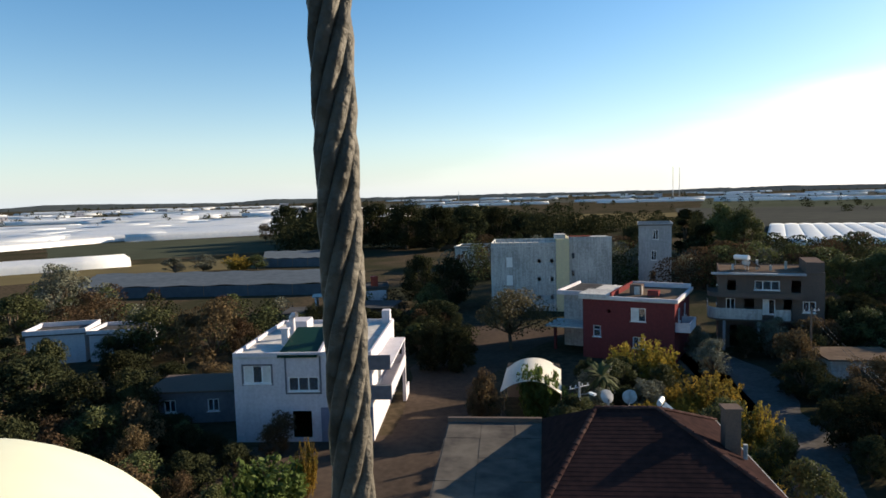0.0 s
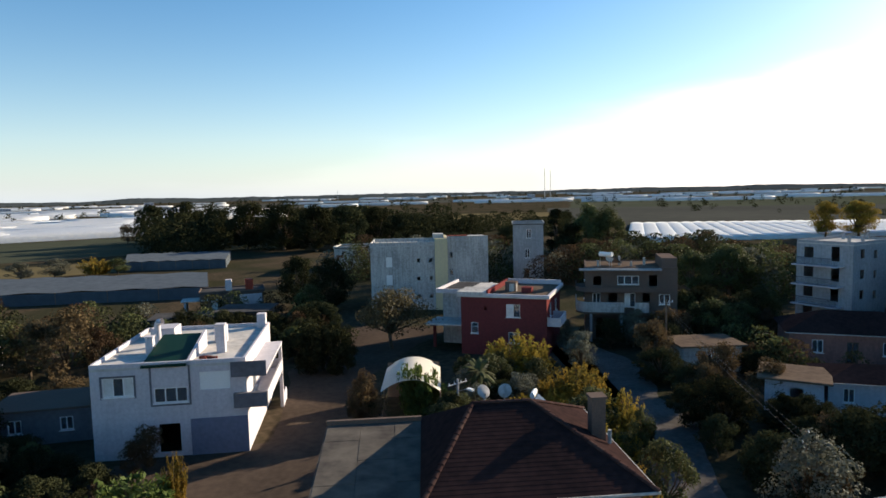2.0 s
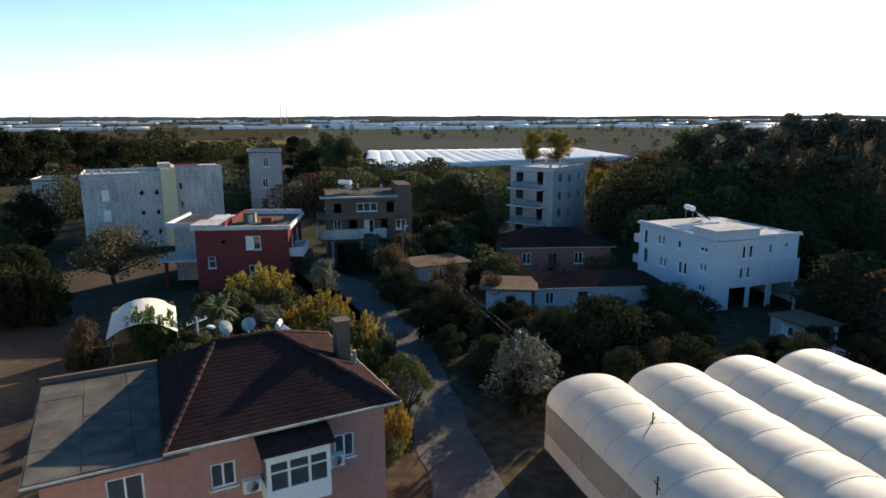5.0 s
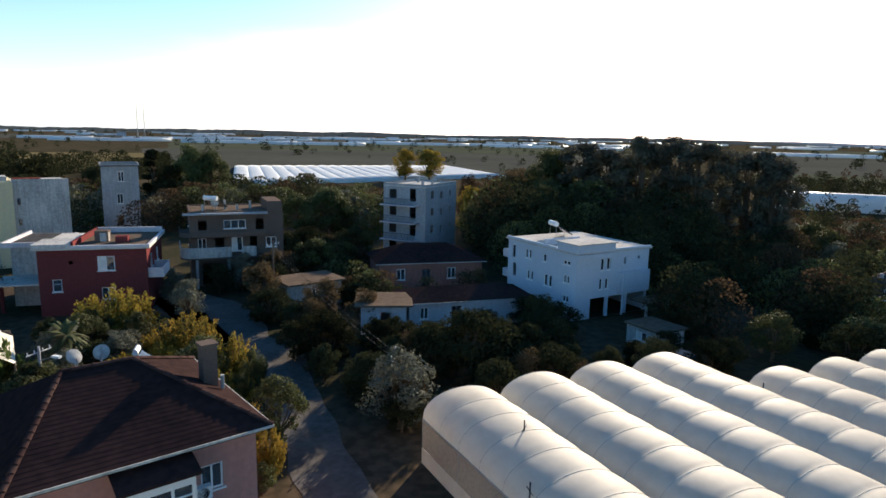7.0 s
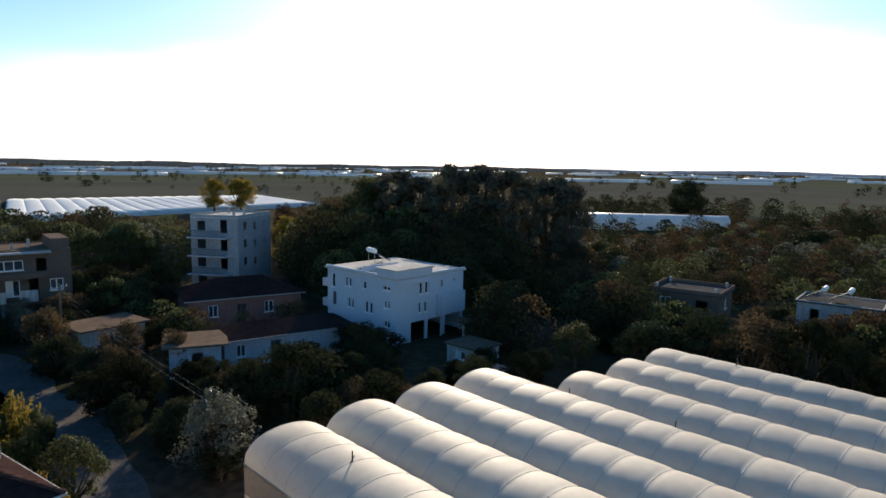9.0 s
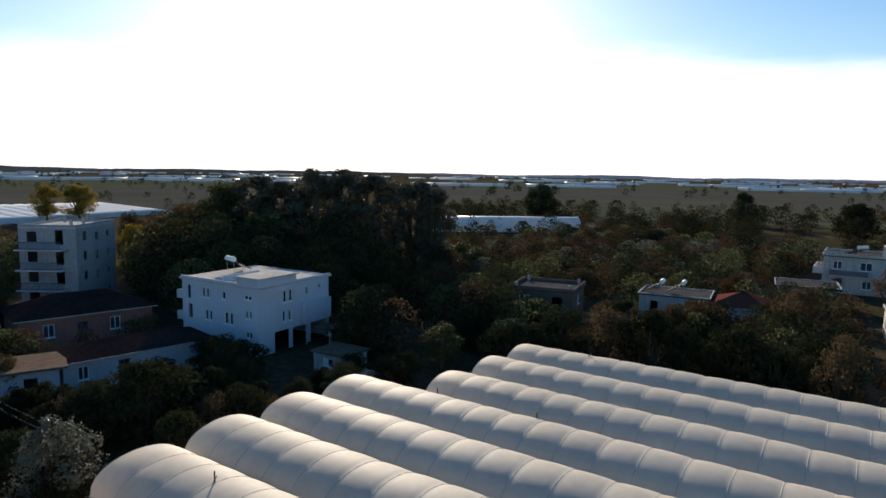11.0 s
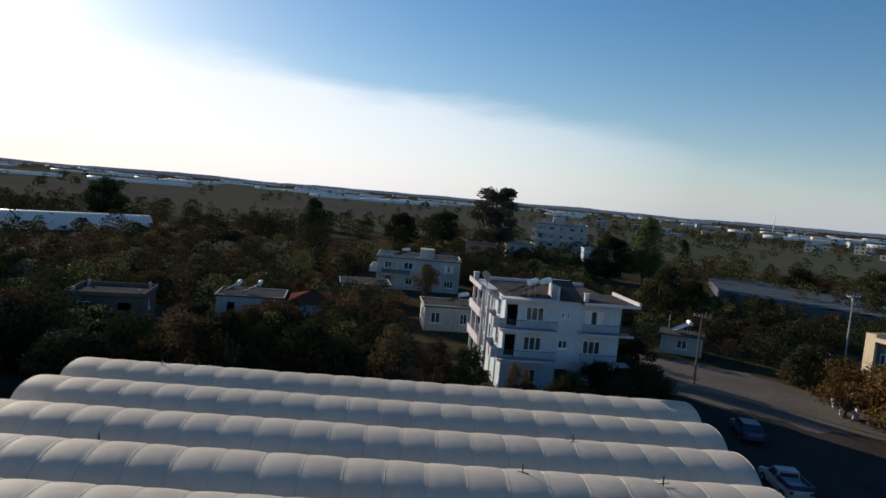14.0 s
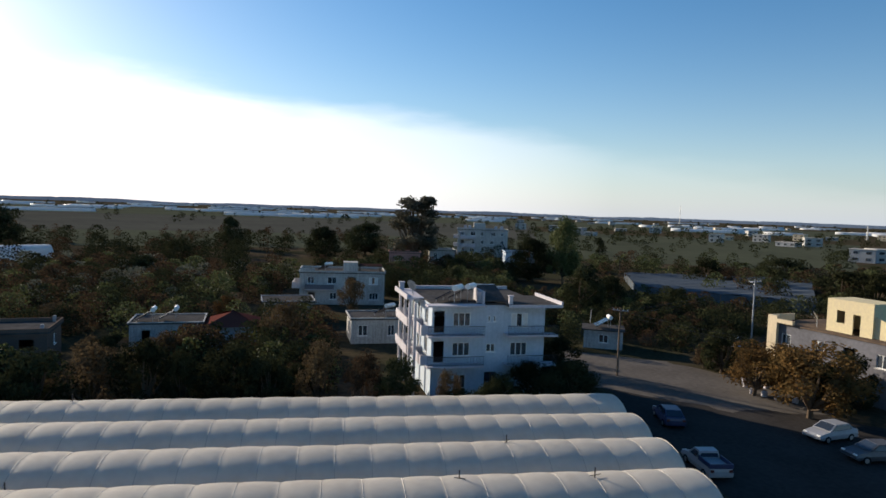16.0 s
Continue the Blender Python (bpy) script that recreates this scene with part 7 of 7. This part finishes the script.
# plastic-covered block beyond the village
for k in range(20):
    f = k / 19
    x0, y0 = 99 + 111 * f, 190 - 14 * f
    tunnels("greenhouse_tunnel", [(x0, y0, x0 + 50 - 14 * f, y0 + 96 - 26 * f, 6.3, 1.25)], "white plastic greenhouse tunnel in a wide block")
far_rows = []
far_rng = random.Random(21)
for _ in range(120):
    az, r = far_rng.uniform(-46, -9), 340 + 1700 * far_rng.random() ** 1.5
    x, y = polar(az, r)
    a = radians(far_rng.uniform(16, 28))
    length = far_rng.uniform(60, 190)
    for k in range(far_rng.randint(2, 5)):
        far_rows.append((x - length / 2 * math.cos(a) - 3 * k, y - length / 2 * math.sin(a) + 9.5 * k, x + length / 2 * math.cos(a) - 3 * k, y + length / 2 * math.sin(a) + 9.5 * k, 8, 3.4))
for _ in range(110):
    az, r = far_rng.uniform(-6, 100), far_rng.uniform(900, 3200)
    x, y = polar(az, r)
    tx, ty = math.cos(radians(az)), -math.sin(radians(az))
    length = far_rng.uniform(40, 160)
    far_rows.append((x, y, x + tx * length, y + ty * length + far_rng.uniform(-15, 15), 9, 4.2))
for _ in range(70):
    az, r = far_rng.uniform(100, 160), far_rng.uniform(900, 2800)
    x, y = polar(az, r)
    tx, ty = math.cos(radians(az)), -math.sin(radians(az))
    length = far_rng.uniform(30, 110)
    far_rows.append((x, y, x + tx * length, y + ty * length + far_rng.uniform(-15, 15), 9, 4.0))
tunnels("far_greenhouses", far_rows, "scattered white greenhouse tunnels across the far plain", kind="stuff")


def net_house(pts, h, label):
    """A flat shade-net roof on posts with net walls."""
    ob = thing("net_house", at(0, 0), label, "net house", "net houses")
    bm = bmesh.new()
    (ax, ay), (bx, by), (cx, cy), (dx, dy) = pts
    n = 12
    rows = []
    for i in range(n + 1):
        f = i / n
        p0, p1 = Vector((ax + (dx - ax) * f, ay + (dy - ay) * f)), Vector((bx + (cx - bx) * f, by + (cy - by) * f))
        rows.append([bm.verts.new((*p0.lerp(p1, j / n), h + 0.25 * ((i + j) % 2))) for j in range(n + 1)])
    for i in range(n):
        for j in range(n):
            bm.faces.new((rows[i][j], rows[i][j + 1], rows[i + 1][j + 1], rows[i + 1][j]))
    part("net_roof", bm, M_NET, ob)
    for k in range(4):
        (x0, y0), (x1, y1) = pts[k], pts[(k + 1) % 4]
        bm = bmesh.new()
        quad(bm, (x0, y0, 0), (x1, y1, 0), (x1, y1, h), (x0, y0, h))
        part("net_wall", bm, M_NET, ob)
        for i in range(6):
            bm = bmesh.new()
            px, py = x0 + (x1 - x0) * i / 6, y0 + (y1 - y0) * i / 6
            tube(bm, (px, py, -0.2), (px, py, h + 0.1), 0.07, sides=5)
            part("post", bm, M_TIMBER, ob)


net_house([(-70, 119), (-20, 117), (-24, 140), (-78, 143)], 2.0, "low blue-grey shade-net house beyond the trees")
net_house([(-48, 168), (-24, 166), (-26, 190), (-54, 192)], 2.2, "blue-grey shade-net house beside a field")
net_house([(108, -104), (78, -122), (112, -172), (136, -126)], 1.9, "wide blue-grey shade-net house near the road")


def tree_belt(name, spots, label, mat, seed):
    """Far trees joined: each a ragged heap of leaf cards."""
    rng = random.Random(seed)
    verts, faces = [], []
    for x, y, h, w in spots:
        r = math.hypot(x, y)
        per = 620 if r < 100 else (420 if r < 140 else (260 if r < 220 else (170 if r < 350 else (80 if r < 900 else 26))))
        per = int(per * max(0.6, min(3.0, (w / 5) ** 2))) if r < 350 else per
        for _ in range(per):
            a, z = rng.uniform(0, 2 * math.pi), rng.random()
            q = math.sqrt(rng.random()) * w / 2 * math.sin(math.pi * (0.15 + 0.8 * z)) ** 0.7
            p = Vector((x + q * math.cos(a), y + q * math.sin(a), z * h))
            s = w * 0.78 / math.sqrt(per) * rng.uniform(0.6, 1.3)
            n = Vector((rng.gauss(0, 1), rng.gauss(0, 1), rng.gauss(0.3, 1))).normalized()
            u = n.orthogonal().normalized() * s
            v = n.cross(u)
            k = len(verts)
            verts += [tuple(p - u), tuple(p - v * 0.7), tuple(p + u), tuple(p + v * 0.7)]
            faces.append((k, k + 1, k + 2, k + 3))
    me = bpy.data.meshes.new(name)
    me.from_pydata(verts, [], faces)
    me.materials.append(mat)
    tagged(new(name, me), label, "trees", kind="stuff")


for kind, spots in SCRUB.items():
    tree_belt("scrub", spots, "dense scrub and low trees round the village houses", PLANTS[kind][6], len(kind))
belt_rng = random.Random(31)


def belt(az0, az1, r0, r1, n, h0, h1):
    out = []
    for _ in range(n):
        az, r = belt_rng.uniform(az0, az1), belt_rng.uniform(r0, r1)
        h = belt_rng.uniform(h0, h1)
        out.append((*polar(az, r), h, h * belt_rng.uniform(0.8, 1.6)))
    return out


tree_belt("far_woods", belt(-14, 12, 215, 300, 110, 7, 13) + belt(10, 24, 250, 330, 40, 5, 9), "belt of dark trees behind the village", M_LEAF_DARK, 1)
tree_belt("far_woods", belt(62, 100, 150, 300, 170, 3, 7) + belt(100, 125, 200, 330, 60, 3, 7), "dark scrub and trees on the plain", M_LEAF_DARK, 2)
tree_belt("far_woods", belt(120, 158, 230, 900, 190, 3, 7) + belt(24, 62, 320, 900, 60, 2, 5), "dark trees between far houses", M_LEAF_DARK, 7)
tree_belt("far_woods", belt(62, 110, 150, 420, 130, 2.5, 5), "brown autumn scrub on the plain", M_LEAF_BROWN, 3)
tree_belt("far_woods", belt(-42, 160, 500, 1600, 420, 4, 8) + belt(-42, 160, 1600, 3200, 420, 5, 10), "scattered far trees across the plain", M_LEAF_DARK, 4)


# a low wooded rise along the horizon, one long ragged ridge
def ridge(name, az0, az1, r, h0, h1, seed, mat, label):
    verts, faces = [], []
    n = 420
    for i in range(n + 1):
        az = az0 + (az1 - az0) * i / n
        s = noise.fractal((az * 0.12, seed, 0), 0.9, 2.0, 5) * 0.5 + 0.5
        fine = noise.noise((az * 3.1, seed * 2.0, 1.0)) * 0.14
        ends = min(1.0, (az - az0) / 12, (az1 - az) / 12)
        h = max(0.3, (h0 + (h1 - h0) * (s + fine)) * max(0.05, ends))
        for rr, z in ((r - 160, -1.0), (r - 50, h * 0.7), (r, h), (r + 200, -1.0)):
            verts.append((*polar(az, rr), z))
    for i in range(n):
        for j in range(3):
            k = i * 4 + j
            faces.append((k, k + 4, k + 5, k + 1))
    me = bpy.data.meshes.new(name)
    me.from_pydata(verts, [], faces)
    me.materials.append(mat)
    tagged(new(name, me), label, "hills", kind="structure")


# distance haze is painted into both ridge colours: greyed woods, blued hills
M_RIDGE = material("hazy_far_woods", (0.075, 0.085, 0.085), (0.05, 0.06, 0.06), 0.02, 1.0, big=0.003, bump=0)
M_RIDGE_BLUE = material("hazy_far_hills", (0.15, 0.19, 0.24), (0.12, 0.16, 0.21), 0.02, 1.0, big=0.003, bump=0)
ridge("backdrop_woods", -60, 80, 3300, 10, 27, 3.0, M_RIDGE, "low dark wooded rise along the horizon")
ridge("backdrop_plain", 60, 200, 4100, 8, 24, 9.0, M_RIDGE_BLUE, "low hills along the horizon, tinted blue for haze")


def far_building(x, y, w, d, h, deg, mat):
    ob = thing("far_building", at(x, y, 0, deg), "small pale building far across the plain", "building", "far buildings")
    part("wall", boxes((0, 0, -0.3, w, d, h)), mat, ob)
    part("roof", boxes((-0.3, -0.3, h, w + 0.3, d + 0.3, h + 0.3)), M_ROOFCON, ob)
    n = max(2, int(w / 4))
    for s in range(max(1, int(h / 3))):
        for k in range(n):
            part("window", boxes((w * (k + 0.3) / n, -0.06, s * 3 + 1, w * (k + 0.7) / n, -0.004, s * 3 + 2.2)), M_GLASS, ob)


town_rng = random.Random(41)
for _ in range(38):
    az = town_rng.uniform(122, 156)
    r = town_rng.choice((330, 480, 620, 800, 1000, 1200, 1500, 1800)) * town_rng.uniform(0.85, 1.15)
    x, y = polar(az, r)
    if 60 < x < 145 and -180 < y < -95:
        continue
    far_building(x, y, town_rng.uniform(7, 14), town_rng.uniform(6, 10), town_rng.choice((3, 3.2, 6, 6.2)), -az + town_rng.uniform(-30, 30), town_rng.choice((M_OFFWHITE, M_OFFWHITE, M_GREY, M_BEIGE)))
for az, r, w, h in ((-14.3, 950, 12, 13), (-13.2, 960, 22, 6), (-30, 1100, 14, 8), (-24, 1300, 16, 7), (-35, 900, 12, 6), (18.2, 1600, 18, 9), (16.8, 1550, 14, 6)):
    far_building(*polar(az, r), w, 12, h, -az, M_WHITE)


def antenna(az, r, h):
    ob = thing("antenna_mast", at(*polar(az, r)), "thin lattice antenna mast far off on the plain", "mast", "antenna masts")
    for k in range(3):
        bm = bmesh.new()
        a = 2 * math.pi * k / 3
        tube(bm, (1.2 * math.cos(a), 1.2 * math.sin(a), -0.5), (0.3 * math.cos(a), 0.3 * math.sin(a), h), 0.22, 0.15, sides=5)
        part("leg", bm, M_STEEL, ob)
    bm = bmesh.new()
    for k in range(14):
        z = h * k / 14
        r0 = 1.2 - 0.9 * k / 14
        for j in range(3):
            a, b = 2 * math.pi * j / 3, 2 * math.pi * (j + 1) / 3
            tube(bm, (r0 * math.cos(a), r0 * math.sin(a), z), (r0 * math.cos(b), r0 * math.sin(b), z + h / 14), 0.08, sides=4)
    part("lattice", bm, M_STEEL, ob)


antenna(19.7, 1450, 66)
antenna(20.2, 1500, 66)
antenna(1.4, 1300, 26)
antenna(5.5, 1500, 22)
antenna(137.1, 1300, 42)
antenna(150.4, 900, 16)
